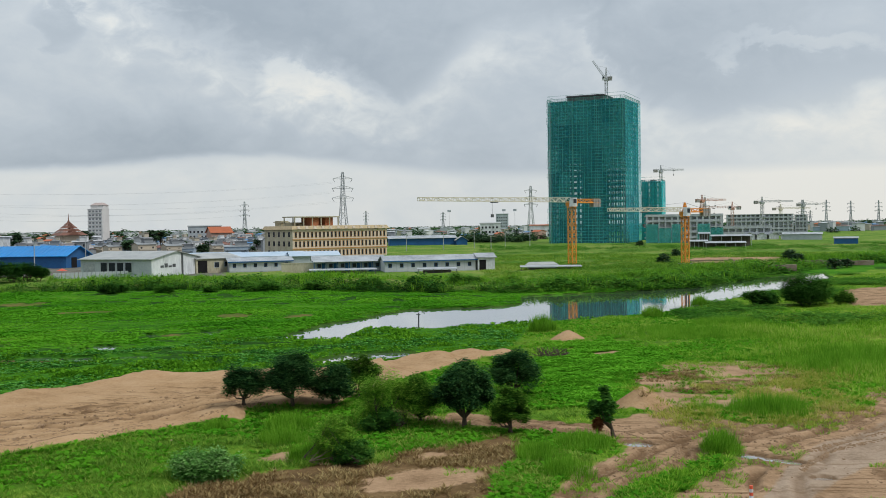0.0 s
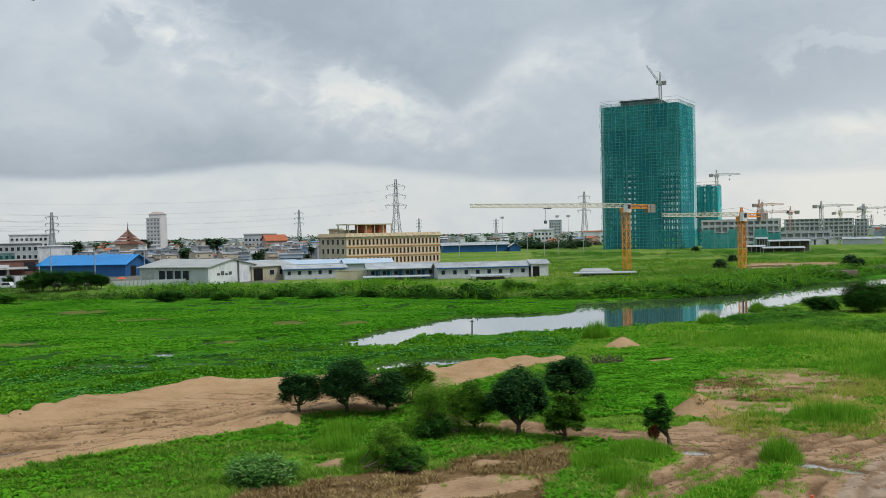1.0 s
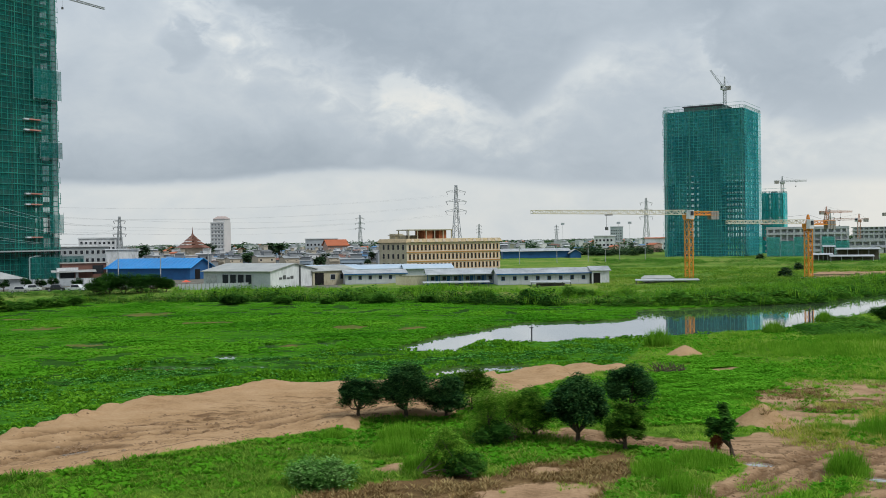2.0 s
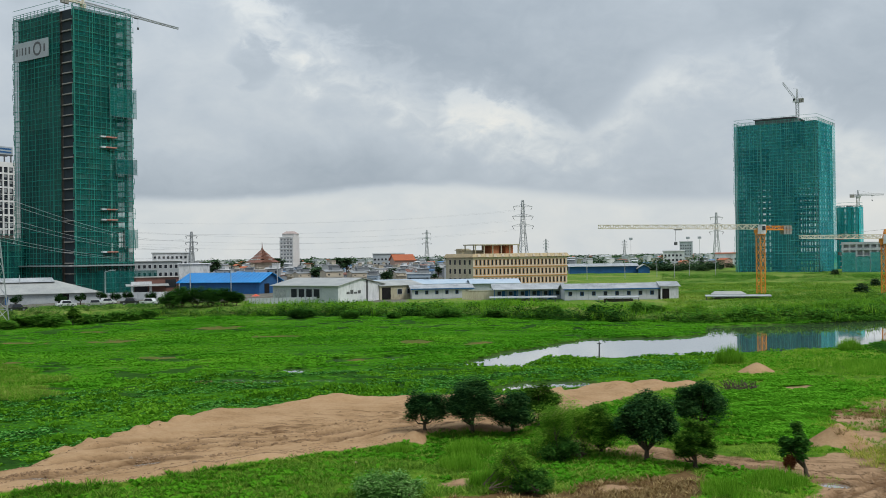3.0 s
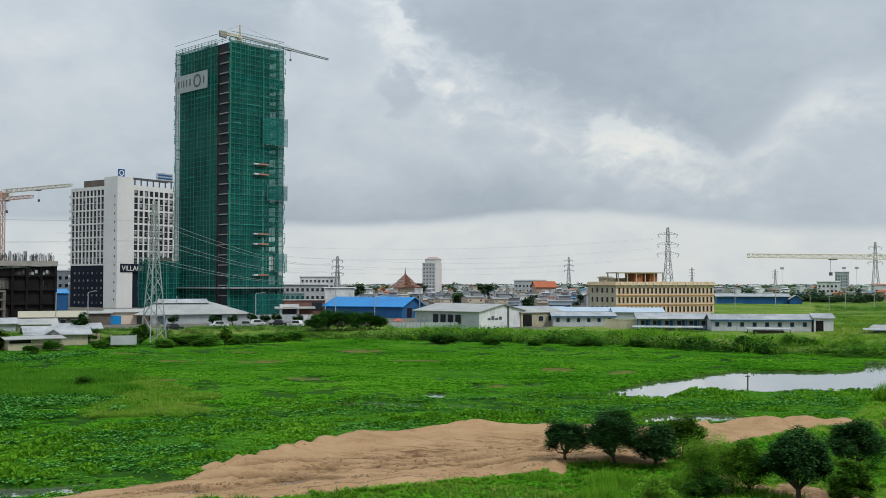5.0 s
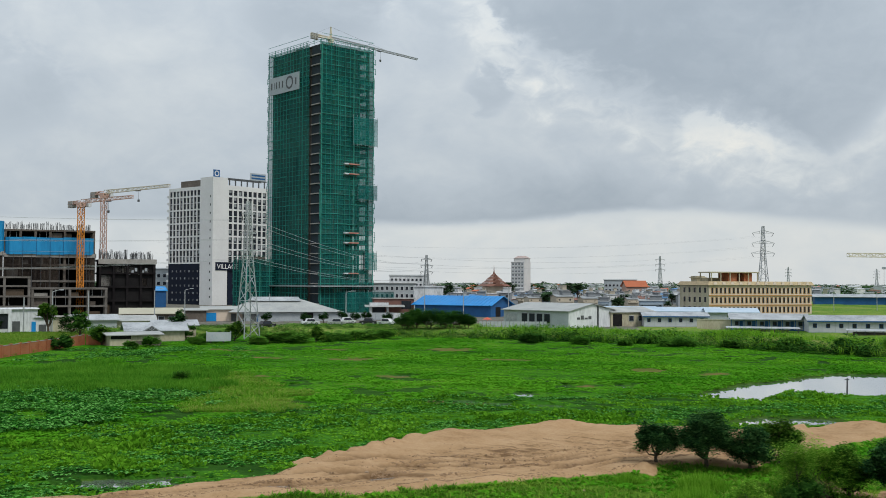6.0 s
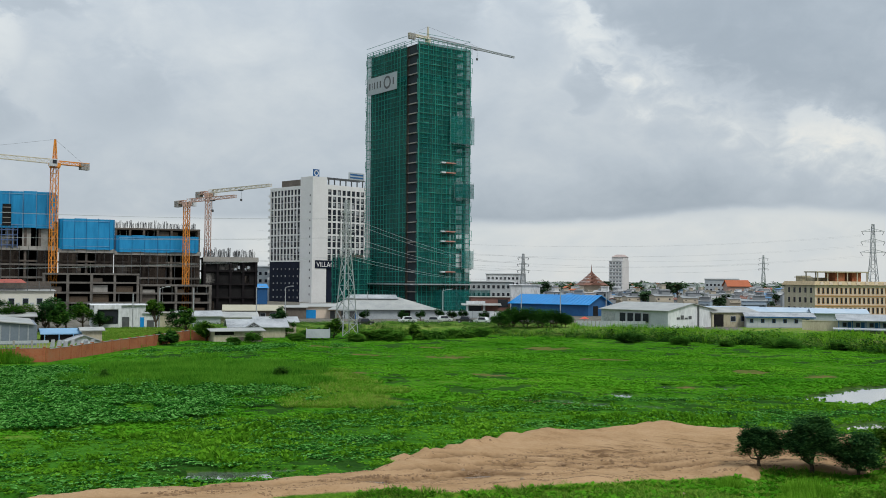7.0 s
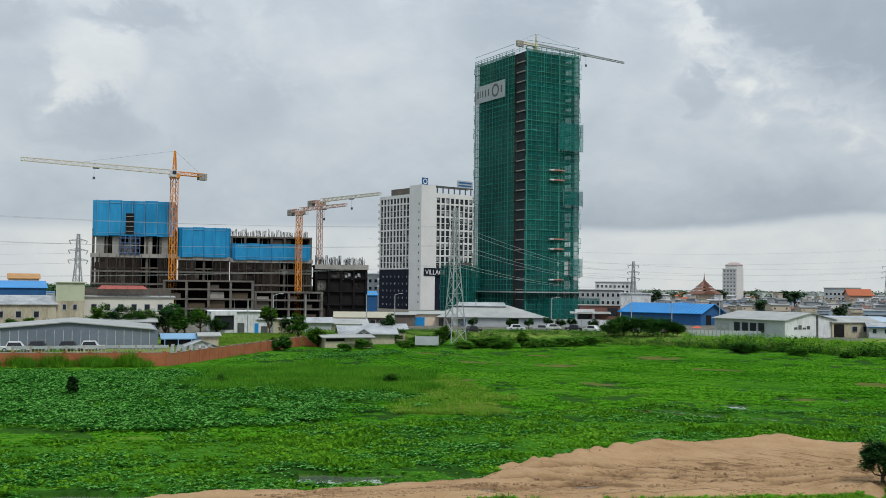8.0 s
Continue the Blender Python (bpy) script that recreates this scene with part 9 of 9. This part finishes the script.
def tree(label, place, h, radius, crown_low, leaf_mat, seed, leaves=3200, leaf=0.17, lean=0.0, turn=None, group="", stems=1, name="tree", lumps=54, flat=0.85):
    """Tapered trunk that forks into limbs, under a crown of leaf clumps with gaps."""
    r = random.Random(seed)
    x, y = place
    ob = thing(name, label, "tree" if name == "tree" else "shrub", group, pose(x, y, ground_z(x, y) - 0.03, 0, 0, 360 * r.random() if turn is None else turn))
    wood = Shape()
    centres = []
    tall = h - crown_low
    cz = crown_low + 0.42 * tall
    for k in range(lumps):
        # a dome: full and wide below, rounded on top
        vz, a, q = r.uniform(-0.85, 1.0), r.uniform(0, 2 * math.pi), r.uniform(0.25, 0.8) ** 0.7
        ring = math.sqrt(1 - vz * vz) if vz > 0 else math.sqrt(1 - 0.45 * vz * vz)
        c = Vector((ring * math.cos(a) * radius * q * 0.92 + lean * (0.3 if turn is None else 1.0), ring * math.sin(a) * radius * q * 0.92, cz + vz * (0.52 if vz > 0 else 0.34) * tall * q))
        centres.append((c, radius * r.uniform(0.24, 0.38)))
    for s in range(stems):
        a = 2 * math.pi * s / max(1, stems) + r.random()
        foot = Vector((0.12 * stems * math.cos(a), 0.12 * stems * math.sin(a), 0)) if stems > 1 else Vector((0, 0, 0))
        fork = Vector((foot.x * 2.2 + lean * 0.2, foot.y * 2.2, max(0.35, crown_low * 0.95)))
        t0 = 0.045 * h ** 0.8 / stems ** 0.5
        mid = foot.lerp(fork, 0.5) + Vector((r.uniform(-0.05, 0.05), r.uniform(-0.05, 0.05), 0))
        wood.tube(foot, mid, t0 * 1.25, t0, 8).tube(mid, fork, t0, t0 * 0.85, 8)
        for c, rad in centres[s::stems][:9]:
            bend = fork.lerp(c, 0.55) + Vector((0, 0, -0.08 * h))
            wood.tube(fork, bend, t0 * 0.6, t0 * 0.36, 6).tube(bend, c, t0 * 0.36, t0 * 0.12, 5)
    part("trunk", wood, BARK, ob)
    rs = np.random.RandomState(seed + 500)
    pos, each = [], max(10, int(2.4 * leaves) // lumps)
    for c, rad in centres:
        v = rs.normal(size=(each, 3))
        v = v / np.linalg.norm(v, axis=1)[:, None] * (rad * rs.rand(each, 1) ** 0.4)
        v[:, 2] *= 0.8
        pos.append(v + np.array(c))
    pos = np.concatenate(pos)
    cards = [leaf_card(leaf * rs.uniform(0.8, 1.3), leaf * rs.uniform(0.5, 0.75), leaf * rs.uniform(-0.7, 0.5))[None] for _ in range(12)]
    ones = np.ones(len(pos))
    part("crown", fast_mesh("crown", grow(cards, pos[:, 0], pos[:, 1], pos[:, 2], ones, ones, seed), leaf_mat), None, ob)
    return ob


def tall_clump(label, place, radius, height, seed, mat=None, count=90):
    r = np.random.RandomState(seed)
    a, d = r.rand(count) * 6.28, radius * np.sqrt(r.rand(count))
    x, y = place[0] + d * np.cos(a), place[1] + d * np.sin(a)
    z = zones(x, y)[0]
    s = height / 1.5 * (1.05 - 0.5 * (d / radius) ** 2) * (0.8 + 0.3 * r.rand(count))
    return stuff("tall_grass_clump", label, "grass", grow(REEDS, x, y, z - 0.03, s * 0.8, s, seed + 1), mat or GRASS_LEAF)


plant_swamp()
plant_land()
plant_far()
far_woods()
ROW = "trees by the sand bank"
tree("small dark mango tree with a rounded crown", (-11.9, 59.2), 2.65, 1.4, 0.4, MANGO, 1, 5600, group=ROW)
tree("larger dark mango tree with a dense rounded crown", (-9.2, 60.2), 3.6, 2.0, 0.5, MANGO, 2, 9500, group=ROW, lumps=64)
tree("small dark mango tree with a low crown", (-6.8, 60.5), 2.7, 1.45, 0.2, MANGO, 3, 5000, group=ROW)
tree("mango tree with a lighter green crown", (-5.5, 63.4), 3.1, 1.55, 0.4, LIGHT_LEAF, 4, 5000, group=ROW)
tree("spreading light green bushy tree with several stems", (-3.2, 55.4), 3.3, 2.45, 0.0, FEATHER_LEAF, 5, 5600, 0.12, stems=5, group=ROW, lumps=38)
tree("dark shrubby tree half inside the spreading bush", (-1.4, 55.9), 3.1, 1.55, 0.35, LIGHT_LEAF, 25, 4600, 0.15, group=ROW)
tree("low dark shrub under the spreading bush", (-3.3, 54.2), 1.3, 1.5, 0.0, HEDGE_LEAF, 28, 2600, 0.15, stems=4, name="bush", lumps=30)
tree("tall dark mango tree with a dense crown on a clear trunk", (1.0, 54.4), 4.1, 1.8, 0.6, MANGO, 6, 9000, group=ROW, lumps=64)
tree("dark mango tree with an uneven crown", (4.4, 64.6), 3.6, 1.9, 0.2, MANGO, 7, 7000, group=ROW)
tree("slim leafy young tree with branches to the ground", (3.4, 52.8), 2.9, 1.12, 0.1, LIGHT_LEAF, 8, 5200, 0.15, group=ROW)
tree("light green roadside bush with feathery leaves", (-5.2, 46.9), 2.75, 1.3, 0.3, FEATHER_LEAF, 9, 2200, 0.12, stems=6, name="bush", lumps=24)
tree("dark green leafy bush at the edge of the dry grass", (-4.4, 46.5), 1.35, 1.05, 0.0, HEDGE_LEAF, 29, 3000, 0.13, stems=4, name="bush", lumps=34)
tree("thin young tree with drooping dark leaves", (8.6, 51.3), 3.0, 0.8, 0.5, HEDGE_LEAF, 10, 1500, 0.18, lean=-0.6, turn=0.0, lumps=26)
tree("low branch of withered red-brown leaves", (7.75, 51.2), 1.25, 0.36, 0.3, foliage("withered_leaves", [(0.16, 0.045, 0.02), (0.25, 0.09, 0.04)], 1.0, 0.2), 11, 380, 0.14, name="bush")
tree("low broad-leaved bush with pale green leaves", (-10.6, 44.2), 1.3, 1.75, 0.02, foliage("pale_broad_leaves", [(0.05, 0.15, 0.025), (0.10, 0.25, 0.05), (0.2, 0.36, 0.11)], 1.0, 0.25), 12, 3600, 0.15, stems=4, name="bush")
tree("large dark round bush at the water's end", (47.0, 130.5), 4.3, 3.7, 0.0, HEDGE_LEAF, 13, 9000, 0.3, stems=4, name="bush", lumps=120)
tree("smaller green bush at the water's end", (41.2, 131.2), 2.6, 2.6, 0.1, HEDGE_LEAF, 14, 3500, 0.3, stems=4, name="bush", lumps=30)
tree("low green bush on the sandy track edge", (52.0, 131), 1.7, 1.6, 0.05, LIGHT_LEAF, 15, 1700, 0.26, stems=3, name="bush")
tree("narrow dark bush standing alone in the marsh", (-87.7, 61.6), 2.6, 0.62, 0.05, MANGO, 16, 1500, 0.2, name="bush")
for k, (px, py, rad, hh) in enumerate(((-8.6, 55.1, 1.4, 1.15), (-8.4, 51.4, 1.2, 1.15), (-12.6, 55.2, 0.9, 0.7), (-6.4, 47.2, 1.1, 1.1), (13.2, 48.2, 0.95, 1.3), (10.3, 106, 1.3, 2.2), (25, 121, 1.3, 1.6), (34.5, 136, 1.2, 1.6), (18.6, 57.6, 2.4, 1.25), (29.6, 74.5, 4.5, 1.25), (33, 80, 5, 1.2), (21.5, 100, 6, 0.9), (4.3, 47.4, 1.2, 0.95), (5.3, 44.2, 1.3, 0.9), (6.8, 49.4, 1.5, 1.0), (26, 97, 5, 0.9), (30, 108, 5, 0.9), (15.4, 58.6, 1.3, 0.5))):
    tall_clump("tall bright green grass clump on the near bank", (px, py), rad, hh, 60 + k, mat=CLUMP_LEAF, count=int(60 + 30 * rad ** 1.4))
for k in range(11):
    tall_clump("tall dark green grass before the brick wall", (-130 + 1.75 * k, 72.5 + 1.7 * k + 1.2 * (k % 2)), 1.9, (1.9, 2.5, 1.5, 2.2)[k % 4], 210 + k, TALL_LEAF if k % 3 else BELT_LEAF, 120)
for k in range(7):
    tall_clump("rough green grass inside the brick wall", (-114.5 - 2.5 * k, 93 + 6.6 * k), 3.4, 1.0 + 0.2 * (k % 3), 240 + k, CLUMP_LEAF, 150)
for k, (head, d, h, rad) in enumerate(((-25.4, 217, 3.7, 2.9), (-24.8, 219, 4.4, 3.2), (-24.0, 218, 4.6, 3.4), (-23.2, 218, 4.3, 3.2), (-22.5, 219, 3.9, 3.0), (-21.9, 220, 3.3, 2.4), (-18.4, 190, 2.1, 2.2), (-17.9, 192, 1.8, 1.8))):
    tree("dense dark green bush along the road edge", polar(head, d), h, rad, 0.7 if h > 3.2 else 0.1, HEDGE_LEAF, 80 + k, 2600, 0.36, stems=3, name="bush", group="roadside bushes", lumps=44)
for k in range(10):
    head = -15.5 + 1.9 * k + 0.6 * (k % 3)
    px, py = polar(head, 187 - 0.05 * (head + 20) ** 1.6 if head > -20 else 187)
    tree("low green bush in the overgrown far bank", (px, py), (1.7, 1.1, 2.0, 1.4)[k % 4], (2.5, 1.9, 3.1)[k % 3], 0.0, MEADOW_BUSH, 300 + k, 1100, 0.34, stems=3, name="bush", group="far bank bushes", lumps=26)
YARD = [(-43.0, 196, 6.4, 2.2), (-41.9, 188, 4.4, 2.4), (-38.0, 205, 6.6, 1.9), (-37.5, 203, 4.0, 1.8), (-34.9, 196, 4.6, 2.2), (-35.5, 190, 2.6, 1.8), (-44.0, 178, 2.6, 2.0), (-30.4, 190, 3.4, 2.0), (-31.3, 186, 2.4, 2.2), (-32.6, 190, 1.8, 2.0)]
YARD += [(-53.7, 192, 6.2, 2.0), (-52.9, 190, 5.8, 2.2), (-51.9, 190, 6.2, 2.4), (-51.0, 192, 6.6, 2.6), (-50.2, 190, 6.2, 2.4), (-49.6, 189, 5.2, 2.2), (-44.6, 205, 7.2, 2.0), (-43.4, 204, 4.4, 2.6)]
YARD += [(-54.3 + 0.85 * k, 205 + 4 * (k % 3), 4.6 + 0.9 * ((k * 7) % 4), 2.6) for k in range(9)] + [(-58.0 + 0.8 * k, 215, 3.4, 2.2) for k in range(3)]
YARD += [(-40.4, 176, 1.3, 1.4), (-39.4, 182, 1.8, 1.7), (-37.0, 186, 1.5, 1.6), (-36.2, 190, 2.3, 2.0), (-33.6, 186, 1.5, 1.9), (-33.0, 189, 2.0, 2.2), (-31.9, 189, 2.3, 2.4), (-29.8, 192, 1.9, 2.2), (-29.0, 196, 1.5, 2.0), (-28.2, 198, 1.8, 2.2), (-27.4, 200, 1.3, 1.9), (-26.6, 203, 1.6, 2.2)]
for k, (head, d, h, rad) in enumerate(YARD):
    tree("leafy green tree among the yards", polar(head, d), h, rad, 0.3 if h < 5 else 1.2, MEADOW_BUSH if h < 2.5 else (HEDGE_LEAF, LIGHT_LEAF, MANGO)[k % 3], 120 + k, 800, 0.52, group="yard trees", lumps=20)
small = tree("small round street tree below the green tower", polar(-30.0, 246), 3.1, 1.4, 0.8, MANGO, 160, 600, 0.42, group="street trees", lumps=16)
for head, d in ((-28.9, 248), (-28.2, 246), (-27.6, 250), (-26.4, 247), (-25.2, 252), (-31.0, 244), (-33.2, 240)):
    copy_thing(small, pose(*polar(head, d), ground_z(*polar(head, d)), 0, 0, 40 * head))
far_tree = tree("distant dark green town tree", polar(-17.5, 460), 7.0, 4.8, 0.2, FAR_LEAF, 170, 170, 1.9, group="town trees", lumps=22)
far_palm = tree("distant tall dark town tree", polar(-22.9, 560), 11.0, 3.8, 3.5, FAR_LEAF, 171, 160, 1.9, group="town trees", lumps=18)
rf = random.Random(9)
crowd = []
for k in range(400):
    head = rf.uniform(-28, -9.4) if k < 200 or k >= 300 else (rf.uniform(-8, 6) if k < 250 else (rf.uniform(16, 26) if k < 288 else rf.uniform(-62, -54)))
    d = rf.uniform(430, 1100) if k < 200 else rf.uniform(900, 1500) if k >= 300 else rf.uniform(600, 900) if k < 250 else rf.uniform(800, 1700)
    big = rf.uniform(0.35, 0.7) if k % 3 else rf.uniform(0.6, 1.2)
    if d < 640 and k < 200:
        copy_thing(far_tree if k % 4 else far_palm, pose(*polar(head, d), 1.2, 0, 0, rf.uniform(0, 360)) @ Matrix.Scale(big, 4))
    else:
        crowd.append((*polar(head, d), 5.4 * big * (1 + d / 1800), 5.6 * big * (1 + d / 1800)))
for k in range(34):
    crowd.append((*polar(-2.6 + 0.235 * k + rf.uniform(-0.1, 0.1), 560 + rf.uniform(0, 60)), rf.uniform(2.6, 5.4), rf.uniform(2.6, 6.0)))
cx, cy, cs, ch = np.array(crowd).T
stuff("town_trees", "scattered green trees among the far houses, greyed for haze", "trees", grow([bush_ball(rf, 210, 0.9, 0.8, 0.42) for _ in range(4)], cx, cy, np.full(len(cx), 1.2), cs, ch, 72), FAR_LEAF)
for head, d, sc in ((11.0, 430, 0.45), (13.0, 300, 0.4), (19.3, 262, 0.42), (18.9, 266, 0.5), (21.2, 250, 0.42), (21.8, 255, 0.38), (12.3, 250, 0.42)):
    copy_thing(far_tree, pose(*polar(head, d), ground_z(*polar(head, d)), 0, 0, 90 * head) @ Matrix.Scale(sc, 4))
for k, (px, py, h) in enumerate(((-85.4, 78.9, 1.5), (-70.4, 91.1, 1.7))):
    tree("low dark shrub standing in the marsh grass", (px, py), h, 1.3, 0.0, MEADOW_BUSH, 340 + k, 900, 0.2, stems=3, name="bush", group="marsh shrubs", lumps=20)

# ---- small things on the near bank ----
solo("marker_post", Shape().tube((0, 0, -0.6), (0.05, 0, 1.7), 0.1, 0.08, 7).box(-0.22, -0.05, 1.5, 0.25, 0.05, 1.6), DARK_STEEL, "dark timber marker post standing in the pond", "post", m=pose(-3.0, 115, -0.2))
solo("marker_post", Shape().tube((0, 0, -0.6), (0.03, 0, 1.5), 0.12, 0.1, 7).tube((0.4, 0.2, -0.6), (0.42, 0.2, 1.2), 0.1, 0.08, 7), DARK_STEEL, "pair of dark timber posts at the water's edge", "post", m=pose(*polar(13.5, 146), -0.1))
cone = thing("striped_post", "short red and white striped marker post", "post", "", pose(11.95, 39.4, ground_z(11.95, 39.4)))
for k in range(5):
    part("band", Shape().tube((0, 0, 0.13 * k), (0, 0, 0.13 * k + 0.13), 0.09 - 0.004 * k, 0.09 - 0.004 * (k + 1), 9), RED_PAINT if k % 2 == 0 else WHITE_PAINT, cone)
part("foot", Shape().box(-0.18, -0.18, -0.02, 0.18, 0.18, 0.02), DARK_STEEL, cone)
rk = random.Random(31)
for px, py, size in ((-28.5, 45.2, 0.4), (-22.0, 49.0, 0.16), (-14.3, 52.2, 0.15), (-26.3, 50.5, 0.14), (9.0, 47.0, 0.14)):
    s = Shape()
    ring = [(size * (0.8 + 0.4 * rk.random()) * math.cos(k * 0.9), size * (0.8 + 0.4 * rk.random()) * math.sin(k * 0.9), 0) for k in range(7)]
    s.hull([(a, b, -0.1) for a, b, _ in ring], [(0.75 * a, 0.75 * b, size * 0.45) for a, b, _ in ring]).hull([(0.75 * a, 0.75 * b, size * 0.45) for a, b, _ in ring], [(0.3 * a, 0.3 * b, size * 0.75) for a, b, _ in ring])
    solo("stone", s, surface("sandy_stone", [(0.2, 0.14, 0.09), (0.34, 0.25, 0.17)], 3, 0.9, 0.4), "brown stone lying on the sand", "stone", "stones", m=pose(px, py, ground_z(px, py)))
brush = thing("brush_pile", "pile of dark dead branches", "branches", "", pose(9.2, 84.5, ground_z(9.2, 84.5)))
for k in range(60):
    a, q = rk.uniform(0, 6.28), rk.uniform(0.2, 1.6)
    part("branch", Shape().tube((q * math.cos(a), 0.7 * q * math.sin(a), rk.uniform(0, 0.3)), (q * math.cos(a) + rk.uniform(-0.9, 0.9), 0.7 * q * math.sin(a) + rk.uniform(-0.6, 0.6), rk.uniform(0.1, 0.95)), 0.04, 0.02, 5), BARK, brush)
